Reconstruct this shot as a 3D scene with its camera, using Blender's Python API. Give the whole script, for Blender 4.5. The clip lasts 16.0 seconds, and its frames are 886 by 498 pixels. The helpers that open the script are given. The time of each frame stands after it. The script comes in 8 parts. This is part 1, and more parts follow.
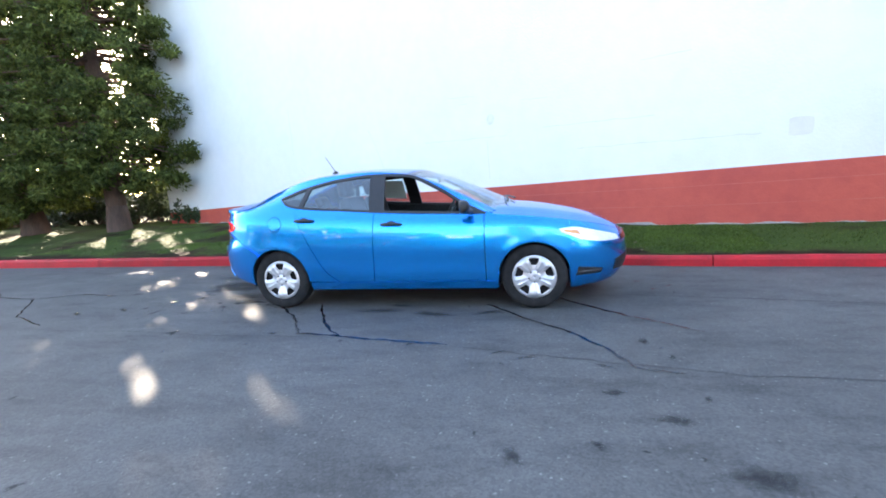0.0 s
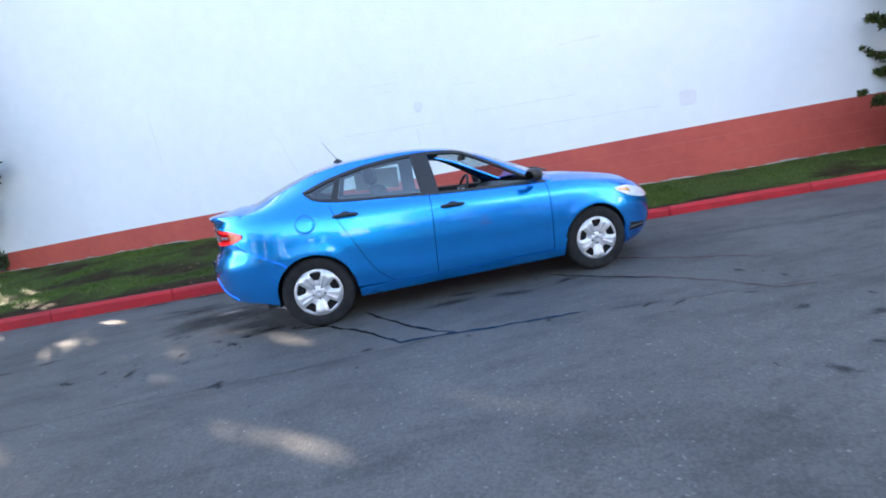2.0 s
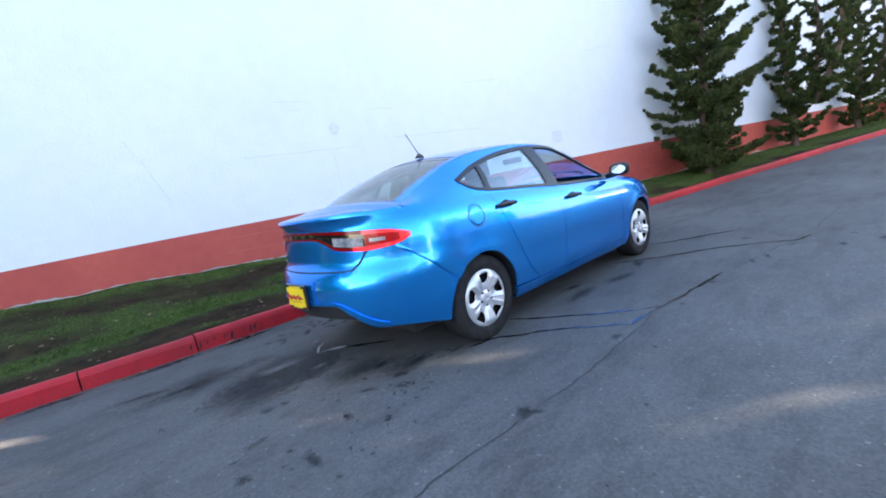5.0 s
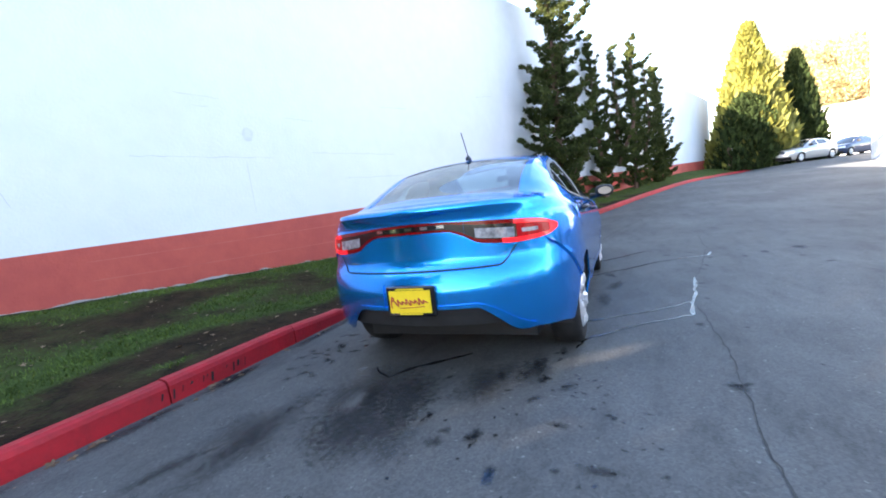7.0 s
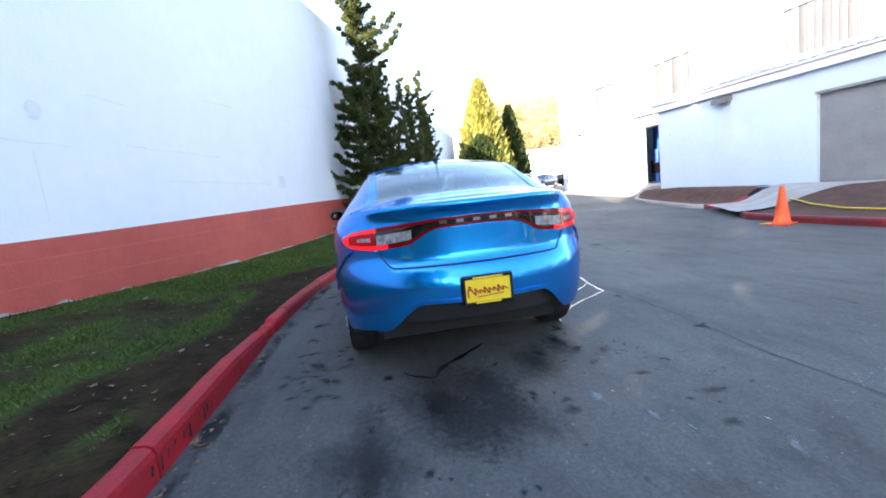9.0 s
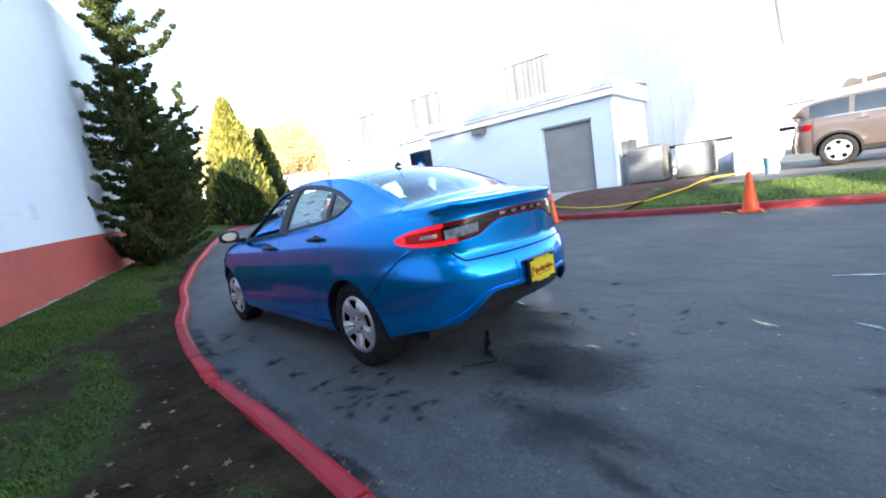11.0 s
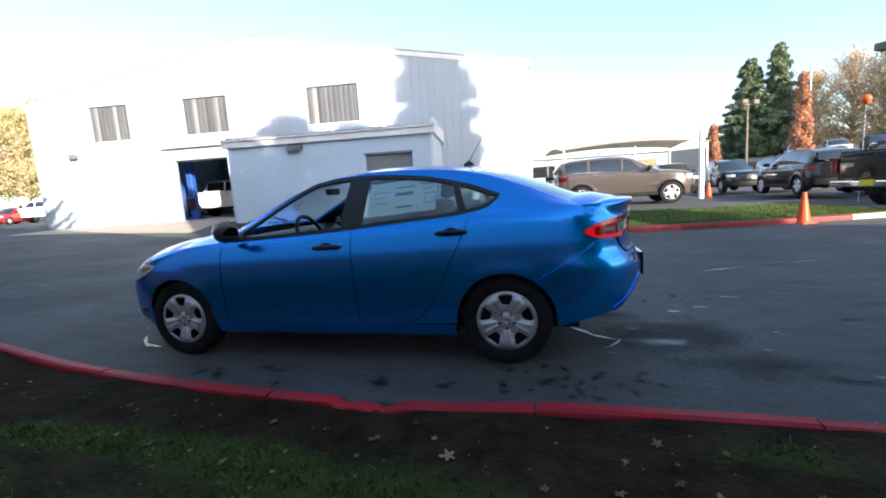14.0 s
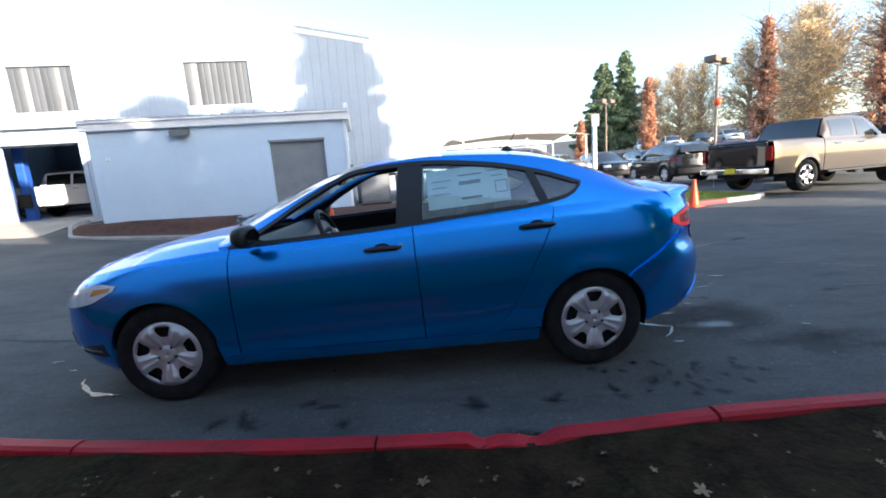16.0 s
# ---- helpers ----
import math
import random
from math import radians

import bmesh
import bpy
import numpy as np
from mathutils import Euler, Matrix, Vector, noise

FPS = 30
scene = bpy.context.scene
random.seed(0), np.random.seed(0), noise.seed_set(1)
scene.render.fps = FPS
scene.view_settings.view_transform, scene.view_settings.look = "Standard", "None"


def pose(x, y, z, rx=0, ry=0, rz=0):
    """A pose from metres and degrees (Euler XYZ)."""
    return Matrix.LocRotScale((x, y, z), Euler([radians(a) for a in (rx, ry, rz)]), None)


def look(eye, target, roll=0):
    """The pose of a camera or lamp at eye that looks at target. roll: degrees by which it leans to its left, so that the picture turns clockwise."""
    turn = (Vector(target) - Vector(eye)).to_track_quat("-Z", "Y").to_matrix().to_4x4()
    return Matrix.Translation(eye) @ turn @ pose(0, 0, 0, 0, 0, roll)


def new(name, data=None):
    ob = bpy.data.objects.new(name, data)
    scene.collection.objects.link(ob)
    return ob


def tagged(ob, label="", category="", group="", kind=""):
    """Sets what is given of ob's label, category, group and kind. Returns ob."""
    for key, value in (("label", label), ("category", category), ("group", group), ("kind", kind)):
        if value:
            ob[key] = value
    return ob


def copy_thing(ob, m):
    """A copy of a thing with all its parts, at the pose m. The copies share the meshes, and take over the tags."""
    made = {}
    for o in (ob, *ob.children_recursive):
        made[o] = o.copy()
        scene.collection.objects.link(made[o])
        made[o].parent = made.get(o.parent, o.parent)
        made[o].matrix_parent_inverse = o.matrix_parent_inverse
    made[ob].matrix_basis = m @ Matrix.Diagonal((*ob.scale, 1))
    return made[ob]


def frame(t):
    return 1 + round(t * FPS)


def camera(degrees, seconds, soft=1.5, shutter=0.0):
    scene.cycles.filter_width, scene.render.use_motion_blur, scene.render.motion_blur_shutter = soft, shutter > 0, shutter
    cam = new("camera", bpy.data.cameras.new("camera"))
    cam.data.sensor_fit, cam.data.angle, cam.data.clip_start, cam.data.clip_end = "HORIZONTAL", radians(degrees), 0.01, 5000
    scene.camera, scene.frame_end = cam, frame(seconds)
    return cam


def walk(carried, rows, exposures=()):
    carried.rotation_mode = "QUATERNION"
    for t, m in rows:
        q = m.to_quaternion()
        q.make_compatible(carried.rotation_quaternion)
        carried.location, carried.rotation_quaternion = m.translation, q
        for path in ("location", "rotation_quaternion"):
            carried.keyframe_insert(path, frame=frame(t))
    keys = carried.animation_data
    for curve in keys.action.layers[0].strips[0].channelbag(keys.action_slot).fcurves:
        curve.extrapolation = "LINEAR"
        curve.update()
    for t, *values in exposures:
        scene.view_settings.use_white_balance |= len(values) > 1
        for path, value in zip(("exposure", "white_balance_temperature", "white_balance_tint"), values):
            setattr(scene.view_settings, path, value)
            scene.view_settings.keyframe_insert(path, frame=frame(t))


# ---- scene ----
cam = camera(91.5, 16.0, soft=1.8)
PATH = [
    (0, (1.339, -5.022, 1.26), (0.933, -3.086, 0.959), -3.4),
    (0.5, (0.79, -5.051, 1.205), (0.625, -3.082, 0.895), -4.3),
    (1, (0.222, -4.96, 1.226), (0.189, -3.008, 0.789), -6.7),
    (1.5, (-0.304, -4.853, 1.204), (-0.144, -2.895, 0.828), -7.7),
    (2, (-0.845, -4.718, 1.21), (-0.516, -2.778, 0.85), -9.0),
    (2.5, (-1.347, -4.497, 1.221), (-0.877, -2.584, 0.876), -7.7),
    (3, (-1.862, -4.284, 1.209), (-1.17, -2.449, 0.817), -9.8),
    (3.5, (-2.327, -3.977, 1.195), (-1.558, -2.175, 0.791), -9.3),
    (4, (-2.787, -3.706, 1.181), (-1.785, -2.014, 0.814), -11.3),
    (4.5, (-3.19, -3.32, 1.184), (-2.092, -1.687, 0.83), -10.9),
    (5, (-3.583, -2.975, 1.18), (-2.262, -1.503, 0.887), -9.9),
    (5.2, (-3.714, -2.84, 1.166), (-2.323, -1.433, 0.874), -9.1),
    (7.3, (-4.648, -0.899, 1.132), (-2.762, -0.282, 0.891), -6.5),
    (7.5, (-4.701, -0.725, 1.147), (-2.784, -0.22, 0.887), -6.1),
    (8, (-4.735, -0.264, 1.165), (-2.774, 0.043, 0.917), -5.8),
    (8.5, (-4.793, 0.168, 1.164), (-2.807, 0.098, 0.943), -5.5),
    (9, (-4.768, 0.613, 1.139), (-2.808, 0.302, 0.893), -5.9),
    (9.5, (-4.702, 1.049, 1.172), (-2.802, 0.468, 0.951), -4.3),
    (9.7, (-4.678, 1.237, 1.181), (-2.843, 0.477, 0.942), -5.1),
    (11.8, (-3.455, 2.856, 1.192), (-2.117, 1.392, 0.935), -6.7),
    (12, (-3.297, 2.949, 1.202), (-2.015, 1.435, 0.95), -5.7),
    (12.5, (-2.907, 3.264, 1.234), (-1.907, 1.55, 0.985), -6.1),
    (13, (-2.467, 3.47, 1.218), (-1.616, 1.677, 0.972), -5.7),
    (13.5, (-2.043, 3.605, 1.227), (-1.399, 1.721, 1.035), -3.9),
    (14, (-1.642, 3.779, 1.24), (-1.172, 1.854, 0.974), -3.8),
    (14.5, (-1.234, 3.804, 1.254), (-0.833, 1.871, 0.931), -4.3),
    (15, (-0.846, 3.822, 1.26), (-0.682, 1.85, 0.969), -3.8),
    (15.5, (-0.548, 3.708, 1.266), (-0.465, 1.742, 0.909), -5.0),
    (16, (-0.334, 3.477, 1.303), (-0.394, 1.507, 0.96), -4.2),
]
EXPOSURES = [(0, 3.2, 6550, 15), (1.5, 2.88, 6550, 16), (3, 2.92, 6500, 17), (5, 2.95, 6450, 17), (7.3, 3.05, 6550, 16), (9, 2.8, 6500, 15), (9.7, 2.65, 6400, 13), (12, 2.65, 6150, 10), (13, 2.1, 6150, 9), (14.5, 1.45, 6150, 13), (16, 1.85, 6050, 11)]
walk(cam, [(t, look(eye, target, roll)) for t, eye, target, roll in PATH], EXPOSURES)

# ---- sky, sun and exposure ----
SUN_DIR = Vector((-0.698, 0.656, 0.287)).normalized()
world = bpy.data.worlds.new("sky")
scene.world = world
world.use_nodes = True
_wt = world.node_tree
_bg = _wt.nodes["Background"]
_sky = _wt.nodes.new("ShaderNodeTexSky")
_sky.sky_type = 'NISHITA'
_sky.sun_disc = False
_sky.sun_elevation = math.asin(SUN_DIR.z)
_sky.sun_rotation = math.atan2(SUN_DIR.x, SUN_DIR.y)
_sky.altitude = 50
_sky.air_density = 1.0
_sky.dust_density = 1.5
_sky.ozone_density = 1.0
_wt.links.new(_sky.outputs[0], _bg.inputs[0])
_bg.inputs[1].default_value = 0.15

_sun = bpy.data.lights.new("sun", 'SUN')
_sun.energy = 4.6
_sun.angle = radians(0.55)
_sun.color = (1.0, 0.86, 0.68)
sun = new("sun", _sun)
sun.matrix_world = look(SUN_DIR * 60, (0, 0, 0))

# ---- materials ----
def _setp(p, name, v):
    if name in p.inputs:
        p.inputs[name].default_value = v


def mat(name, col, rough=0.6, metal=0.0, col2=None, scale=4.0, detail=6.0, mix=0.5, bump=0.0, bscale=60.0, coat=0.0, spec=0.5,
        rvar=0.0, trans=0.0, rnd=0.0, stretch=None, island=0.0):
    """A principled material whose colour wanders between col and col2 at two scales, with a fine bump."""
    m = bpy.data.materials.new(name)
    m.use_nodes = True
    nt = m.node_tree
    N, L = nt.nodes, nt.links
    p = N["Principled BSDF"]
    _setp(p, "Roughness", rough); _setp(p, "Metallic", metal); _setp(p, "Coat Weight", coat); _setp(p, "Coat Roughness", 0.04)
    _setp(p, "Specular IOR Level", spec)
    tc = N.new("ShaderNodeTexCoord")
    src = tc.outputs["Object"]
    if stretch:
        mp = N.new("ShaderNodeMapping")
        mp.inputs["Scale"].default_value = stretch
        L.new(src, mp.inputs[0]); src = mp.outputs[0]
    c1 = (*col, 1)
    c2 = (*(col2 or [c * 0.75 for c in col]), 1)
    n1 = N.new("ShaderNodeTexNoise"); n1.inputs["Scale"].default_value = scale; n1.inputs["Detail"].default_value = detail
    n2 = N.new("ShaderNodeTexNoise"); n2.inputs["Scale"].default_value = scale * 9; n2.inputs["Detail"].default_value = 4
    L.new(src, n1.inputs["Vector"]); L.new(src, n2.inputs["Vector"])
    ad = N.new("ShaderNodeMath"); ad.operation = 'MULTIPLY_ADD'
    L.new(n2.outputs[0], ad.inputs[0]); ad.inputs[1].default_value = 0.5
    L.new(n1.outputs[0], ad.inputs[2])
    rg = N.new("ShaderNodeMapRange")
    rg.inputs["From Min"].default_value = 0.75 - 0.35 * (1.05 - mix); rg.inputs["From Max"].default_value = 0.75 + 0.35 * (1.05 - mix)
    L.new(ad.outputs[0], rg.inputs["Value"])
    mx = N.new("ShaderNodeMix"); mx.data_type = 'RGBA'
    mx.inputs[6].default_value, mx.inputs[7].default_value = c1, c2
    L.new(rg.outputs[0], mx.inputs[0])
    out = mx.outputs[2]
    if rnd or island:
        src2 = N.new("ShaderNodeObjectInfo").outputs["Random"] if rnd else N.new("ShaderNodeNewGeometry").outputs["Random Per Island"]
        amt = rnd or island
        mr = N.new("ShaderNodeMapRange"); mr.inputs["To Min"].default_value = 1 - amt; mr.inputs["To Max"].default_value = 1 + amt
        L.new(src2, mr.inputs["Value"])
        vm = N.new("ShaderNodeVectorMath"); vm.operation = 'SCALE'
        L.new(out, vm.inputs[0]); L.new(mr.outputs[0], vm.inputs["Scale"])
        out = vm.outputs[0]
    L.new(out, p.inputs["Base Color"])
    if rvar:
        r2 = N.new("ShaderNodeMapRange"); r2.inputs["To Min"].default_value = max(0.02, rough - rvar); r2.inputs["To Max"].default_value = min(1, rough + rvar)
        L.new(n1.outputs[0], r2.inputs["Value"]); L.new(r2.outputs[0], p.inputs["Roughness"])
    if trans:
        tb = N.new("ShaderNodeBsdfTranslucent"); L.new(out, tb.inputs[0])
        ms = N.new("ShaderNodeMixShader"); ms.inputs[0].default_value = trans
        om = N["Material Output"]
        L.new(p.outputs[0], ms.inputs[1]); L.new(tb.outputs[0], ms.inputs[2]); L.new(ms.outputs[0], om.inputs[0])
    if bump:
        b = N.new("ShaderNodeBump"); b.inputs["Strength"].default_value = 1.0; b.inputs["Distance"].default_value = bump
        nb = N.new("ShaderNodeTexNoise"); nb.inputs["Scale"].default_value = bscale; nb.inputs["Detail"].default_value = 5
        L.new(src, nb.inputs["Vector"]); L.new(nb.outputs[0], b.inputs["Height"]); L.new(b.outputs[0], p.inputs["Normal"])
    return m


def glass_mat(name, tint=(0.8, 0.9, 0.9), opac=0.25, rough=0.02):
    """Thin tinted glass: part clear, part mirror."""
    m = bpy.data.materials.new(name)
    m.use_nodes = True
    nt = m.node_tree; N, L = nt.nodes, nt.links
    for n in list(N):
        N.remove(n)
    o = N.new("ShaderNodeOutputMaterial")
    tr = N.new("ShaderNodeBsdfTransparent"); tr.inputs[0].default_value = (*tint, 1)
    gl = N.new("ShaderNodeBsdfGlossy"); gl.inputs["Roughness"].default_value = rough; gl.inputs[0].default_value = (1, 1, 1, 1)
    fr = N.new("ShaderNodeLayerWeight"); fr.inputs[0].default_value = 0.5
    pw = N.new("ShaderNodeMath"); pw.operation = 'POWER'; pw.inputs[1].default_value = 4.0
    L.new(fr.outputs["Facing"], pw.inputs[0])
    mr = N.new("ShaderNodeMapRange"); mr.inputs["To Min"].default_value = 0.09; mr.inputs["To Max"].default_value = 0.8
    L.new(pw.outputs[0], mr.inputs[0])
    mx = N.new("ShaderNodeMixShader")
    L.new(mr.outputs[0], mx.inputs[0]); L.new(tr.outputs[0], mx.inputs[1]); L.new(gl.outputs[0], mx.inputs[2])
    L.new(mx.outputs[0], o.inputs[0])
    return m


def glow_mat(name, col, strength, base=(0.4, 0.02, 0.02)):
    m = mat(name, base, 0.15, coat=1.0)
    p = m.node_tree.nodes["Principled BSDF"]
    _setp(p, "Emission Color", (*col, 1)); _setp(p, "Emission Strength", strength)
    return m


M = {}
M["asphalt"] = mat("asphalt", (0.104, 0.104, 0.098), 0.74, spec=0.4, col2=(0.058, 0.058, 0.055), scale=0.55, mix=0.2, bump=0.0028, bscale=130, rvar=0.12)
def asphalt_speckle(m):
    """Aggregate: pale and dark stones a centimetre across, and long worn streaks."""
    nt = m.node_tree; N, L = nt.nodes, nt.links
    p = N["Principled BSDF"]; old = p.inputs["Base Color"].links[0].from_socket
    tc = N.new("ShaderNodeTexCoord")
    vo = N.new("ShaderNodeTexVoronoi"); vo.inputs["Scale"].default_value = 85
    L.new(tc.outputs["Object"], vo.inputs["Vector"])
    sp = N.new("ShaderNodeSeparateColor"); L.new(vo.outputs["Color"], sp.inputs[0])
    r = N.new("ShaderNodeMapRange"); r.inputs["To Min"].default_value = 0.80; r.inputs["To Max"].default_value = 1.20
    L.new(sp.outputs[0], r.inputs["Value"])
    n3 = N.new("ShaderNodeTexNoise"); n3.inputs["Scale"].default_value = 2.6; n3.inputs["Detail"].default_value = 8; n3.inputs["Roughness"].default_value = 0.7
    mp = N.new("ShaderNodeMapping"); mp.inputs["Scale"].default_value = (0.55, 1.6, 1); mp.inputs["Rotation"].default_value = (0, 0, 0.12)
    L.new(tc.outputs["Object"], mp.inputs[0]); L.new(mp.outputs[0], n3.inputs["Vector"])
    r3 = N.new("ShaderNodeMapRange"); r3.inputs["From Min"].default_value = 0.33; r3.inputs["From Max"].default_value = 0.52; r3.inputs["To Min"].default_value = 0.66
    L.new(n3.outputs[0], r3.inputs["Value"])
    pale = N.new("ShaderNodeMapRange"); pale.inputs["From Min"].default_value = 0.988; pale.inputs["From Max"].default_value = 1.0; pale.inputs["To Max"].default_value = 1.2
    L.new(sp.outputs[1], pale.inputs["Value"])
    ad = N.new("ShaderNodeMath"); ad.operation = 'ADD'; L.new(r.outputs[0], ad.inputs[0]); L.new(pale.outputs[0], ad.inputs[1])
    mu = N.new("ShaderNodeMath"); mu.operation = 'MULTIPLY'; L.new(ad.outputs[0], mu.inputs[0]); L.new(r3.outputs[0], mu.inputs[1])
    vm = N.new("ShaderNodeVectorMath"); vm.operation = 'SCALE'
    L.new(old, vm.inputs[0]); L.new(mu.outputs[0], vm.inputs["Scale"]); L.new(vm.outputs[0], p.inputs["Base Color"])


asphalt_speckle(M["asphalt"])
M["wall_white"] = mat("white_wall_paint", (0.75, 0.765, 0.785), 0.75, col2=(0.66, 0.68, 0.705), scale=0.5, mix=0.1, bump=0.004, bscale=25)
M["wall_red"] = mat("red_wall_paint", (0.50, 0.085, 0.055), 0.7, col2=(0.40, 0.06, 0.045), scale=0.8, bump=0.005, bscale=30)
M["kerb_red"] = mat("red_kerb_paint", (0.50, 0.017, 0.026), 0.55, spec=0.25, col2=(0.27, 0.018, 0.022), scale=3, mix=0.25, bump=0.004, bscale=40, rnd=0.12)
M["concrete"] = mat("concrete", (0.42, 0.40, 0.37), 0.85, col2=(0.30, 0.29, 0.27), scale=2, bump=0.003, bscale=80, rnd=0.06)
M["crack"] = mat("wet_tar_crack", (0.010, 0.010, 0.011), 0.20, col2=(0.018, 0.018, 0.018), scale=6, bump=0.003, bscale=60)
M["stain"] = mat("dark_asphalt_spot", (0.022, 0.022, 0.023), 0.62, spec=0.25, col2=(0.040, 0.040, 0.041), scale=7, bump=0.004, bscale=95)
M["dull_crack"] = mat("dull_dark_crack", (0.042, 0.042, 0.041), 0.85, spec=0.2, col2=(0.065, 0.065, 0.063), scale=9, bump=0.003, bscale=60)
M["wet"] = mat("wet_spot", (0.020, 0.020, 0.021), 0.07, col2=(0.03, 0.03, 0.03), scale=9, bump=0.001, bscale=60)
def soft_edge(m, lo=0.25, hi=0.60, scale=22.0, amount=0.9, top=1.0):
    """Lets a blot fade out raggedly towards its rim, by the attribute 'fade' of its mesh."""
    nt = m.node_tree; N, L = nt.nodes, nt.links
    at = N.new("ShaderNodeAttribute"); at.attribute_name = "fade"
    tc = N.new("ShaderNodeTexCoord")
    n = N.new("ShaderNodeTexNoise"); n.inputs["Scale"].default_value = scale; n.inputs["Detail"].default_value = 6; n.inputs["Roughness"].default_value = 0.7
    L.new(tc.outputs["Object"], n.inputs["Vector"])
    ma = N.new("ShaderNodeMath"); ma.operation = 'MULTIPLY_ADD'
    L.new(n.outputs[0], ma.inputs[0]); ma.inputs[1].default_value = amount; L.new(at.outputs["Fac"], ma.inputs[2])
    mr = N.new("ShaderNodeMapRange"); mr.inputs["From Min"].default_value = lo + 0.5 * amount; mr.inputs["From Max"].default_value = hi + 0.5 * amount
    L.new(ma.outputs[0], mr.inputs["Value"])
    mr.inputs["To Max"].default_value = top
    L.new(mr.outputs[0], N["Principled BSDF"].inputs["Alpha"])
    return m


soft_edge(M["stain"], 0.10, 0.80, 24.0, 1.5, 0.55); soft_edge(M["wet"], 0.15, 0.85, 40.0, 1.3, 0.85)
M["run"] = mat("wet_run", (0.020, 0.020, 0.021), 0.07, col2=(0.03, 0.03, 0.03), scale=9, bump=0.001, bscale=60)
M["white_line"] = mat("worn_white_paint", (0.62, 0.62, 0.60), 0.8, col2=(0.28, 0.28, 0.28), scale=12, mix=0.4, bump=0.003, bscale=90)
M["soil"] = mat("dark_soil", (0.050, 0.036, 0.026), 0.95, col2=(0.022, 0.018, 0.014), scale=2.5, mix=0.3, bump=0.025, bscale=22)
M["mulch"] = mat("brown_mulch", (0.10, 0.045, 0.028), 0.95, col2=(0.05, 0.025, 0.018), scale=4, bump=0.03, bscale=18)
M["grass"] = mat("grass_blades", (0.098, 0.142, 0.027), 0.8, spec=0.10, col2=(0.056, 0.080, 0.020), scale=1.2, island=0.35)
M["leaf_dark"] = mat("conifer_foliage", (0.078, 0.098, 0.026), 0.75, spec=0.2, col2=(0.034, 0.047, 0.014), scale=1.6, mix=0.5, island=0.45, trans=0.2)
M["leaf_cedar"] = mat("cedar_foliage", (0.112, 0.134, 0.028), 0.78, spec=0.2, col2=(0.040, 0.053, 0.014), scale=1.6, mix=0.6, island=0.45, trans=0.22)
M["leaf_yellow"] = mat("golden_cypress_foliage", (0.22, 0.215, 0.04), 0.7, col2=(0.15, 0.155, 0.03), scale=0.8, island=0.3, trans=0.3)
# leaf colour made paler to stand for the glare over the far trees
M["leaf_autumn"] = mat("autumn_leaves_glare_pale", (0.95, 0.74, 0.42), 0.85, spec=0.1, col2=(0.85, 0.60, 0.30), scale=0.3, island=0.2, trans=0.72)
M["leaf_gold"] = mat("pale_gold_leaves", (0.58, 0.52, 0.28), 0.7, col2=(0.46, 0.42, 0.22), scale=0.3, island=0.35, trans=0.4)
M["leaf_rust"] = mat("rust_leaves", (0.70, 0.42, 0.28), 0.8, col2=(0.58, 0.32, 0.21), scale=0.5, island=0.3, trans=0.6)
M["leaf_shrub"] = mat("shrub_leaves", (0.045, 0.065, 0.020), 0.5, col2=(0.028, 0.045, 0.016), scale=1.0, island=0.4)
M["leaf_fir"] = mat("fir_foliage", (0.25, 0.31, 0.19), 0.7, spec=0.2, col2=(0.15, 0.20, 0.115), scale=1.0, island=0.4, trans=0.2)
M["leaf_cypress"] = mat("dark_cypress_foliage", (0.030, 0.046, 0.014), 0.8, spec=0.08, col2=(0.016, 0.026, 0.009), scale=1.0, island=0.45)
M["leaf_fallen"] = mat("fallen_leaf", (0.26, 0.185, 0.12), 0.8, spec=0.15, col2=(0.14, 0.08, 0.045), scale=6, island=0.5)
M["bark"] = mat("reddish_bark", (0.13, 0.075, 0.052), 0.9, col2=(0.06, 0.037, 0.028), scale=3, bump=0.02, bscale=14, stretch=(1, 1, 0.25))
M["pale_bark"] = mat("pale_grey_bark", (0.50, 0.38, 0.26), 0.9, col2=(0.28, 0.21, 0.14), scale=3, stretch=(1, 1, 0.25))
# white walls; the blue cast of their shaded faces is mixed into both colours
M["metal_shade_blue"] = mat("white_metal_cladding_shade_blue", (0.40, 0.465, 0.545), 0.6, spec=0.3, col2=(0.36, 0.42, 0.495), scale=0.6)
M["annex_shade_blue"] = mat("painted_block_wall_shade_blue", (0.50, 0.625, 0.76), 0.75, col2=(0.455, 0.57, 0.695), scale=0.7, bump=0.003, bscale=30)
M["trim_white"] = mat("white_trim", (0.78, 0.79, 0.80), 0.5, col2=(0.66, 0.67, 0.69), scale=2)
M["shutter_grey"] = mat("grey_roller_shutter", (0.22, 0.24, 0.26), 0.5, col2=(0.18, 0.19, 0.21), scale=2)
M["dark"] = mat("dark_interior", (0.02, 0.02, 0.022), 0.8, col2=(0.012, 0.012, 0.013), scale=3)
M["steel"] = mat("galvanised_steel", (0.42, 0.43, 0.44), 0.45, metal=0.6, col2=(0.30, 0.31, 0.32), scale=5)
M["hvac"] = mat("weathered_grey_casing", (0.17, 0.18, 0.18), 0.6, col2=(0.11, 0.115, 0.115), scale=3)
M["cone"] = mat("orange_cone_plastic", (0.85, 0.10, 0.015), 0.5, col2=(0.70, 0.09, 0.02), scale=6)
M["yellow"] = mat("yellow_plastic", (0.75, 0.55, 0.03), 0.5, col2=(0.60, 0.42, 0.03), scale=6)
M["blue_lift"] = mat("blue_enamel", (0.03, 0.12, 0.50), 0.4, col2=(0.03, 0.09, 0.36), scale=4)
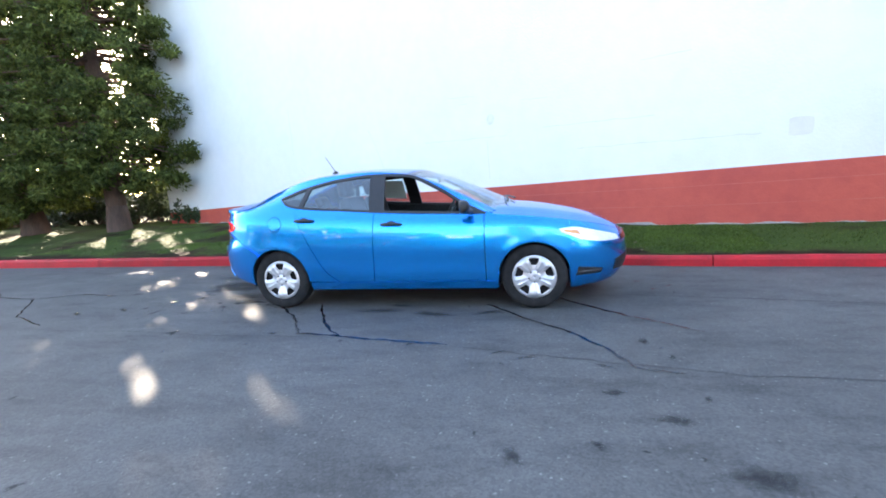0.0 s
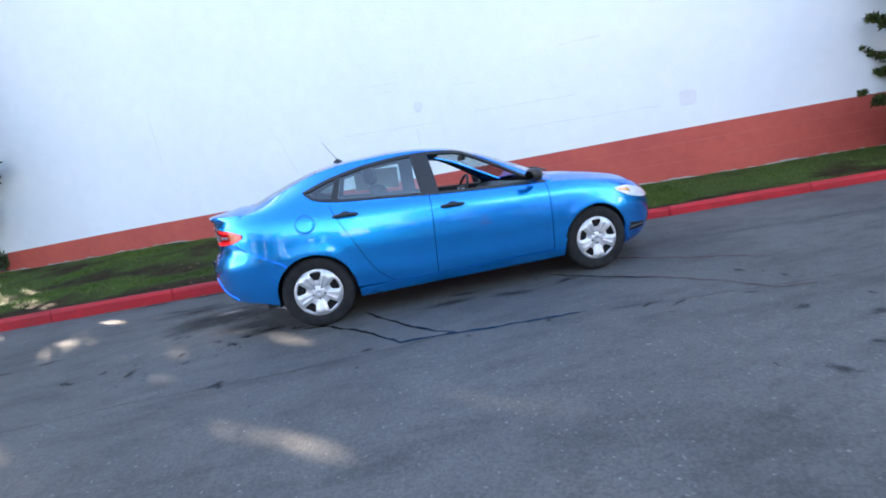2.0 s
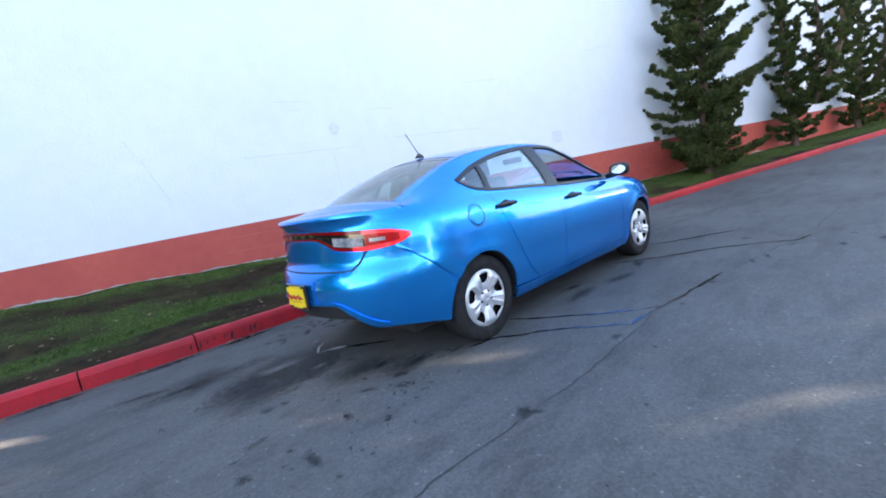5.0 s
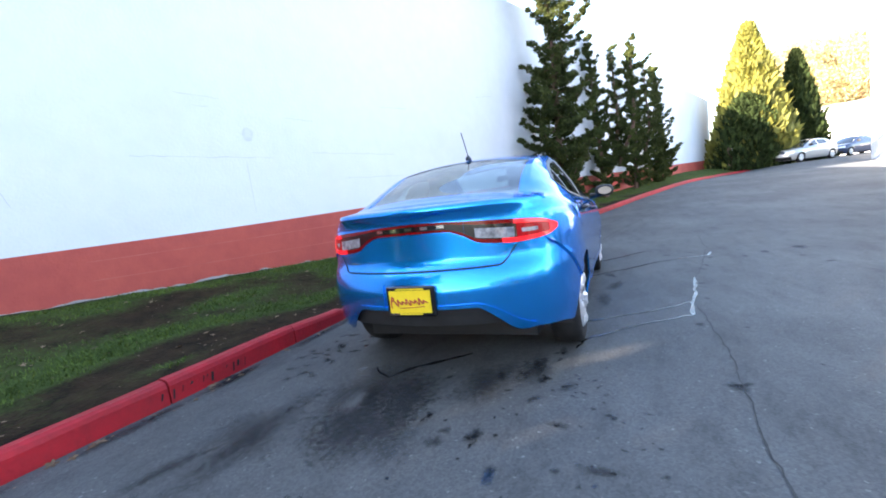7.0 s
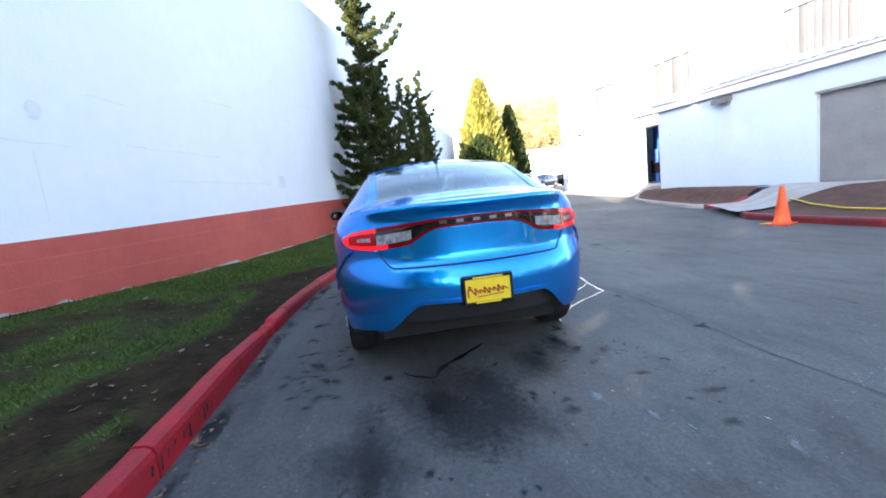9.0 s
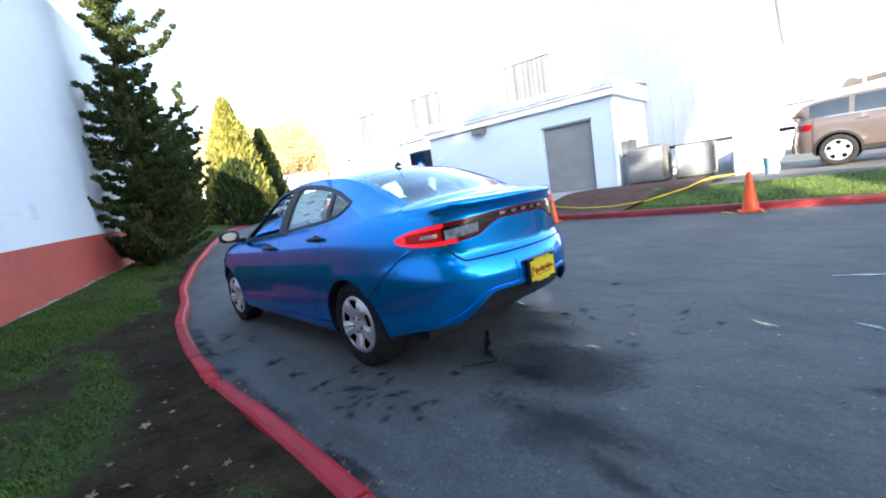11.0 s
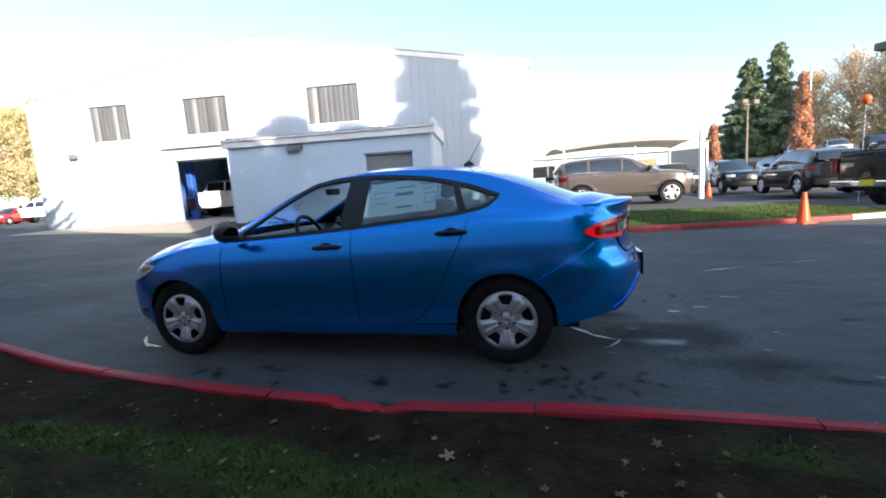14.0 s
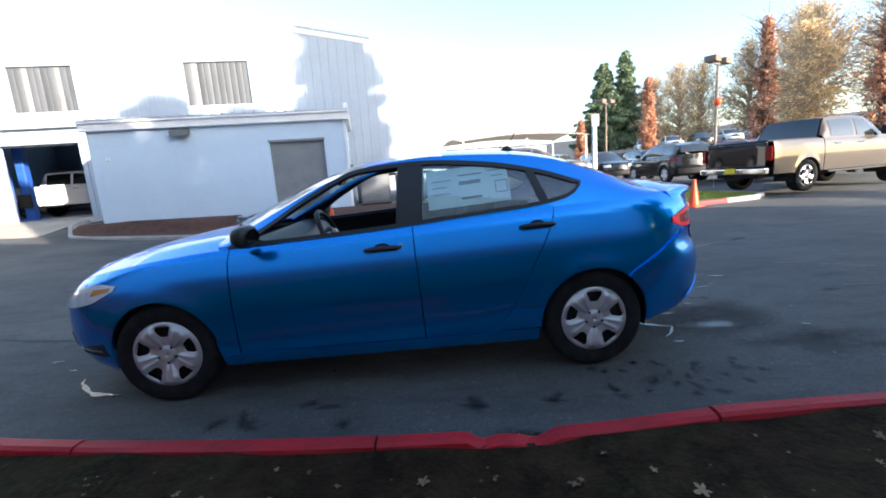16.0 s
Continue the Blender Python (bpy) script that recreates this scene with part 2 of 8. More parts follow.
M["plastic_black"] = mat("black_plastic", (0.016, 0.016, 0.017), 0.45, col2=(0.010, 0.010, 0.011), scale=30, bump=0.0006, bscale=500)
M["gloss_black"] = mat("gloss_black_trim", (0.008, 0.008, 0.009), 0.12, coat=0.6)
M["rubber"] = mat("tyre_rubber", (0.012, 0.012, 0.013), 0.85, spec=0.2, col2=(0.026, 0.026, 0.026), scale=12, bump=0.001, bscale=220)
M["seat"] = mat("dark_seat_fabric", (0.030, 0.030, 0.032), 0.9, col2=(0.02, 0.02, 0.022), scale=30)
M["rim"] = mat("silver_wheel_paint", (0.66, 0.66, 0.67), 0.30, metal=0.5, col2=(0.56, 0.56, 0.58), scale=8)
M["chrome"] = mat("chrome", (0.62, 0.62, 0.63), 0.10, metal=1.0, col2=(0.72, 0.72, 0.72), scale=4)
M["mirror"] = mat("mirror_glass", (0.42, 0.43, 0.44), 0.03, metal=1.0, col2=(0.38, 0.39, 0.40), scale=4)
M["paper"] = mat("window_sticker_paper", (0.82, 0.89, 0.86), 0.7, col2=(0.77, 0.84, 0.81), scale=3)
M["print_grey"] = mat("printed_grey", (0.16, 0.20, 0.20), 0.7)
M["plate_yellow"] = mat("yellow_dealer_plate", (0.90, 0.66, 0.02), 0.45, col2=(0.82, 0.58, 0.02), scale=8)
M["plate_red"] = mat("red_print", (0.42, 0.03, 0.02), 0.5)
M["tail_red"] = mat("red_lamp_lens", (0.20, 0.002, 0.004), 0.10, spec=0.3)
M["tail_glow"] = glow_mat("lit_red_lamp_lens", (1.0, 0.008, 0.022), 0.14)
M["tail_dim"] = glow_mat("dim_red_lamp_lens", (1.0, 0.004, 0.008), 0.030, (0.18, 0.003, 0.006))
_setp(M["tail_dim"].node_tree.nodes["Principled BSDF"], "Coat Weight", 0.15)
_setp(M["tail_glow"].node_tree.nodes["Principled BSDF"], "Coat Weight", 0.25)
_setp(M["tail_dim"].node_tree.nodes["Principled BSDF"], "Specular IOR Level", 0.25)
M["lamp_inner"] = mat("dark_red_inner_lens", (0.10, 0.004, 0.006), 0.15, coat=1.0)
M["lamp_clear"] = mat("clear_lamp_lens", (0.88, 0.89, 0.91), 0.25, metal=0.12, coat=1.0, col2=(0.70, 0.71, 0.73), scale=14)
M["lamp_grey"] = mat("grey_clear_lens", (0.34, 0.35, 0.37), 0.12, coat=0.6, col2=(0.12, 0.12, 0.13), scale=30)
M["lamp_amber"] = mat("amber_lamp_lens", (0.85, 0.30, 0.04), 0.15, coat=1.0)
M["glass_car"] = glass_mat("car_glass", (0.84, 0.91, 0.91), 0.30)
M["glass_dark"] = glass_mat("tinted_car_glass", (0.60, 0.68, 0.68), 0.35)
M["wood"] = mat("grey_wood_pole", (0.22, 0.17, 0.13), 0.85, col2=(0.15, 0.12, 0.10), scale=3, stretch=(1, 1, 0.2))


def paint(name, col, col2, rough=0.28, flake=0.5, tint=None):
    """Metallic car paint: flakes under a clear coat."""
    m = mat(name, col, rough, metal=flake, col2=col2, scale=300, detail=2, coat=1.0, mix=0.3)
    p = m.node_tree.nodes["Principled BSDF"]
    _setp(p, "Coat Roughness", 0.02); _setp(p, "Coat IOR", 1.5); _setp(p, "Specular IOR Level", 0.15)
    if tint:
        _setp(p, "Specular Tint", (*tint, 1.0))
    return m


M["paint_blue"] = paint("metallic_blue_car_paint", (0.0005, 0.315, 0.92), (0.0005, 0.275, 0.81), 0.25, 0.84, (0.10, 0.45, 1.0))

# ---- building helpers ----
def mesh_from(name, verts, faces, material, parent=None, label="", smooth=False, mats=None, fmat=None):
    me = bpy.data.meshes.new(name)
    me.from_pydata([tuple(v) for v in verts], [], faces)
    for mm in (mats or [material]):
        me.materials.append(mm)
    if fmat is not None:
        me.polygons.foreach_set("material_index", fmat)
    if smooth:
        me.polygons.foreach_set("use_smooth", [True] * len(me.polygons))
    me.update()
    ob = new(name, me)
    if parent is not None:
        ob.parent = parent
    if label:
        ob["label"] = label
    return ob


def part(name, bm, material, parent=None, label="", smooth=False):
    me = bpy.data.meshes.new(name)
    bm.to_mesh(me)
    bm.free()
    me.materials.append(material)
    if smooth:
        me.polygons.foreach_set("use_smooth", [True] * len(me.polygons))
    ob = new(name, me)
    if parent is not None:
        ob.parent = parent
    if label:
        ob["label"] = label
    return ob


def empty(name, m=None):
    ob = new(name)
    ob.empty_display_size = 0.2
    if m is not None:
        ob.matrix_basis = m
    return ob


def box_bm(x0, x1, y0, y1, z0, z1, bevel=0.0, seg=1):
    bm = bmesh.new()
    bmesh.ops.create_cube(bm, size=1.0)
    bmesh.ops.scale(bm, vec=(x1 - x0, y1 - y0, z1 - z0), verts=bm.verts)
    bmesh.ops.translate(bm, vec=((x0 + x1) / 2, (y0 + y1) / 2, (z0 + z1) / 2), verts=bm.verts)
    if bevel:
        bmesh.ops.bevel(bm, geom=bm.edges[:], offset=bevel, segments=seg, affect='EDGES', profile=0.6)
    return bm


def box(name, x0, x1, y0, y1, z0, z1, material, parent=None, label="", bevel=0.0, seg=1):
    return part(name, box_bm(x0, x1, y0, y1, z0, z1, bevel, seg), material, parent, label)


def tube_bm(points, radii, n=8, cap=True):
    """A tapered tube along points."""
    bm = bmesh.new()
    rings = []
    pts = [Vector(p) for p in points]
    for i, p in enumerate(pts):
        d = (pts[min(i + 1, len(pts) - 1)] - pts[max(i - 1, 0)]).normalized()
        a = Vector((0, 0, 1)) if abs(d.z) < 0.9 else Vector((1, 0, 0))
        u = d.cross(a).normalized(); v = d.cross(u)
        r = radii[i] if hasattr(radii, "__len__") else radii
        rings.append([bm.verts.new(p + u * math.cos(2 * math.pi * k / n) * r + v * math.sin(2 * math.pi * k / n) * r) for k in range(n)])
    for a, b in zip(rings, rings[1:]):
        for k in range(n):
            bm.faces.new((a[k], a[(k + 1) % n], b[(k + 1) % n], b[k]))
    if cap:
        bm.faces.new(rings[0][::-1]); bm.faces.new(rings[-1])
    bmesh.ops.recalc_face_normals(bm, faces=bm.faces)
    return bm


def lathe_bm(profile, n=24, axis='Z'):
    """Profile rows (radius, height) turned round an axis."""
    bm = bmesh.new()
    rings = []
    for r, h in profile:
        ring = []
        for k in range(n):
            a = 2 * math.pi * k / n
            c, s = r * math.cos(a), r * math.sin(a)
            ring.append(bm.verts.new((c, s, h) if axis == 'Z' else (c, h, s)))
        rings.append(ring)
    for a, b in zip(rings, rings[1:]):
        for k in range(n):
            bm.faces.new((a[k], a[(k + 1) % n], b[(k + 1) % n], b[k]))
    bm.faces.new(rings[0]); bm.faces.new(rings[-1])
    bmesh.ops.remove_doubles(bm, verts=bm.verts, dist=1e-5)
    bmesh.ops.recalc_face_normals(bm, faces=bm.faces)
    return bm


def lerp(a, b, t):
    return a + (b - a) * t


def smooth01(t):
    t = max(0.0, min(1.0, t))
    return t * t * (3 - 2 * t)


def curve1(xs, ys):
    """A smooth function through rows (monotone pieces)."""
    xs = list(xs); ys = list(ys)
    n = len(xs)
    d = [(ys[i + 1] - ys[i]) / (xs[i + 1] - xs[i]) for i in range(n - 1)]
    m = [d[0]] + [0 if d[i - 1] * d[i] <= 0 else 2 * d[i - 1] * d[i] / (d[i - 1] + d[i]) for i in range(1, n - 1)] + [d[-1]]

    def fn(x):
        if x <= xs[0]:
            return ys[0] + m[0] * 0 * (x - xs[0])
        if x >= xs[-1]:
            return ys[-1]
        i = 0
        while x > xs[i + 1]:
            i += 1
        h = xs[i + 1] - xs[i]; t = (x - xs[i]) / h
        return ((1 + 2 * t) * (1 - t) ** 2 * ys[i] + t * (1 - t) ** 2 * h * m[i] + t * t * (3 - 2 * t) * ys[i + 1] + t * t * (t - 1) * h * m[i + 1])
    return fn


def grid_mesh(name, rows, material, parent=None, label="", thick=0.0, smooth=True, flip=False):
    """A sheet through rows of points; thick makes it a shell along its normals."""
    nr, nc = len(rows), len(rows[0])
    V = np.array(rows, dtype=float)
    faces = []
    for i in range(nr - 1):
        for j in range(nc - 1):
            q = (i * nc + j, i * nc + j + 1, (i + 1) * nc + j + 1, (i + 1) * nc + j)
            faces.append(q[::-1] if flip else q)
    verts = V.reshape(-1, 3)
    if thick:
        du = np.gradient(V, axis=0); dv = np.gradient(V, axis=1)
        nm = np.cross(dv, du)
        nm /= np.maximum(np.linalg.norm(nm, axis=2, keepdims=True), 1e-9)
        if flip:
            nm = -nm
        inner = (V + nm * thick).reshape(-1, 3)
        off = len(verts)
        verts = np.vstack([verts, inner])
        faces += [tuple(off + k for k in q[::-1]) for q in faces[:]]
        edge = [(0, j) for j in range(nc)] + [(i, nc - 1) for i in range(1, nr)] + [(nr - 1, j) for j in range(nc - 2, -1, -1)] + [(i, 0) for i in range(nr - 2, 0, -1)]
        ids = [i * nc + j for i, j in edge]
        k0 = len(verts); m = len(ids)
        verts = np.vstack([verts, verts[ids], verts[[i + off for i in ids]]])
        for a in range(m):
            b = (a + 1) % m
            q = (k0 + a, k0 + b, k0 + m + b, k0 + m + a)
            faces.append(q if flip else q[::-1])
    ob = mesh_from(name, verts, faces, material, parent, label, smooth)
    if thick and smooth:
        me = ob.data
        nq = (nr - 1) * (nc - 1) * 2
        me.polygons.foreach_set("use_smooth", [i < nq for i in range(len(me.polygons))])
    return ob

# ---- the lie of the land ----
def rise(x):
    return 0.58 * smooth01((x - 2.0) / 19.0)


def land(x, y):
    """Height of the ground sheet: level round the car, climbing ahead, a bank across the drive, a hill behind the car park."""
    z = rise(x)
    k = smooth01((x - 3.0) / 2.5)
    z += 0.36 * smooth01((lerp(-7.4, -8.85, k) - y) / lerp(2.0, 1.0, k)) * smooth01((x + 10.0) / 3.0) * smooth01((11.6 - x) / 1.6)
    z += 0.24 * smooth01((-8.0 - y) / 4.0) * smooth01((x - 18.0) / 8.0)
    d = -0.55 * (x + 4) - 0.83 * (y + 7)
    z += 2.9 * smooth01((d - 27) / 32.0) + 9.0 * smooth01((d - 80) / 120.0)
    return z


def land_axis(lo, hi, fine_lo, fine_hi, step):
    a = [fine_lo]
    while a[-1] < fine_hi:
        a.append(a[-1] + step)
    s = step
    b = []
    v = fine_lo
    while v > lo:
        s *= 1.25
        v -= s
        b.append(v)
    s = step
    v = a[-1]
    while v < hi:
        s *= 1.25
        v += s
        a.append(v)
    return b[::-1] + a


gx, gy = land_axis(-900, 900, -30, 40, 0.7), land_axis(-900, 900, -40, 8, 0.7)
ground = grid_mesh("ground", [[(x, y, land(x, y)) for y in gy] for x in gx], M["asphalt"], flip=True)
tagged(ground, "dark grey worn asphalt drive and car park", "asphalt ground", kind="structure")

wall_y = lambda x: 4.17 - 0.333 * x
kerb_y = curve1((-60, -9, -5, -2.5, -1, 0, 1.64, 3.3, 4.6, 6, 8, 10, 12, 16, 24, 28, 31, 33, 36, 40), (4.0, 2.12, 1.92, 1.765, 1.735, 1.68, 1.47, 1.08, 0.84, 0.47, -0.12, -0.80, -1.5, -2.95, -5.85, -7.5, -9.3, -11.4, -15.8, -22.0))
kerb_lift = lambda x: 0.035 * smooth01((-0.9 - x) / 0.8)
verge_back = curve1((-60, -9, -5, -3, 0, 4, 7, 13, 30, 50), (0.40, 0.42, 0.52, 0.50, 0.40, 0.33, 0.40, 0.55, 1.1, 1.1))


def break_at(p):
    """How far the kerb is broken away at a place: one knocked-in stretch."""
    return smooth01((p.x + 0.88) / 0.12) * smooth01((-0.42 - p.x) / 0.10) * (0.75 + 0.25 * math.sin(p.x * 23))


def verge_z(x, y):
    k = kerb_y(x) + 0.07
    b = wall_y(x) if x > -12 else 8.2
    t = max(0, min(1.4, (y - k) / max(b - k, 0.3)))
    base = rise(x) + 0.104 + 0.006 * smooth01((-0.7 - x) / 0.5) + kerb_lift(x) - 0.03 * break_at(Vector((x, y, 0)))
    return lerp(base, max(verge_back(x), base + 0.08), smooth01(t)) + 0.022 * noise.noise(Vector((x * 1.3, y * 1.3, 0))) + 0.012 * noise.noise(Vector((x * 5, y * 5, 3)))


streak_y = curve1((-8, -4, -2.9, -2.1, -1.6, -0.95, 0.28, 1.1, 3), (2.7, 2.65, 2.68, 2.80, 2.68, 2.45, 2.27, 2.28, 2.1))


def turf(x, y):
    """How thick the grass stands: bare soil along the kerb, turf towards the wall, in streaks."""
    e = y - kerb_y(x) - 0.08
    w = lerp(0.85, 0.18, smooth01((x - 1.2) / 2.2))
    if x < -1.5:
        w = lerp(w, 0.45, smooth01((-1.5 - x) / 1.5))
    d = noise.noise(Vector((x * 0.8, y * 1.5, 2.0))) + 0.5 * noise.noise(Vector((x * 2.6, y * 3.0, 4.0))) + 0.3 * noise.noise(Vector((x * 7, y * 9, 6.0)))
    base = smooth01((e - w + 0.3) / 0.7) * (lerp(0.95, 0.26, smooth01((0.8 - x) / 3.0)) + 0.40 * smooth01((-2.8 - x) / 1.6))
    far = base + 0.95 * d * (1 if base > 0.02 else (0.85 if x < 0.3 else 0.5))
    near = smooth01((x + 5.0) / 1.0) * smooth01((1.9 - x) / 0.9)
    if near <= 0:
        return max(0.0, min(1.0, far))
    dy = y - streak_y(x)
    s = 0.95 * math.exp(-(dy / (0.20 if x < -1.3 else 0.15)) ** 2) * (1.0 - 0.5 * math.exp(-((x + 0.6) / 0.7) ** 2))
    s += 0.8 * math.exp(-((y - 3.14) / 0.13) ** 2 - ((x + 0.9) / 0.55) ** 2)
    s += 0.65 * math.exp(-((y - 2.03) / 0.09) ** 2 - ((x + 2.42) / 0.24) ** 2)
    s += 0.55 * math.exp(-((wall_y(x) - 0.32 - y) / 0.22) ** 2)
    s += 0.24 * smooth01((e - 0.55) / 0.4)
    s += 0.5 * smooth01((x - 0.2) / 0.8) * smooth01((dy - 0.1) / 0.3)
    return max(0.0, min(1.0, lerp(far, s + (0.55 * d if s > 0.06 else 0.25 * d), near)))


vx = [-60 + i * 2.0 for i in range(22)] + [-16 + 0.16 * i for i in range(180)] + [12.8 + 0.6 * i for i in range(50)]
rows = []
for x in vx:
    k = kerb_y(x) + 0.012
    b = wall_y(x) + 0.12 if x > -11.5 else 30
    n = 26
    ys = [lerp(k, b, (i / n) ** (1.0 if x > -11.5 else 2.2)) for i in range(n + 1)]
    rows.append([(x, y, verge_z(x, y)) for y in ys])


def soil_mask_material():
    """Verge ground: dark soil with moss and thin turf in patches."""
    m = mat("verge_turf_and_soil", (0.040, 0.0245, 0.0130), 0.97, spec=0.08, col2=(0.012, 0.0075, 0.0045), scale=5.5, mix=0.4, bump=0.016, bscale=34)
    nt = m.node_tree; N, L = nt.nodes, nt.links
    p = N["Principled BSDF"]
    old = p.inputs["Base Color"].links[0].from_socket
    tc = N.new("ShaderNodeTexCoord")
    n = N.new("ShaderNodeTexNoise"); n.inputs["Scale"].default_value = 0.9; n.inputs["Detail"].default_value = 7; n.inputs["Roughness"].default_value = 0.65
    L.new(tc.outputs["Object"], n.inputs["Vector"])
    r = N.new("ShaderNodeMapRange"); r.inputs["From Min"].default_value = 0.44; r.inputs["From Max"].default_value = 0.56
    at = N.new("ShaderNodeAttribute"); at.attribute_name = "turf"
    n4 = N.new("ShaderNodeTexNoise"); n4.inputs["Scale"].default_value = 30; n4.inputs["Detail"].default_value = 5
    L.new(tc.outputs["Object"], n4.inputs["Vector"])
    ma = N.new("ShaderNodeMath"); ma.operation = 'MULTIPLY_ADD'; ma.inputs[1].default_value = 0.9; ma.use_clamp = False
    L.new(n4.outputs[0], ma.inputs[0]); L.new(at.outputs["Fac"], ma.inputs[2])
    r.inputs["From Min"].default_value = 0.55; r.inputs["From Max"].default_value = 1.15
    L.new(ma.outputs[0], r.inputs["Value"])
    mx = N.new("ShaderNodeMix"); mx.data_type = 'RGBA'
    mx.inputs[7].default_value = (0.050, 0.072, 0.018, 1)
    L.new(r.outputs[0], mx.inputs[0]); L.new(old, mx.inputs[6]); L.new(mx.outputs[2], p.inputs["Base Color"])
    # dry straw-brown thatch between the green streaks
    n5 = N.new("ShaderNodeTexNoise"); n5.inputs["Scale"].default_value = 2.2; n5.inputs["Detail"].default_value = 9; n5.inputs["Roughness"].default_value = 0.75
    L.new(tc.outputs["Object"], n5.inputs["Vector"])
    r5 = N.new("ShaderNodeMapRange"); r5.inputs["From Min"].default_value = 0.50; r5.inputs["From Max"].default_value = 0.66; r5.inputs["To Max"].default_value = 0.6
    L.new(n5.outputs[0], r5.inputs["Value"])
    m5 = N.new("ShaderNodeMix"); m5.data_type = 'RGBA'; m5.inputs[7].default_value = (0.056, 0.044, 0.019, 1)
    L.new(r5.outputs[0], m5.inputs[0]); L.new(old, m5.inputs[6]); L.new(m5.outputs[2], mx.inputs[6])
    return m


M["verge"] = soil_mask_material()
verge = grid_mesh("verge", rows, M["verge"], flip=True)
_ta = verge.data.attributes.new("turf", 'FLOAT', 'POINT')
_ta.data.foreach_set("value", [turf(x, y) for r_ in rows for x, y, z in r_])
tagged(verge, "grass verge with bare dark soil beside the kerb", "grass verge", kind="structure")


# ---- kerbs ----
KERB_PROFILE = [(-0.085, -0.25), (-0.085, 0.085), (-0.074, 0.115), (-0.050, 0.130), (0.005, 0.131), (0.026, 0.120), (0.034, 0.095), (0.036, -0.25)]


def kerb_run(parent, path, material, name="kerb_stone", joint=0.012, step=0.25, wob=0.004, h_break=False):
    """One cast length of kerb along a path of (x, y, z) points, with closed ends."""
    verts, faces = [], []
    n = len(KERB_PROFILE)
    P = [Vector(p) for p in path]
    for i, p in enumerate(P):
        d = (P[min(i + 1, len(P) - 1)] - P[max(i - 1, 0)]); d.z = 0
        d.normalize()
        s = Vector((-d.y, d.x, 0))
        g = break_at(p) if h_break else 0.0
        for k, (a, h) in enumerate(KERB_PROFILE):
            j = wob * noise.noise(p * 3 + Vector((k * 2.1, 0, 0)))
            if g and h > 0:
                c = noise.noise(p * 11 + Vector((k * 1.3, 0, 7)))
                h = h * (1 - 0.26 * g) + 0.022 * g * c
                a = a + g * (0.022 + 0.02 * c) * (1.0 if a < 0 else 0.4)
            verts.append(p + s * (a + j) + Vector((0, 0, h + j)))
    for i in range(len(P) - 1):
        for k in range(n - 1):
            a = i * n + k
            faces.append((a, a + 1, a + n + 1, a + n))
    faces.append(tuple(range(n))); faces.append(tuple(range((len(P) - 1) * n, len(P) * n))[::-1])
    return mesh_from(name, verts, faces, material, parent)


def resample(fn, x0, x1, step):
    n = max(2, int(abs(x1 - x0) / step))
    return [fn(lerp(x0, x1, i / n)) for i in range(n + 1)]


kerb = empty("kerb")
tagged(kerb, "red painted concrete kerb with worn edges along the verge", "kerb", kind="structure")
kx = [-30, -24, -18, -13, -10, -7.2, -5.2, -3.62, -2.74, -1.56, -0.02, 1.46, 3.6, 5.6, 7.8, 10.2, 13, 16, 20, 25, 31, 38]
for a, b in zip(kx, kx[1:]):
    kerb_run(kerb, resample(lambda x: (x, kerb_y(x), rise(x) + kerb_lift(x) + (0.004 * math.sin(a * 9) if -8 < a < 8 else 0)), a + 0.006, b - 0.006, 0.03 if -2.0 < a < 0 else 0.18), M["kerb_red"], h_break=-2.0 < a < 0)

# far kerb round the island
isl = [(3.55, -7.75), (3.4, -7.35), (3.0, -7.12), (2.2, -7.0), (0.5, -6.95), (-1.5, -6.98), (-3.6, -7.05), (-5.9, -7.25), (-8.2, -7.65), (-9.3, -8.0), (-9.85, -8.5), (-9.95, -9.1), (-9.7, -9.9)]


def poly_path(pts, step=0.3):
    out = []
    for (x0, y0), (x1, y1) in zip(pts, pts[1:]):
        L = math.hypot(x1 - x0, y1 - y0)
        for i in range(max(1, int(L / step))):
            t = i / max(1, int(L / step))
            out.append((lerp(x0, x1, t), lerp(y0, y1, t)))
    out.append(pts[-1])
    return out


island_kerb = empty("island_kerb")
tagged(island_kerb, "dark red painted kerb round the grass island", "kerb", kind="structure")
ip = poly_path(isl)
M["kerb_dark"] = mat("dark_red_kerb_paint", (0.30, 0.02, 0.024), 0.6, col2=(0.15, 0.02, 0.022), scale=3, bump=0.005, bscale=40, rnd=0.12)
for a in range(0, len(ip) - 1, 9):
    seg = ip[a:a + 10]
    if len(seg) > 1:
        kerb_run(island_kerb, [(x, y, land(x, -7.2)) for x, y in seg], M["kerb_dark"] if seg[0][0] > -8.2 else M["concrete"])
bed_kerb = empty("planting_bed_kerb")
tagged(bed_kerb, "plain concrete kerb with a red end beside the mulch bed", "kerb", kind="structure")
bp = poly_path([(10.1, -10.3), (10.05, -9.5), (9.7, -9.0), (8.6, -8.72), (7.0, -8.46), (6.1, -8.3), (5.65, -8.36), (5.4, -8.7), (5.32, -9.3)])
bed_front = curve1((5.3, 5.7, 6.1, 7.0, 8.6, 9.7, 10.1), (-8.95, -8.5, -8.36, -8.52, -8.78, -9.06, -9.5))
annex_front = lambda x: -10.65 + 0.1405 * (x - 2.02)
for a in range(0, len(bp) - 1, 4):
    seg = bp[a:a + 5]
    if len(seg) > 1:
        kerb_run(bed_kerb, [(x, y, land(x, y) - 0.02) for x, y in seg], M["kerb_dark"] if 5.35 < seg[0][0] < 6.5 and seg[0][1] > -8.6 else M["concrete"])

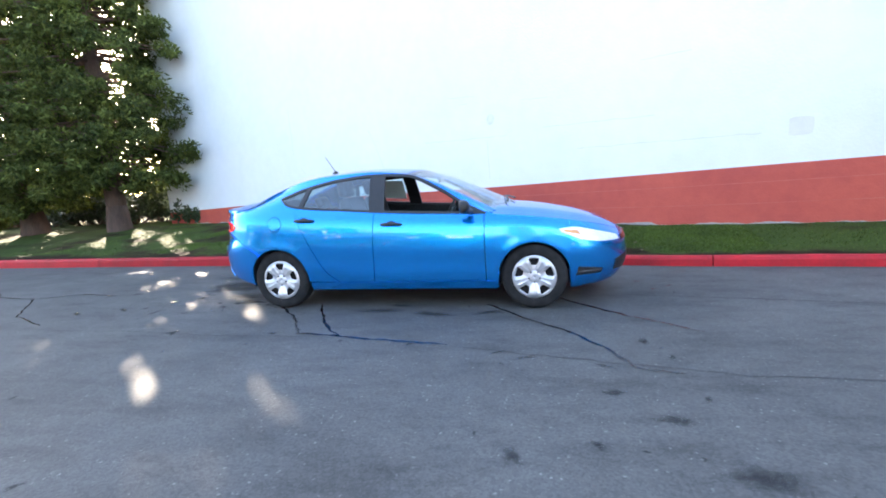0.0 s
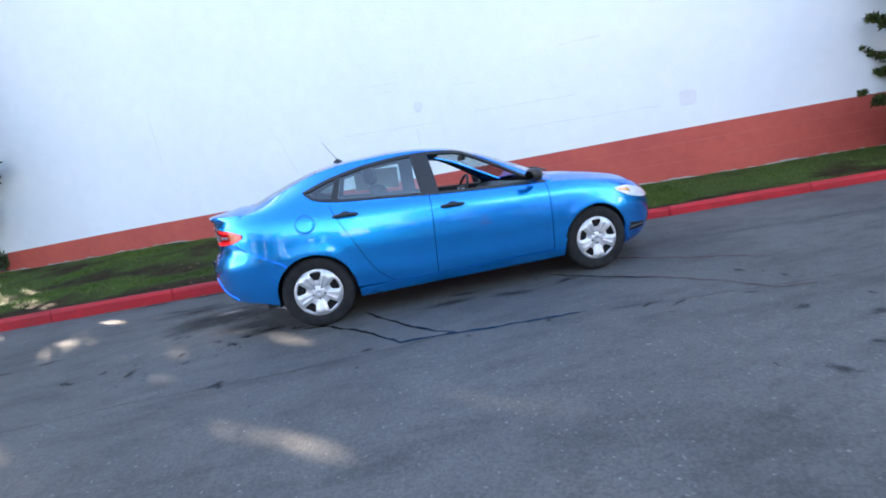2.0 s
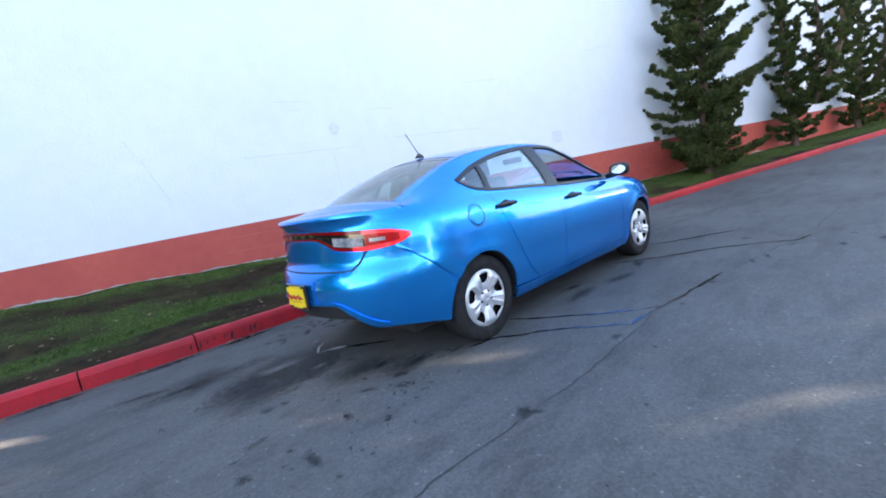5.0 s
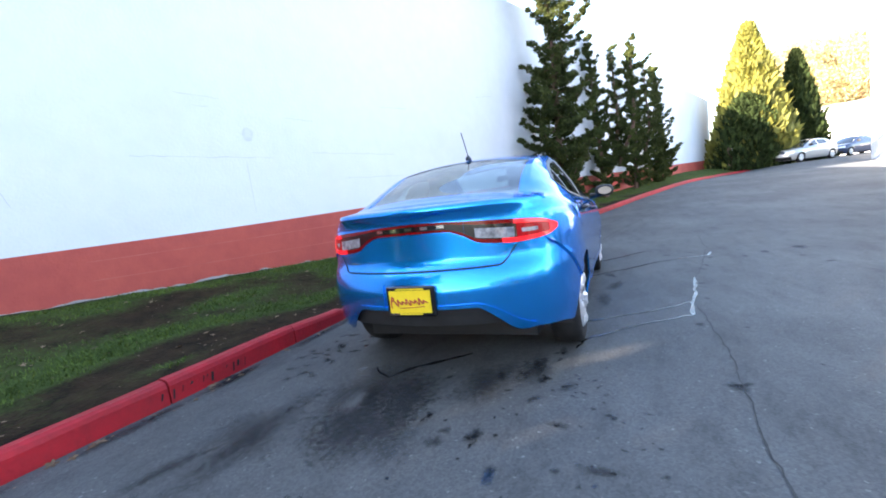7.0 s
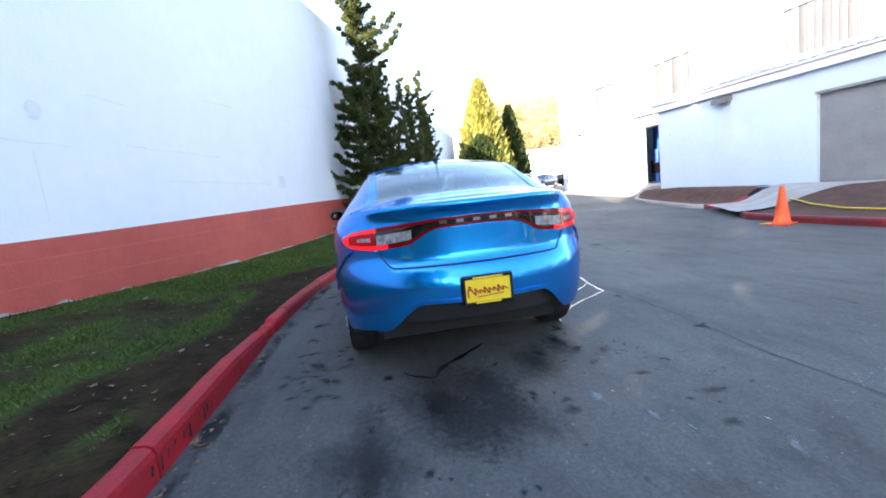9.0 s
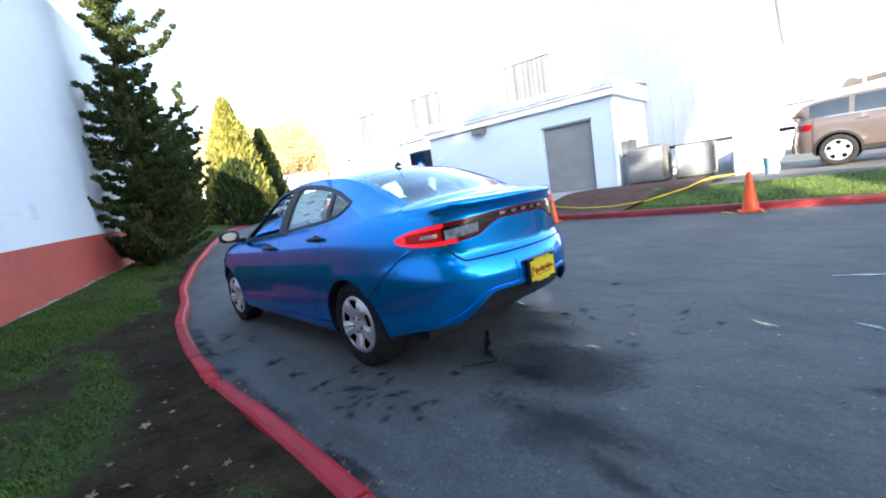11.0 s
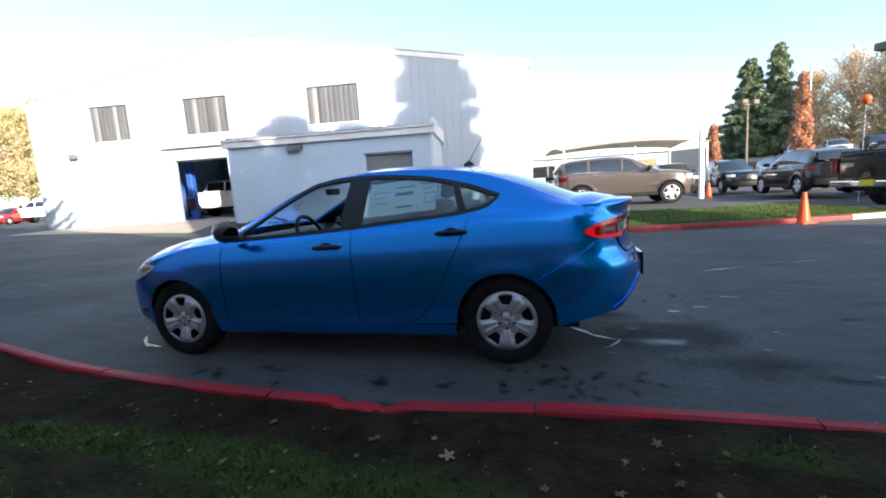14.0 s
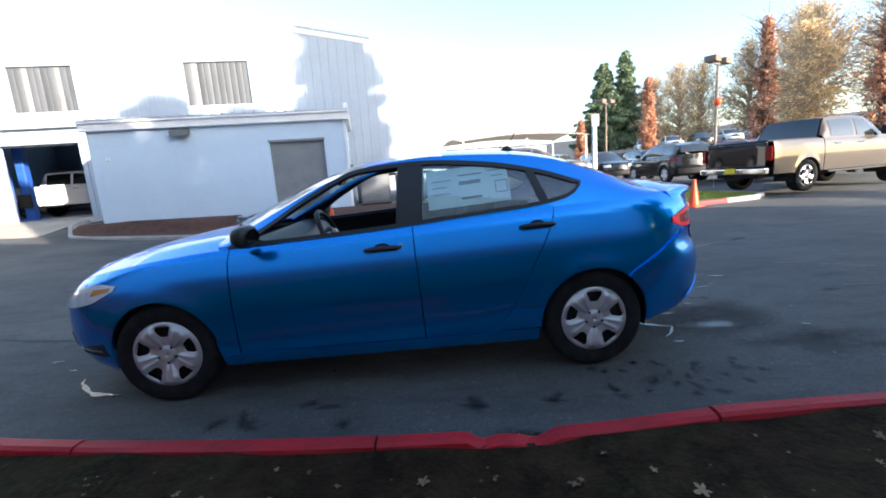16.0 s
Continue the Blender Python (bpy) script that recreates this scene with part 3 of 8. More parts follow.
# island lawn and beds: sheets that lie over the bank
def pad(name, poly_rows, material, lift=0.1, label="", category=""):
    ob = grid_mesh(name, [[(x, y, land(x, y) + lift + 0.015 * noise.noise(Vector((x * 2, y * 2, 5)))) for x, y in r] for r in poly_rows], material, flip=False)
    return tagged(ob, label, category, kind="structure")


def isl_front(x):
    best = None
    for (x0, y0), (x1, y1) in zip(isl, isl[1:]):
        if min(x0, x1) <= x <= max(x0, x1) and abs(x1 - x0) > 1e-6:
            y = lerp(y0, y1, (x - x0) / (x1 - x0))
            best = y if best is None else max(best, y)
    return best if best is not None else -8.5


M["lawn"] = mat("lawn_turf", (0.075, 0.13, 0.022), 0.9, col2=(0.05, 0.085, 0.018), scale=1.6, bump=0.02, bscale=30)
lx = [-9.9 + 0.25 * i for i in range(42)]
island = pad("island_lawn", [[(x, lerp(isl_front(x) - 0.05, min(isl_front(x) - 0.3, -8.7 - (0 if x < -2 else 0.25 * (x + 2) * 0.4)), j / 8)) for j in range(9)] for x in lx], M["lawn"], 0.11,
             "short green lawn on the kerbed island", "lawn")
pad("mulch_bed", [[(x, lerp(isl_front(x) - 0.06 if x > 0.3 else -8.5, annex_front(x) + 0.05, j / 12)) for j in range(13)] for x in [-0.9 + 0.25 * i for i in range(17)]], M["mulch"], 0.12,
            "brown bark mulch bed beside the annexe", "mulch bed")
pad("mulch_bed.001", [[(x, lerp(bed_front(x), annex_front(x) + 0.05, j / 8)) for j in range(9)] for x in [5.35 + 0.25 * i for i in range(19)]], M["mulch"], 0.09,
             "brown bark mulch bed behind a concrete kerb", "mulch bed")
pad("path", [[(x - 0.75 * j / 12, lerp(-7.1 - 0.50 * (x - 3.3), annex_front(x - 0.75) + 0.02, j / 12)) for j in range(13)] for x in [3.35 + 0.25 * i for i in range(9)]], M["concrete"], 0.135,
               "pale concrete path to the roller door", "path")
# sunlit ground before the bay: the sun's brightness and warmth are in this colour
M["apron"] = mat("worn_concrete_sun_tinted", (0.46, 0.41, 0.34), 0.9, col2=(0.36, 0.32, 0.26), scale=1.2, mix=0.3, bump=0.003, bscale=70)
apron = grid_mesh("apron", [[(x, y, lerp(land(x, y) + 0.012, max(land(x, y) + 0.012, 0.64), smooth01(j / 8)))
                             for j in range(9) for y in [lerp(-9.9 + 0.06 * (x - 10), -13.85 + 0.1405 * (x - 5.9), j / 8)]] for x in [10.2 + 0.3 * i for i in range(34)]], M["apron"], flip=False)
tagged(apron, "worn concrete apron before the workshop bay, low sun in its colour", "apron", kind="structure")


# ---- the tall painted wall ----
WALL_TOP = 6.45
W0, W1 = -10.9, 36.6
band_z = curve1((-11, -9, -6.7, -4.5, -2.5, 0, 3, 6, 8, 13.4, 34), (0.80, 0.87, 0.955, 1.02, 1.07, 1.105, 1.19, 1.28, 1.33, 1.40, 1.75))
wn = Vector((0.316, 0.949, 0)).normalized()


def wall_solid(name, x0, x1, zlo, zhi, off, thick, material, label, n=60):
    verts, faces = [], []
    for i in range(n + 1):
        x = lerp(x0, x1, i / n)
        p = Vector((x, wall_y(x), 0)) - wn * off
        q = p + wn * thick
        for v, z in ((p, zlo(x)), (p, zhi(x)), (q, zhi(x)), (q, zlo(x))):
            verts.append((v.x, v.y, z))
    for i in range(n):
        for k in range(4):
            a, b = i * 4 + k, i * 4 + (k + 1) % 4
            faces.append((a, a + 4, b + 4, b))
    faces.append((0, 1, 2, 3)); faces.append((n * 4 + 3, n * 4 + 2, n * 4 + 1, n * 4))
    ob = mesh_from(name, verts, faces, material)
    bm = bmesh.new(); bm.from_mesh(ob.data); bmesh.ops.recalc_face_normals(bm, faces=bm.faces); bm.to_mesh(ob.data); bm.free()
    return tagged(ob, label, "wall", kind="structure")


# unseen top, raised to 11 m so that it shades the annexe
wall_solid("wall_north_tall", W0, -6.2, lambda x: WALL_TOP, lambda x: 11.0, 0.0, 0.3, M["wall_white"], "western part of the white wall, unseen top raised for shade")
wall_solid("wall_north", W0, W1, lambda x: band_z(x), lambda x: WALL_TOP, 0.0, 0.3, M["wall_white"], "tall smooth white painted building wall with faint cracks")
wall_solid("wall_north_base", W0, W1, lambda x: -0.2, lambda x: band_z(x), 0.0, 0.3, M["wall_red"], "red painted base band of the white wall")
# the building behind the wall: end wall and roof
_e = Vector((W0, wall_y(W0), 0))
box_e = mesh_from("wall_west", [(*(_e + wn * 0.3).xy, -0.2), (*(_e + wn * 16).xy, -0.2), (*(_e + wn * 16).xy, WALL_TOP), (*(_e + wn * 0.3).xy, WALL_TOP),
                                (_e.x + 0.28 + wn.x * 0.3, _e.y - 0.09 + wn.y * 0.3, -0.2), (_e.x + 0.28 + wn.x * 16, _e.y - 0.09 + wn.y * 16, -0.2), (_e.x + 0.28 + wn.x * 16, _e.y - 0.09 + wn.y * 16, WALL_TOP), (_e.x + 0.28 + wn.x * 0.3, _e.y - 0.09 + wn.y * 0.3, WALL_TOP)],
                  [(0, 3, 2, 1), (4, 5, 6, 7), (0, 4, 7, 3), (1, 2, 6, 5), (3, 7, 6, 2), (0, 1, 5, 4)], M["wall_white"])
tagged(box_e, "white painted end wall of the building", "wall", kind="structure")
_f = Vector((W1, wall_y(W1), 0))
roof_v = [(*(_e + wn * 0.31).xy, WALL_TOP - 0.4), (*(_f + wn * 0.31).xy, WALL_TOP - 0.4), (*(_f + wn * 16).xy, WALL_TOP - 0.4), (*(_e + wn * 16).xy, WALL_TOP - 0.4)]
roof_v += [(x, y, z - 0.2) for x, y, z in roof_v]
tagged(mesh_from("roof", roof_v, [(0, 1, 2, 3), (7, 6, 5, 4), (0, 4, 5, 1), (1, 5, 6, 2), (2, 6, 7, 3), (3, 7, 4, 0)], M["concrete"]), "flat roof behind the wall's parapet", "roof", kind="structure")


def on_wall(u_x, z, off=0.004):
    p = Vector((u_x, wall_y(u_x), z)) - wn * off
    return p


# ---- the service building across the drive ----
HB = radians(8)
B0 = Vector((5.9, -13.8, 0)); A0 = Vector((2.02, -10.65, 0))
MB = Matrix.Translation(B0) @ Matrix.Rotation(HB, 4, 'Z')
MA = Matrix.Translation(A0) @ Matrix.Rotation(HB, 4, 'Z')
hall = empty("service_building", MB)
tagged(hall, "large white metal-clad workshop building with gable roof", "building")


def gable(u):
    return 8.16 - 0.174 * abs(u - 4.5)


# facade strips between openings, local u along the front, outer face at v = 0
def facade_piece(u0, u1, z0, z1fn, n=1):
    verts, faces = [], []
    for i in range(n + 1):
        u = lerp(u0, u1, i / n)
        zt = z1fn(u)
        verts += [(u, 0, z0), (u, 0, zt), (u, -0.2, zt), (u, -0.2, z0)]
    for i in range(n):
        for k in range(4):
            a, b = i * 4 + k, i * 4 + (k + 1) % 4
            faces.append((a, b, b + 4, a + 4))
    faces += [(3, 2, 1, 0), (n * 4, n * 4 + 1, n * 4 + 2, n * 4 + 3)]
    return mesh_from("wall", verts, faces, M["metal_shade_blue"], hall)


BL, BR = 15.4, -7.09
facade_piece(BR, 6.1, -0.3, lambda u: 4.42)
facade_piece(8.6, BL, -0.3, lambda u: 4.42)
facade_piece(6.1, 8.6, 3.35, lambda u: 4.42)
wins = [(0.0, 2.23), (5.84, 7.86), (10.5, 12.35)]
us = [BR] + [v for w in wins for v in w] + [BL]
for i in range(0, len(us), 2):
    facade_piece(us[i], us[i + 1], 4.42, lambda u: 5.96)
facade_piece(BR, 4.5, 5.96, gable); facade_piece(4.5, BL, 5.96, gable)
# ribs of the cladding
rv, rf = [], []
u = BR + 0.15
while u < BL:
    for z0, z1 in ((0.3, 4.41), (4.44, 5.94), (5.96, gable(u) - 0.05)):
        if z0 > 4.43 and z0 < 5.9 and any(a - 0.05 < u < b + 0.05 for a, b in wins):
            continue
        if z0 < 4 and 6.05 < u < 8.65:
            z0 = 4.0
        a = len(rv)
        rv += [(u - 0.02, 0.0, z0), (u + 0.02, 0.0, z0), (u + 0.012, 0.02, z0), (u - 0.012, 0.02, z0), (u - 0.02, 0.0, z1), (u + 0.02, 0.0, z1), (u + 0.012, 0.02, z1), (u - 0.012, 0.02, z1)]
        rf += [(a + 1, a + 5, a + 6, a + 2), (a + 2, a + 6, a + 7, a + 3), (a + 3, a + 7, a + 4, a)]
    u += 0.33
mesh_from("cladding_rib", rv, rf, M["metal_shade_blue"], hall)["kind"] = "stuff"
for s in (-1, 1):
    u0, u1 = (BR - 0.15, 4.5) if s < 0 else (4.5, BL + 0.15)
    z0, z1 = gable(u0), gable(u1)
    mesh_from("verge_trim", [(u0, 0.03, z0 + 0.02), (u1, 0.03, z1 + 0.02), (u1, 0.03, z1 - 0.16), (u0, 0.03, z0 - 0.16), (u0, 0.004, z0 + 0.02), (u1, 0.004, z1 + 0.02), (u1, 0.004, z1 - 0.16), (u0, 0.004, z0 - 0.16)],
              [(0, 3, 2, 1), (4, 5, 6, 7), (0, 1, 5, 4), (3, 7, 6, 2), (0, 4, 7, 3), (1, 2, 6, 5)], M["trim_white"], hall)
    mesh_from("roof", [(u0, 0.04, z0 + 0.03), (u1, 0.04, z1 + 0.03), (u1, -14, z1 + 0.03), (u0, -14, z0 + 0.03), (u0, 0.04, z0 + 0.1), (u1, 0.04, z1 + 0.1), (u1, -14, z1 + 0.1), (u0, -14, z0 + 0.1)],
              [(0, 3, 2, 1), (4, 5, 6, 7), (0, 1, 5, 4), (3, 7, 6, 2), (0, 4, 7, 3), (1, 2, 6, 5)], M["steel"], hall)
box("wall", BR, BR + 0.2, -14, -0.2, -0.3, gable(BR), M["metal_shade_blue"], hall)
box("wall", BL - 0.2, BL, -14, -0.2, -0.3, gable(BL), M["metal_shade_blue"], hall)
box("wall", BR, BL, -14.2, -14, -0.3, 6.1, M["metal_shade_blue"], hall)
box("floor", BR + 0.2, BL - 0.2, -14, 0.0, 0.3, 0.66, M["concrete"], hall)
box("awning", 5.85, 9.0, 0.0, 0.22, 3.88, 3.95, M["trim_white"], hall, bevel=0.01)
box("door_track", 6.0, 8.7, -0.35, -0.22, 3.3, 3.6, M["steel"], hall)
M["slat"] = mat("grey_corrugated_sheet", (0.105, 0.112, 0.122), 0.55, col2=(0.075, 0.078, 0.084), scale=2.5, mix=0.4, rnd=0.22, stretch=(1, 1, 0.3))
M["slat_pale"] = mat("pale_corrugated_sheet", (0.26, 0.262, 0.265), 0.6, col2=(0.19, 0.19, 0.192), scale=2, rnd=0.15, stretch=(1, 1, 0.3))
for wi, (a, b) in enumerate(wins):
    n = 10
    w = box("window", a, b, -0.16, -0.10, 4.42, 5.96, M["slat"], hall)
    for k in range(n):
        x0, x1 = lerp(a + 0.01, b - 0.01, k / n), lerp(a + 0.01, b - 0.01, (k + 1) / n)
        pale = (wi * 3 + k * 7) % (9 if wi == 0 else 5) == 2
        bm = tube_bm([((x0 + x1) / 2, -0.09, 4.43), ((x0 + x1) / 2, -0.09, 5.95)], (x1 - x0) * 0.47, 8)
        bmesh.ops.scale(bm, vec=(1, 0.15, 1), verts=bm.verts, space=Matrix.Translation((0, 0.09, 0)))
        part("slat", bm, M["slat_pale"] if pale else M["slat"], w)
    box("sill", a - 0.04, b + 0.04, -0.02, 0.05, 4.36, 4.418, M["trim_white"]).parent = w
box("wall_lamp", 13.2, 13.5, 0.0, 0.22, 3.75, 3.95, M["hvac"], hall, bevel=0.02)

annex = empty("annexe", MA)
tagged(annex, "low white painted block annexe with grey roller door", "building")
AL, AD = 7.25, 3.64
GD0, GD1, GDZ = 0.70, 2.33, 2.63
box("wall", 0, GD0, -0.2, 0, -0.3, 3.2, M["annex_shade_blue"], annex)
box("wall", GD1, AL, -0.2, 0, -0.3, 3.2, M["annex_shade_blue"], annex)
box("wall", GD0, GD1, -0.2, 0, GDZ, 3.2, M["annex_shade_blue"], annex)
box("wall", 0, 0.2, -AD, -0.2, -0.3, 3.2, M["annex_shade_blue"], annex)
box("wall", AL - 0.2, AL, -AD, -0.2, -0.3, 3.2, M["annex_shade_blue"], annex)
roof_a = mesh_from("roof", [(-0.12, 0.16, 3.46), (AL + 0.12, 0.16, 3.46), (AL + 0.12, -AD, 3.78), (-0.12, -AD, 3.78), (-0.12, 0.16, 3.50), (AL + 0.12, 0.16, 3.50), (AL + 0.12, -AD, 3.82), (-0.12, -AD, 3.82)],
                   [(0, 3, 2, 1), (4, 5, 6, 7), (0, 1, 5, 4), (3, 7, 6, 2), (0, 4, 7, 3), (1, 2, 6, 5)], M["steel"], annex)
u = -0.1
while u < AL + 0.1:
    mesh_from("roof_rib", [(u, 0.19, 3.50), (u + 0.05, 0.19, 3.50), (u + 0.025, 0.19, 3.54), (u, -AD, 3.82), (u + 0.05, -AD, 3.82), (u + 0.025, -AD, 3.86)], [(0, 1, 2), (0, 2, 5, 3), (1, 4, 5, 2), (3, 5, 4)], M["steel"], annex)
    u += 0.3
box("fascia", -0.12, AL + 0.12, 0.0, 0.14, 3.2, 3.455, M["trim_white"], annex)
box("gutter", -0.14, AL + 0.14, 0.14, 0.20, 3.40, 3.46, M["trim_white"], annex, bevel=0.01)
box("fascia", -0.12, 0.0, -AD, 0.0, 3.2, 3.70, M["trim_white"], annex)
box("corner_trim", -0.03, 0.06, -0.06, 0.03, 0.2, 3.2, M["trim_white"], annex)
door = box("roller_door", GD0, GD1, -0.16, -0.12, 0.2, GDZ, M["shutter_grey"], annex, "grey closed roller shutter")
z = 0.45
while z < GDZ - 0.05:
    box("slat", GD0 + 0.02, GD1 - 0.02, -0.12, -0.105, z, z + 0.085, M["shutter_grey"]).parent = door
    z += 0.095
box("door_frame", GD0 - 0.03, GD1 + 0.03, -0.02, 0.03, GDZ, GDZ + 0.06, M["shutter_grey"], annex)
lamp = mesh_from("wall_lamp", [(4.5, 0, 3.02), (5.0, 0, 3.02), (5.0, 0.24, 2.94), (4.5, 0.24, 2.94), (4.5, 0, 3.17), (5.0, 0, 3.17), (5.0, 0.24, 3.09), (4.5, 0.24, 3.09)],
                 [(0, 3, 2, 1), (4, 5, 6, 7), (0, 1, 5, 4), (3, 7, 6, 2), (0, 4, 7, 3), (1, 2, 6, 5)], M["hvac"], annex, "grey outdoor flood lamp")
box("socket_box", 6.75, 6.85, 0.0, 0.06, 2.35, 2.45, M["trim_white"], annex, bevel=0.01)
box("slab", 0.3, GD1 + 0.5, 0.0, 0.9, 0.2, 0.44, M["concrete"], annex)

# ---- vehicles ----
class Shell:
    """The surfaces of a car body, from its curves. x ahead, y to the left, z up; the ground is z = 0."""

    def __init__(s, sh, bottom, xf, xr, width, front_taper, rear_taper, rail, tuck, crown, axles, wheel_r, arch_r, hood_crown=0.06):
        s.sh = curve1(*sh); s.bottom = curve1(*bottom); s.xf = curve1(*xf); s.xr = curve1(*xr)
        s.w = width; s.ft = front_taper; s.rt = rear_taper
        s.ry = curve1(rail[0], rail[1]); s.rz = curve1(rail[0], rail[2])
        s.tuck = curve1(*tuck); s.cdx = curve1(crown[0], crown[1]); s.cdz = curve1(crown[0], crown[2])
        s.axles = axles; s.wr = wheel_r; s.ar = arch_r; s.hc = hood_crown
        s.flare, s.crease = 0.016, 0.0

    def half(s, x, z):
        xf, xr = s.xf(z), s.xr(z)
        y = s.w
        if x > s.ft[0]:
            r = min(1, (x - s.ft[0]) / (xf - s.ft[0])); y = s.w * max(0, 1 - r ** s.ft[1]) ** 0.5
        elif x < s.rt[0]:
            r = min(1, (s.rt[0] - x) / (s.rt[0] - xr)); y = s.w * max(0, 1 - r ** s.rt[1]) ** 0.5
        return y

    def side(s, x, z):
        """Half width on the body's flank, with the section's tuck."""
        b, t = 0.2, s.sh(x)
        v = (z - b) / (t - b)
        flare = 0.0
        for ax in s.axles:
            d = math.hypot(x - ax, z - s.wr)
            flare += s.flare * math.exp(-((d - s.ar - 0.01) / 0.055) ** 2)
        if s.crease:
            k = s.crease * smooth01((x + 2.0) / 0.5) * smooth01((1.8 - x) / 0.4)
            zl = 0.345 + 0.10 * smooth01((-0.35 - x) / 0.6)
            flare += 1.3 * k * max(0, 1 - abs(z - zl) / (0.16 if z > zl else 0.09))
        return max(0.0, s.half(x, z) - s.tuck(v) + flare)

    def arch_bottom(s, x):
        z = s.bottom(x)
        for ax in s.axles:
            d = abs(x - ax)
            if d < s.ar:
                z = max(z, s.wr + math.sqrt(s.ar * s.ar - d * d))
        return z

    def glass_side(s, x, z):
        """Half width on the side of the cabin."""
        t0, t1 = s.sh(x), s.rz(x)
        v = (z - t0) / max(t1 - t0, 1e-3)
        y0 = s.side(x, t0)
        return lerp(y0, s.ry(x), v) + 0.025 * math.sin(math.pi * max(0, min(1, v)))

    def top(s, x, w):
        """On the strip that runs over windscreen, roof and rear window."""
        q = 1 - w * w
        return (x + s.cdx(x) * q, s.ry(x) * w, s.rz(x) + s.cdz(x) * q)

    def end_loop(s, z, front):
        """Plan points from the centre line round the corner, with arc length."""
        x_end = s.xf(z) if front else s.xr(z)
        x_in = s.ft[0] if front else s.rt[0]
        pts = []
        n = 60
        for i in range(n + 1):
            a = (i / n) * math.pi / 2
            r = math.cos(a) ** 0.75
            x = lerp(x_in, x_end, r)
            b, t = 0.2, s.sh(x)
            y = max(0, s.half(x, z) - s.tuck((z - b) / (t - b)) * min(1, i / 8)) if i else 0.0
            pts.append((x, y))
        for k in range(1, 13):
            x = lerp(x_in, 0, k / 12)
            pts.append((x, s.side(x, z)))
        out, L = [], 0.0
        for i, p in enumerate(pts):
            if i:
                L += math.hypot(p[0] - pts[i - 1][0], p[1] - pts[i - 1][1])
            out.append((L, *p))
        return out

    def end(s, d, z, front, off=0.0, cache={}):
        """The point d metres of arc from the centre line at height z (d < 0: right side)."""
        key = (id(s), round(z, 3), front)
        if key not in cache:
            cache[key] = s.end_loop(z, front)
        lp = cache[key]
        a = abs(d); i = 0
        while i < len(lp) - 2 and lp[i + 1][0] < a:
            i += 1
        t = (a - lp[i][0]) / max(lp[i + 1][0] - lp[i][0], 1e-6)
        x, y = lerp(lp[i][1], lp[i + 1][1], t), lerp(lp[i][2], lp[i + 1][2], t)
        if off:
            tx, ty = lp[i + 1][1] - lp[i][1], lp[i + 1][2] - lp[i][2]
            l = math.hypot(tx, ty) or 1
            nx, ny = (ty / l, -tx / l)
            if front:
                nx, ny = (ty / l, -tx / l)
            else:
                nx, ny = (-ty / l, tx / l)
            if ny < 0 and y > 0.2:
                nx, ny = -nx, -ny
            if front and nx < 0 and y < 0.3 or (not front) and nx > 0 and y < 0.3:
                nx, ny = -nx, -ny
            x += nx * off; y += ny * off
        return (x, y if d >= 0 else -y, z)


def darc(S, z, x, front=False):
    """Arc from the centre line to the point of the loop at x."""
    lp = S.end_loop(z, front)
    for a, b in zip(lp, lp[1:]):
        if (a[1] - x) * (b[1] - x) <= 0 and a[1] != b[1]:
            return lerp(a[0], b[0], (x - a[1]) / (b[1] - a[1]))
    return lp[-1][0]


def wing_round_arch(S, ax, path, sgn, name, material, parent, nc=12):
    """A panel that runs from the wheel opening out to a path of (x, z) points."""
    rows = []
    for x, z in path:
        a = math.atan2(z - S.wr, x - ax)
        xi, zi = ax + S.ar * math.cos(a), S.wr + S.ar * math.sin(a)
        row = []
        for j in range(nc + 1):
            t = (j / nc) ** 1.2
            px, pz = lerp(xi, x, t), lerp(zi, z, t)
            row.append((px, sgn * S.side(px, pz), pz))
        rows.append(row)
    return sheet(name, rows, material, parent, "", 0.012, Vector((0, -sgn, 0)))


def side_rows(S, x0, x1, zlo, zhi, sgn, nx=24, nz=14, fn=None, off=0.0, skew=None):
    """Rows over the flank between two x lines (x may lean with height) and two z curves."""
    fn = fn or S.side
    rows = []
    for i in range(nx + 1):
        row = []
        for j in range(nz + 1):
            v = j / nz
            u = i / nx
            xa, xb = (x0(v) if callable(x0) else x0), (x1(v) if callable(x1) else x1)
            x = lerp(xa, xb, u)
            z = lerp(zlo(x), zhi(x), v)
            row.append((x, sgn * (fn(x, z) + off), z))
        rows.append(row)
    return rows


def side_panel(S, name, x0, x1, zlo, zhi, sgn, material, parent, label="", nx=24, nz=14, fn=None, off=0.0, thick=0.012):
    """thick runs inwards."""
    r = side_rows(S, x0, x1, zlo, zhi, sgn, nx, nz, fn, off)
    return sheet(name, r, material, parent, label, thick, Vector((0, -sgn, 0)))


def sheet(name, rows, material, parent, label="", thick=0.012, inward=Vector((0, 0, -1))):
    """A shell whose thickness runs towards inward."""
    V = np.array(rows, dtype=float)
    du = np.gradient(V, axis=0); dv = np.gradient(V, axis=1)
    nm = np.cross(dv, du).mean(axis=(0, 1))
    flip = Vector(nm).dot(inward) < 0
    return grid_mesh(name, rows, material, parent, label, thick=thick, flip=flip)


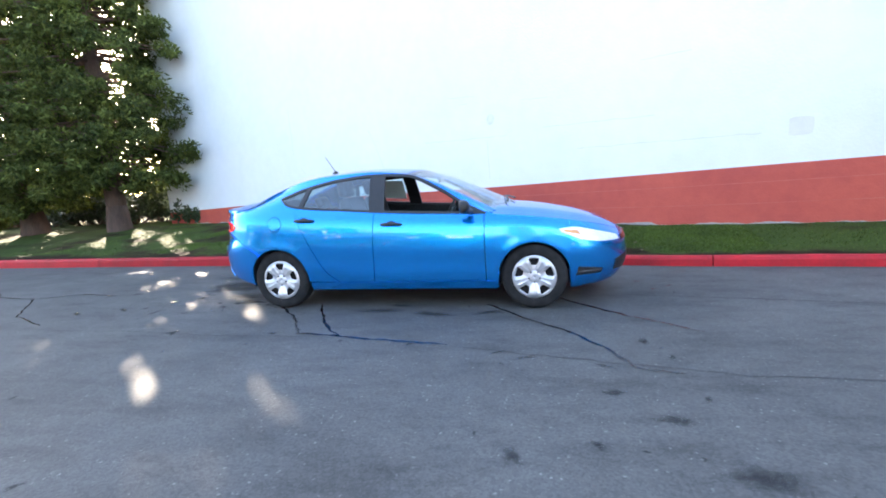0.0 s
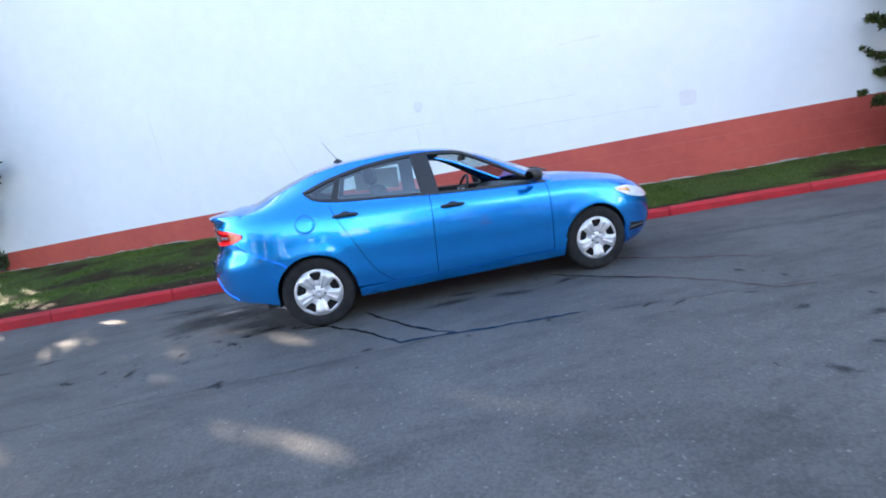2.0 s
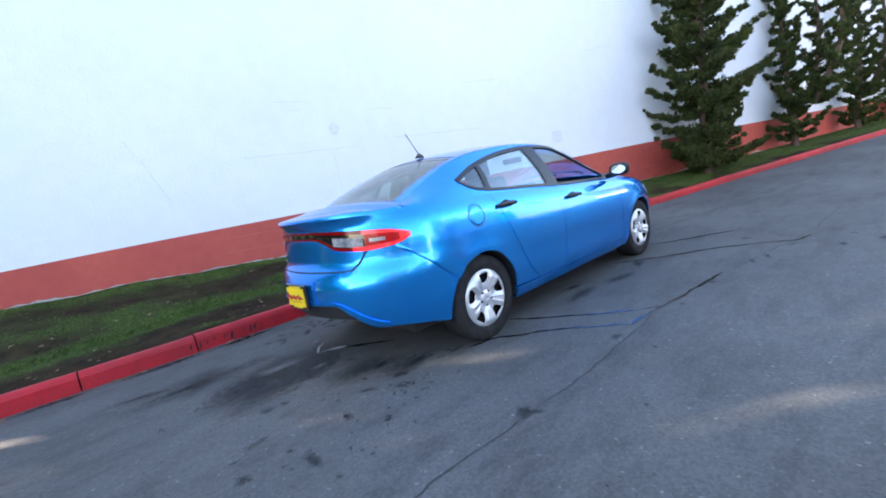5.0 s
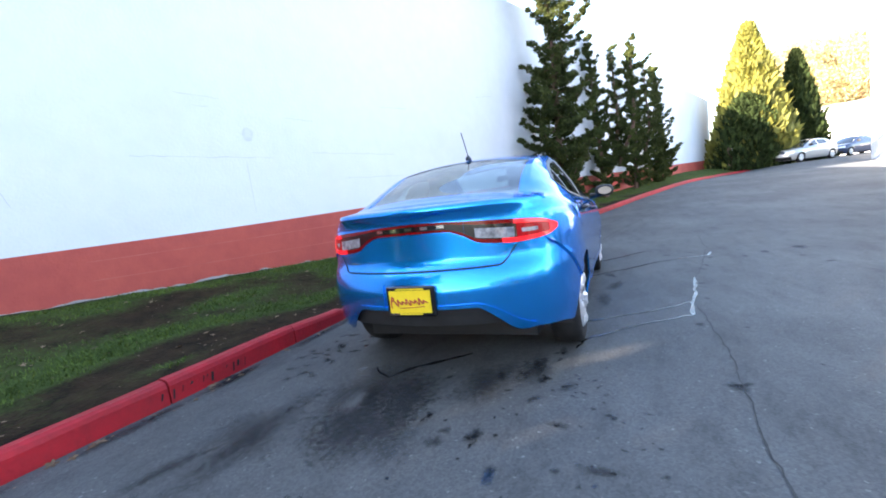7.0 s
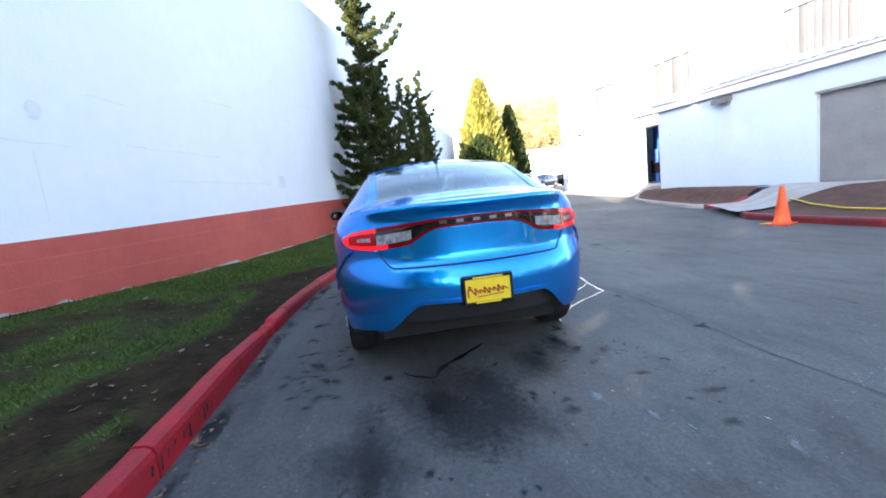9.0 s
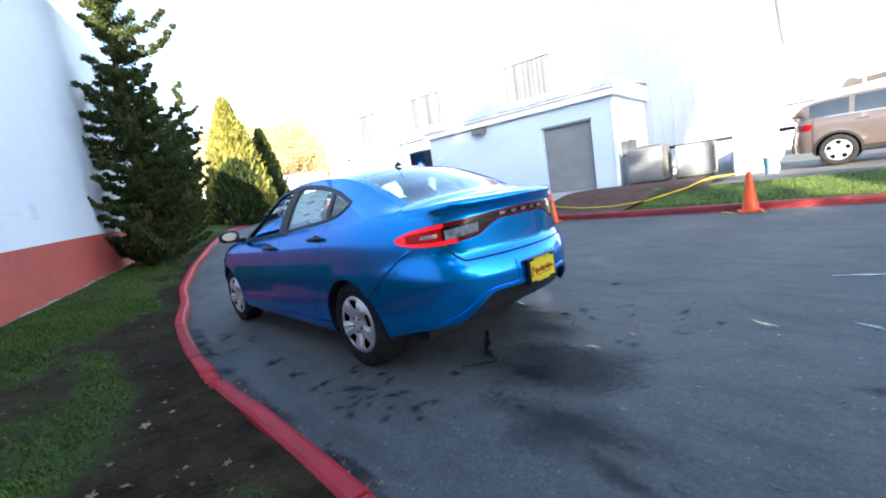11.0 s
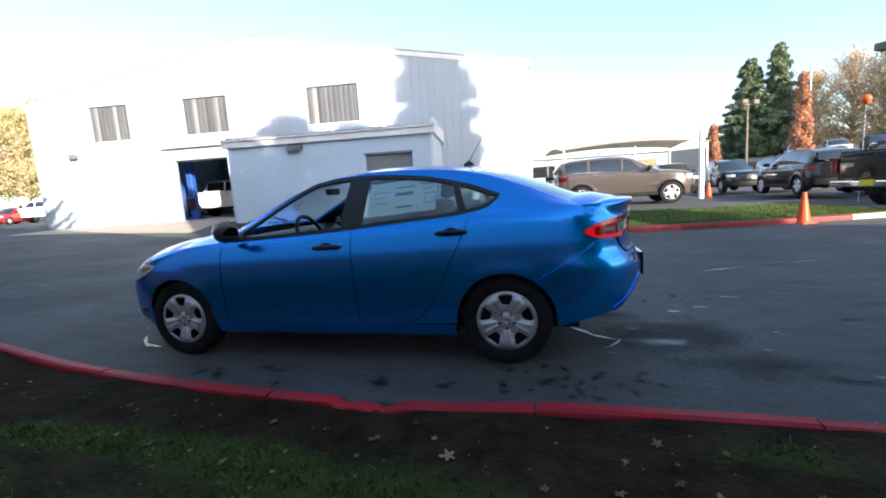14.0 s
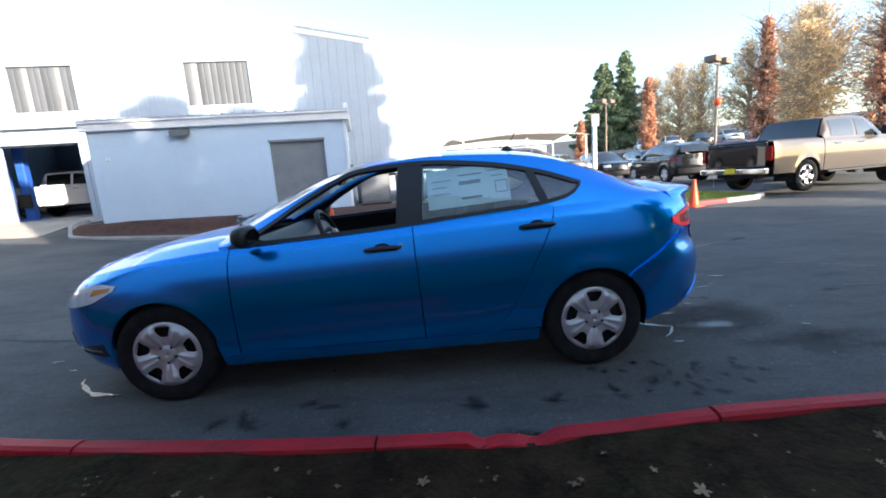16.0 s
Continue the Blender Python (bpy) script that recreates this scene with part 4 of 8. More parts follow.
def end_panel(S, name, d0, d1, zlo, zhi, front, material, parent, label="", nd=24, nz=10, off=0.0, thick=0.012):
    rows = []
    for i in range(nd + 1):
        d = lerp(d0, d1, i / nd)
        lo, hi = (zlo(d) if callable(zlo) else zlo), (zhi(d) if callable(zhi) else zhi)
        rows.append([S.end(d, lerp(lo, hi, j / nz), front, off) for j in range(nz + 1)])
    mid = (d0 + d1) / 2
    p = Vector(S.end(mid, 0.6, front)); q = Vector((0.9 if front else -1.2, 0, 0.6))
    return sheet(name, rows, material, parent, label, thick, (q - p))


def top_panel(S, name, x0, x1, material, parent, label="", w=1.0, nx=18, nw=16, thick=0.012, lift=0.0, x0c=0.0, x1c=0.0):
    rows = []
    for i in range(nx + 1):
        row = []
        for j in range(nw + 1):
            ww = lerp(-w, w, j / nw)
            q = 1 - ww * ww
            x = lerp(x0 + x0c * q, x1 + x1c * q, i / nx)
            p = S.top(x, ww)
            row.append((p[0], p[1], p[2] + lift))
        rows.append(row)
    return sheet(name, rows, material, parent, label, thick, Vector((0, 0, -1)))


def deck_rows(S, x0, x1, nx, nw, crown, pull=0.0, inset=0.0, extra=None):
    rows = []
    for i in range(nx + 1):
        row = []
        for j in range(nw + 1):
            w = lerp(-1, 1, j / nw)
            q = 1 - w * w
            x = lerp(x0, x1, i / nx)
            z = S.sh(x)
            y = S.side(x, z) - inset
            zz = z + crown(x) * (1 - abs(w) ** 2.6) + (extra(x, w) if extra else 0)
            row.append((x + pull * q * (1 - i / nx), y * w, zz))
        rows.append(row)
    return rows


def wheel_part(parent, x, y, r, width, material_rim, spokes=5, rim_r=0.205, steer=0.0, rnd=0.0, seg=20):
    """Tyre, wheel cover and nuts; the outer face looks to the side on which the wheel stands."""
    sg = 1 if y > 0 else -1
    wroot = empty("wheel", pose(x, y, r, 0, 0, (0 if sg > 0 else 180) + steer))
    wroot.parent = parent
    hw = width / 2
    prof = [(rim_r, -hw * 0.85), (rim_r + 0.02, -hw * 0.95), (r - 0.035, -hw), (r - 0.012, -hw * 0.93), (r - 0.002, -hw * 0.7), (r, -hw * 0.3), (r, hw * 0.3), (r - 0.002, hw * 0.7), (r - 0.012, hw * 0.93),
            (r - 0.035, hw * 1.0), (rim_r + 0.03, hw * 0.98), (rim_r + 0.006, hw * 0.9), (rim_r, hw * 0.7)]
    bm = bmesh.new()
    n = 40
    rings = [[bm.verts.new((rr * math.cos(2 * math.pi * k / n), h, rr * math.sin(2 * math.pi * k / n))) for k in range(n)] for rr, h in prof]
    for a, b in zip(rings, rings[1:]):
        for k in range(n):
            bm.faces.new((a[k], b[k], b[(k + 1) % n], a[(k + 1) % n]))
    bmesh.ops.recalc_face_normals(bm, faces=bm.faces)
    part("tyre", bm, M["rubber"], wroot, smooth=True)
    # wheel cover: a dished polar sheet with openings between the spokes
    na = seg * spokes
    rr = [0.0, 0.022, 0.034, 0.038, 0.058, 0.078, 0.098, 0.112, 0.126, 0.142, 0.158, 0.172, 0.180, 0.190, 0.200, 0.209]
    if seg > 20:
        rr = [0.0, 0.022, 0.034, 0.038, 0.048, 0.058, 0.068, 0.078, 0.088, 0.098] + [0.104 + 0.0042 * q for q in range(22)] + [0.200, 0.209]
    k0 = rim_r / 0.205
    dish = curve1((0, 0.034, 0.06, 0.112, 0.16, 0.185, 0.200, 0.209), (0.016, 0.014, 0.002, 0.010, 0.020, 0.016, 0.010, -0.004))
    verts, faces, ids = [], [], {}
    for i, q in enumerate(rr):
        for k in range(na):
            a = 2 * math.pi * k / na
            ph = (k % seg) / seg - 0.5
            crest = math.cos(ph * math.pi * 2)
            yy = dish(q) + (0.010 * max(0, crest) ** 0.8 * smooth01((q - 0.05) / 0.06) * smooth01((0.2 - q) / 0.03) if q > 0.05 else 0) - (0.008 * max(0, -crest) * smooth01((q - 0.08) / 0.03) if q < 0.19 else 0)
            yy += 0.006 * math.exp(-((abs(ph) - 0.13) / 0.045) ** 2) * smooth01((q - 0.06) / 0.02) * smooth01((0.185 - q) / 0.02)
            ids[i, k] = len(verts)
            verts.append((q * k0 * math.cos(a + math.pi / 2), hw * 0.80 + yy, q * k0 * math.sin(a + math.pi / 2)))
    for i in range(len(rr) - 1):
        for k in range(na):
            ph = abs(((k + 0.5) % seg) / seg - 0.5)
            rm = (rr[i] + rr[i + 1]) / 2
            u = (0.5 - ph) / lerp(0.19, 0.25, (rm - 0.112) / 0.078)
            v = (rm - 0.151) / 0.039
            if abs(u) ** 3.5 + abs(v) ** 3.5 < 1:
                continue
            a, b, c, d = ids[i, k], ids[i, (k + 1) % na], ids[i + 1, (k + 1) % na], ids[i + 1, k]
            faces.append((a, d, c) if i == 0 else (a, d, c, b))
    rim = mesh_from("rim", verts, faces, material_rim, wroot, "silver five-spoke wheel cover", smooth=True)
    so = rim.modifiers.new("thickness", 'SOLIDIFY'); so.thickness = 0.010; so.offset = -1
    # dark disc behind the openings, in place of the wheel's shaded inside
    bm = bmesh.new()
    bmesh.ops.create_circle(bm, cap_ends=True, radius=rim_r * 1.0, segments=32)
    bmesh.ops.rotate(bm, verts=bm.verts, cent=(0, 0, 0), matrix=Matrix.Rotation(math.pi / 2, 3, 'X'))
    bmesh.ops.translate(bm, verts=bm.verts, vec=(0, hw * 0.45, 0))
    part("brake_disc", bm, M["dark"], wroot)
    for k in range(5):
        a = 2 * math.pi * (k + 0.5) / 5 + math.pi / 2
        bm = lathe_bm([(0.013, hw * 0.80), (0.013, hw * 0.80 + 0.006), (0.009, hw * 0.80 + 0.008), (0.008, hw * 0.80 + 0.018), (0.004, hw * 0.80 + 0.021)], 10, 'Y')
        bmesh.ops.translate(bm, verts=bm.verts, vec=(0.053 * k0 * math.cos(a), 0.004, 0.053 * k0 * math.sin(a)))
        part("lug_nut", bm, M["plastic_black"], wroot)
    return wroot


SEDAN = Shell(
    sh=((-2.4, -2.24, -1.9, -1.4, -1.0, -0.5, 0.0, 0.75, 1.0, 1.35, 1.7, 2.0, 2.2, 2.33), (1.085, 1.085, 1.075, 1.065, 1.045, 1.015, 0.985, 0.945, 0.935, 0.90, 0.845, 0.775, 0.70, 0.64)),
    bottom=((-2.4, -1.9, -1.7, -1.2, 1.2, 1.8, 2.4), (0.34, 0.31, 0.27, 0.215, 0.205, 0.19, 0.20)),
    xf=((0.15, 0.25, 0.4, 0.57, 0.70, 0.8, 0.95), (2.20, 2.28, 2.33, 2.325, 2.28, 2.22, 2.1)),
    xr=((0.25, 0.34, 0.45, 0.60, 0.70, 0.78, 0.86, 0.95, 1.03, 1.1), (-2.24, -2.30, -2.345, -2.355, -2.325, -2.272, -2.270, -2.272, -2.276, -2.28)),
    width=0.912, front_taper=(0.95, 3.3), rear_taper=(-1.1, 4.0),
    rail=((-1.95, -1.75, -1.5, -1.15, -0.85, -0.4, -0.02, 0.28, 0.62, 0.98, 1.1), (0.70, 0.64, 0.60, 0.575, 0.565, 0.565, 0.58, 0.61, 0.66, 0.725, 0.75),
          (1.075, 1.125, 1.235, 1.355, 1.400, 1.418, 1.388, 1.302, 1.140, 0.965, 0.93)),
    tuck=((0.0, 0.08, 0.2, 0.38, 0.55, 0.72, 0.86, 0.95, 1.0), (0.075, 0.045, 0.026, 0.012, 0.0, 0.004, 0.020, 0.052, 0.092)),
    crown=((-1.95, -1.75, -1.15, -0.85, -0.4, 0.0, 0.28, 0.98, 1.1), (-0.16, -0.14, -0.04, 0.0, 0.0, 0.06, 0.10, 0.20, 0.20), (0.035, 0.035, 0.05, 0.05, 0.052, 0.05, 0.05, 0.045, 0.045)),
    axles=(1.35, -1.35), wheel_r=0.318, arch_r=0.346)

SEDAN.flare, SEDAN.crease = 0.006, 0.006


def arch_stations(S, x0, x1):
    """x lines that bunch up at the wheel arch."""
    xs = {x0, x1}
    n = 14
    for i in range(n + 1):
        xs.add(lerp(x0, x1, i / n))
    for ax in S.axles:
        for k in range(25):
            x = ax + S.ar * math.cos(math.pi * k / 24)
            if min(x0, x1) < x < max(x0, x1):
                xs.add(x)
        for e in (-1, 1):
            x = ax + e * (S.ar + 0.0005)
            if min(x0, x1) < x < max(x0, x1):
                xs.add(x)
    return sorted(xs, reverse=x0 > x1)


def arch_panel(S, name, x0, x1, zhi, sgn, material, parent, label="", nz=16, zlo=None, back=None):
    """A wing with its wheel opening."""
    rows = []
    for x in arch_stations(S, x0, x1):
        lo = S.arch_bottom(x) if zlo is None else max(zlo(x), S.arch_bottom(x))
        hi = zhi(x)
        row = []
        for j in range(nz + 1):
            z = lerp(lo, hi, j / nz)
            row.append((x, sgn * S.side(x, z), z))
        rows.append(row)
    return sheet(name, rows, material, parent, label, 0.014, Vector((0, -sgn, 0)))


def well(S, ax, sgn, parent):
    """Dark inner wheel housing."""
    verts, faces = [], []
    n = 20
    for k in range(n + 1):
        a = math.pi * (1.15 * k / n - 0.075)
        x, z = ax + (S.ar + 0.012) * math.cos(a), S.wr + (S.ar + 0.012) * math.sin(a)
        yo = S.side(x, max(z, 0.3)) - 0.02
        verts += [(x, sgn * yo, z), (x, sgn * 0.48, z)]
    for k in range(n):
        faces.append((2 * k, 2 * k + 1, 2 * k + 3, 2 * k + 2))
    c = len(verts)
    verts.append((ax, sgn * 0.48, S.wr))
    for k in range(n):
        faces.append((c, 2 * k + 3, 2 * k + 1))
    return mesh_from("wheel_housing", verts, faces, M["dark"], parent)


# ---- the blue sedan ----
def blue_sedan():
    S = SEDAN
    LD = darc(S, 0.90, -1.885) / 1.235
    car = empty("car")
    tagged(car, "metallic blue four-door sedan parked beside the red kerb", "car")
    P = M["paint_blue"]
    G = 0.003
    fd0 = lambda v: 0.888
    fd1 = lambda v: lerp(-0.268, -0.235, v)
    re_z = curve1((0.29, 0.32, 0.41, 0.55, 0.72, 0.90, 1.02, 1.09), (-0.66, -0.70, -0.80, -0.885, -0.97, -1.06, -1.11, -1.13))
    zs = lambda x: 0.292
    shl = lambda x: S.sh(x)
    bump_top = lambda x: lerp(0.61, 0.845, max(0, min(1, (-1.57 - x) / 0.41)))
    for sg in (1, -1):
        arch_panel(S, "front_wing", 1.80, 0.892, shl, sg, P, car)
        d = side_panel(S, "front_door", lambda v: fd0(v) - G, lambda v: fd1(v) + G, zs, shl, sg, P, car, nx=18, nz=20)
        rows = []
        for j in range(21):
            v = j / 20
            row = []
            for i in range(19):
                zz = lerp(0.292, 1.05, v)
                x = lerp(fd1(v) - G, re_z(zz) + G, i / 18)
                z = lerp(0.292, S.sh(x), v)
                x = lerp(fd1(v) - G, re_z(z) + G, i / 18)
                row.append((x, sg * S.side(x, z), z))
            rows.append(row)
        rd = sheet("rear_door", rows, P, car, "", 0.012, Vector((0, -sg, 0)))
        # quarter panel round the rear wheel opening
        pth = [(re_z(z) - G, z) for z in np.linspace(0.292, 1.02, 26)]
        pth += [(x, S.sh(x)) for x in np.linspace(re_z(1.04) - G, -1.98, 26)]
        pth += [(-1.98, z) for z in np.linspace(1.06, bump_top(-1.98) + 0.003, 8)]
        pth += [(x, bump_top(x) + 0.002) for x in np.linspace(-1.95, -1.585, 14)]
        wing_round_arch(S, -1.35, pth, sg, "quarter_panel", P, car)
        arch_panel(S, "bumper_side", -1.572, -1.90, bump_top, sg, P, car, nz=10)
        side_panel(S, "seam_filler", -1.66, -1.99, lambda x: bump_top(x) - 0.05, lambda x: min(bump_top(x) + 0.06, 1.0), sg, P, car, nx=16, nz=4, off=-0.009, thick=0.003)
        side_panel(S, "sill", 0.985, -0.99, lambda x: 0.205, lambda x: 0.289, sg, P, car, nx=30, nz=5, off=0.002, thick=0.03)
        # dark inner skin behind the shut lines
        side_panel(S, "inner_skin", 0.99, -0.99, lambda x: 0.21, lambda x: S.sh(x) - 0.01, sg, M["dark"], car, nx=16, nz=8, off=-0.035, thick=0.004)
        for ax in S.axles:
            well(S, ax, sg, car)
        # cabin side: pillars and window surrounds
        gs = S.glass_side
        rt = lambda x: S.rz(x) - 0.0
        dt = curve1((-1.33, -1.07, -0.69, -0.31, 0.07, 0.42, 0.71, 0.90), (1.195, 1.288, 1.365, 1.394, 1.372, 1.222, 1.045, 0.955))
        db = curve1((-1.33, -1.29, -1.23, -1.15, -1.0, -0.6, -0.2, 0.3, 0.90), (1.192, 1.150, 1.115, 1.095, 1.072, 1.040, 1.008, 0.978, 0.951))
        # body-coloured frame below, above and behind the side windows
        side_panel(S, "belt", 0.95, -1.335, lambda x: S.sh(x), lambda x: db(x), sg, P, car, nx=40, nz=3, fn=gs)
        side_panel(S, "roof_rail", 0.97, -1.335, lambda x: max(S.sh(x), min(dt(x), S.rz(x) - 0.004)), rt, sg, P, car, nx=50, nz=4, fn=gs)
        side_panel(S, "c_pillar", -1.333, -1.845, lambda x: S.sh(x), lambda x: max(S.sh(x) + 0.002, S.rz(x)), sg, P, car, nx=24, nz=10, fn=gs)
        side_panel(S, "window_seal", 0.90, -1.325, lambda x: max(db(x), dt(x) - 0.024), lambda x: dt(x) + 0.004, sg, M["plastic_black"], car, nx=44, nz=2, fn=gs, off=0.004, thick=0.02)
        side_panel(S, "belt_seal", 0.90, -1.32, lambda x: db(x) - 0.006, lambda x: min(db(x) + 0.016, dt(x)), sg, M["plastic_black"], car, nx=40, nz=2, fn=gs, off=0.006, thick=0.02)
        side_panel(S, "pillar", lambda v: lerp(-0.135, -0.165, v), lambda v: lerp(-0.30, -0.325, v), lambda x: db(x) + 0.004, lambda x: dt(x) - 0.01, sg, M["plastic_black"], car, nx=4, nz=8, fn=gs, off=0.003, thick=0.03)
        side_panel(S, "quarter_divider", lambda v: lerp(-1.045, -0.985, v), lambda v: lerp(-1.10, -1.035, v), lambda x: db(x) + 0.004, lambda x: dt(x) - 0.01, sg, M["plastic_black"], car, nx=2, nz=8, fn=gs, off=0.003, thick=0.02)
        qw = side_panel(S, "quarter_window", lambda v: lerp(-1.10, -1.035, v), -1.325, lambda x: min(db(x) + 0.010, dt(x) - 0.004), lambda x: max(db(x) + 0.012, dt(x) - 0.018), sg, M["glass_dark"], car, nx=8, nz=6, fn=gs, off=-0.006, thick=0.004)
        qw.visible_shadow = False
        w = side_panel(S, "rear_window_glass", lambda v: lerp(-0.295, -0.325, v), lambda v: lerp(-1.05, -0.985, v), lambda x: db(x) + 0.008, lambda x: dt(x) - 0.016, sg, M["glass_car"], car, nx=12, nz=8, fn=gs, off=-0.006, thick=0.004)
        w.visible_shadow = False
        side_panel(S, "mirror_base", 0.90, 0.72, lambda x: db(x) - 0.002, lambda x: max(db(x), dt(x) - 0.004), sg, M["plastic_black"], car, nx=6, nz=4, fn=gs, off=0.004, thick=0.02)
        # door mirror: housing with a glass
        bm = bmesh.new()
        bmesh.ops.create_uvsphere(bm, u_segments=20, v_segments=14, radius=1)
        for v in bm.verts:
            x, y, z = v.co
            k = 1 if x > 0 else 0.45
            v.co = (0.075 * x * k, math.copysign(abs(y) ** 0.7, y) * 0.10, math.copysign(abs(z) ** 0.7, z) * 0.064)
        bmesh.ops.transform(bm, verts=bm.verts, matrix=pose(0.70, sg * 1.0, 1.03, 0, -4, sg * -8))
        mr = part("mirror", bm, M["plastic_black"] if sg < 0 else M["plastic_black"], car, "black door mirror housing", smooth=True)
        part("mirror_arm", tube_bm([(0.755, sg * 0.845, 0.975), (0.73, sg * 0.93, 0.985), (0.715, sg * 0.96, 0.995)], [0.035, 0.028, 0.03], 8), M["plastic_black"], car, smooth=True)
        g = bmesh.new(); bmesh.ops.create_circle(g, cap_ends=True, radius=1, segments=24)
        bmesh.ops.transform(g, verts=g.verts, matrix=pose(0.661, sg * 1.005, 1.03, 0, -90, sg * -8) @ Matrix.Diagonal((0.042, 0.07, 1, 1)))
        mg = part("mirror_glass", g, M["mirror"], car); mg.parent = mr
        # handles
        for hx, hz in ((-0.045, 0.885), (-0.998, 0.955)):
            yb = S.side(hx, hz)
            hb = tube_bm([(hx - 0.105, sg * (yb + 0.006), hz), (hx - 0.085, sg * (yb + 0.030), hz + 0.002), (hx, sg * (yb + 0.040), hz + 0.004), (hx + 0.085, sg * (yb + 0.030), hz - 0.002), (hx + 0.105, sg * (yb + 0.004), hz - 0.006)], [0.012, 0.016, 0.018, 0.016, 0.012], 8)
            part("door_handle", hb, M["plastic_black"], car, "black door handle", smooth=True)
            cup = lathe_bm([(0.002, -0.004), (0.05, -0.002), (0.052, 0.003), (0.0505, 0.004)], 20, 'Y')
            bmesh.ops.transform(cup, verts=cup.verts, matrix=pose(hx, sg * (yb - 0.0005), hz) @ Matrix.Diagonal((1.0, sg, 0.62, 1)))
            part("handle_cup", cup, M["plastic_black"], car)
        if sg > 0:
            kb = lathe_bm([(0.011, 0), (0.011, 0.006), (0.008, 0.008)], 10, 'Y')
            bmesh.ops.translate(kb, verts=kb.verts, vec=(-0.16, S.side(-0.16, 0.895) , 0.895))
            part("lock", kb, M["chrome"], car)
        # tail lamp: red ring, clear and dark inside
        tl_hi = lambda d: curve1((0.0, 0.25, 0.5, 0.8, 1.05, 1.25), (1.012, 1.008, 0.997, 0.982, 0.964, 0.922))(abs(d) / LD)
        tl_lo = lambda d: curve1((0.0, 0.30, 0.42, 0.55, 0.85, 1.1, 1.25), (0.955, 0.950, 0.92, 0.868, 0.848, 0.862, 0.902))(abs(d) / LD)
        tl = end_panel(S, "tail_lamp", sg * 0.44 * LD, sg * 1.235 * LD, tl_lo, tl_hi, False, M["gloss_black"], car, "red wrap-round tail lamp", nd=26, nz=4, off=0.003, thick=0.02)
        def ring(a0, a1, f0, f1, mm, nm, offs=0.008, nz=2):
            o = end_panel(S, nm, sg * a0 * LD, sg * a1 * LD, lambda d: lerp(tl_lo(d), tl_hi(d), f0), lambda d: lerp(tl_lo(d), tl_hi(d), f1), False, mm, car, "", nd=18, nz=nz, off=offs, thick=0.012)
            o.parent = tl
        lit = M["tail_glow"]
        ring(0.44, 1.20, 0.0, 0.17, M["tail_red"], "lens_ring")
        ring(0.44, 1.20, 0.83, 1.0, M["tail_red"], "lens_ring")
        ring(0.72, 1.225, 0.0, 0.21, lit, "lit_bar", 0.010)
        ring(0.82, 1.225, 0.80, 1.0, lit, "lit_bar", 0.010)
        ring(1.14, 1.232, 0.02, 0.98, lit, "lit_bar", 0.0105)
        ring(0.84, 1.15, 0.20, 0.81, M["tail_dim"], "lens", 0.006)
        ring(0.52, 0.82, 0.22, 0.66, M["lamp_grey"], "reversing_lens", 0.008)
        ring(0.88, 1.02, 0.40, 0.58, M["lamp_grey"], "reflector", 0.008)
        # head lamp
        hl = end_panel(S, "head_lamp", sg * 0.50, sg * 1.13, lambda d: curve1((0.5, 0.75, 1.0, 1.13), (0.615, 0.622, 0.665, 0.742))(abs(d)), lambda d: curve1((0.5, 0.75, 1.0, 1.13), (0.660, 0.725, 0.782, 0.775))(abs(d)), True, M["lamp_clear"], car, "clear head lamp", nd=18, nz=6, off=0.006, thick=0.02)
        o = end_panel(S, "amber_lens", sg * 0.97, sg * 1.10, lambda d: curve1((0.98, 1.10), (0.71, 0.742))(abs(d)), lambda d: curve1((0.98, 1.10), (0.752, 0.765))(abs(d)), True, M["lamp_amber"], car, "", nd=6, nz=3, off=0.010, thick=0.006)
        o.parent = hl
        # fuel filler flap on the right flank
    cx, cz = -1.345, 0.925
    rows = []
    for i in range(9):
        r = 0.078 * i / 8
        rows.append([(cx + r * math.cos(2 * math.pi * k / 28), -(S.side(cx + r * math.cos(2 * math.pi * k / 28), cz + r * math.sin(2 * math.pi * k / 28)) + (0.003 if i < 8 else -0.003)), cz + r * math.sin(2 * math.pi * k / 28)) for k in range(29)])
    grid_mesh("fuel_flap", rows, P, car, flip=True)
    rg = [[(cx + r * math.cos(2 * math.pi * k / 28), -(S.side(cx + r * math.cos(2 * math.pi * k / 28), cz + r * math.sin(2 * math.pi * k / 28)) + 0.001), cz + r * math.sin(2 * math.pi * k / 28)) for k in range(29)] for r in (0.078, 0.083)]
    grid_mesh("flap_gap", rg, M["dark"], car, flip=True)
    # ends
    rows = []
    for i in range(61):
        u = lerp(-1, 1, i / 60)
        hi = 0.66
        for _ in range(6):
            hi = 0.5 * hi + 0.5 * S.sh(S.end(u * darc(S, hi, 1.80, True), hi, True)[0])
        rows.append([S.end(u * darc(S, z, 1.80, True), z, True) for z in [lerp(0.20, hi, j / 16) for j in range(17)]])
    sheet("front_bumper", rows, P, car, "", 0.012, Vector((-1, 0, 0)))
    end_panel(S, "upper_grille", -0.42, 0.42, 0.60, lambda d: 0.665 - 0.02 * (d / 0.42) ** 2, True, M["gloss_black"], car, nd=20, nz=3, off=0.006)
    end_panel(S, "lower_grille", -0.60, 0.60, lambda d: 0.30 + 0.02 * (d / 0.6) ** 2, lambda d: 0.475 - 0.05 * (d / 0.6) ** 2, True, M["plastic_black"], car, nd=24, nz=4, off=0.005)
    for sg in (1, -1):
        end_panel(S, "fog_recess", sg * 0.78, sg * 1.06, lambda d: 0.315, lambda d: lerp(0.36, 0.40, (abs(d) - 0.78) / 0.28), True, M["plastic_black"], car, nd=8, nz=3, off=0.005)
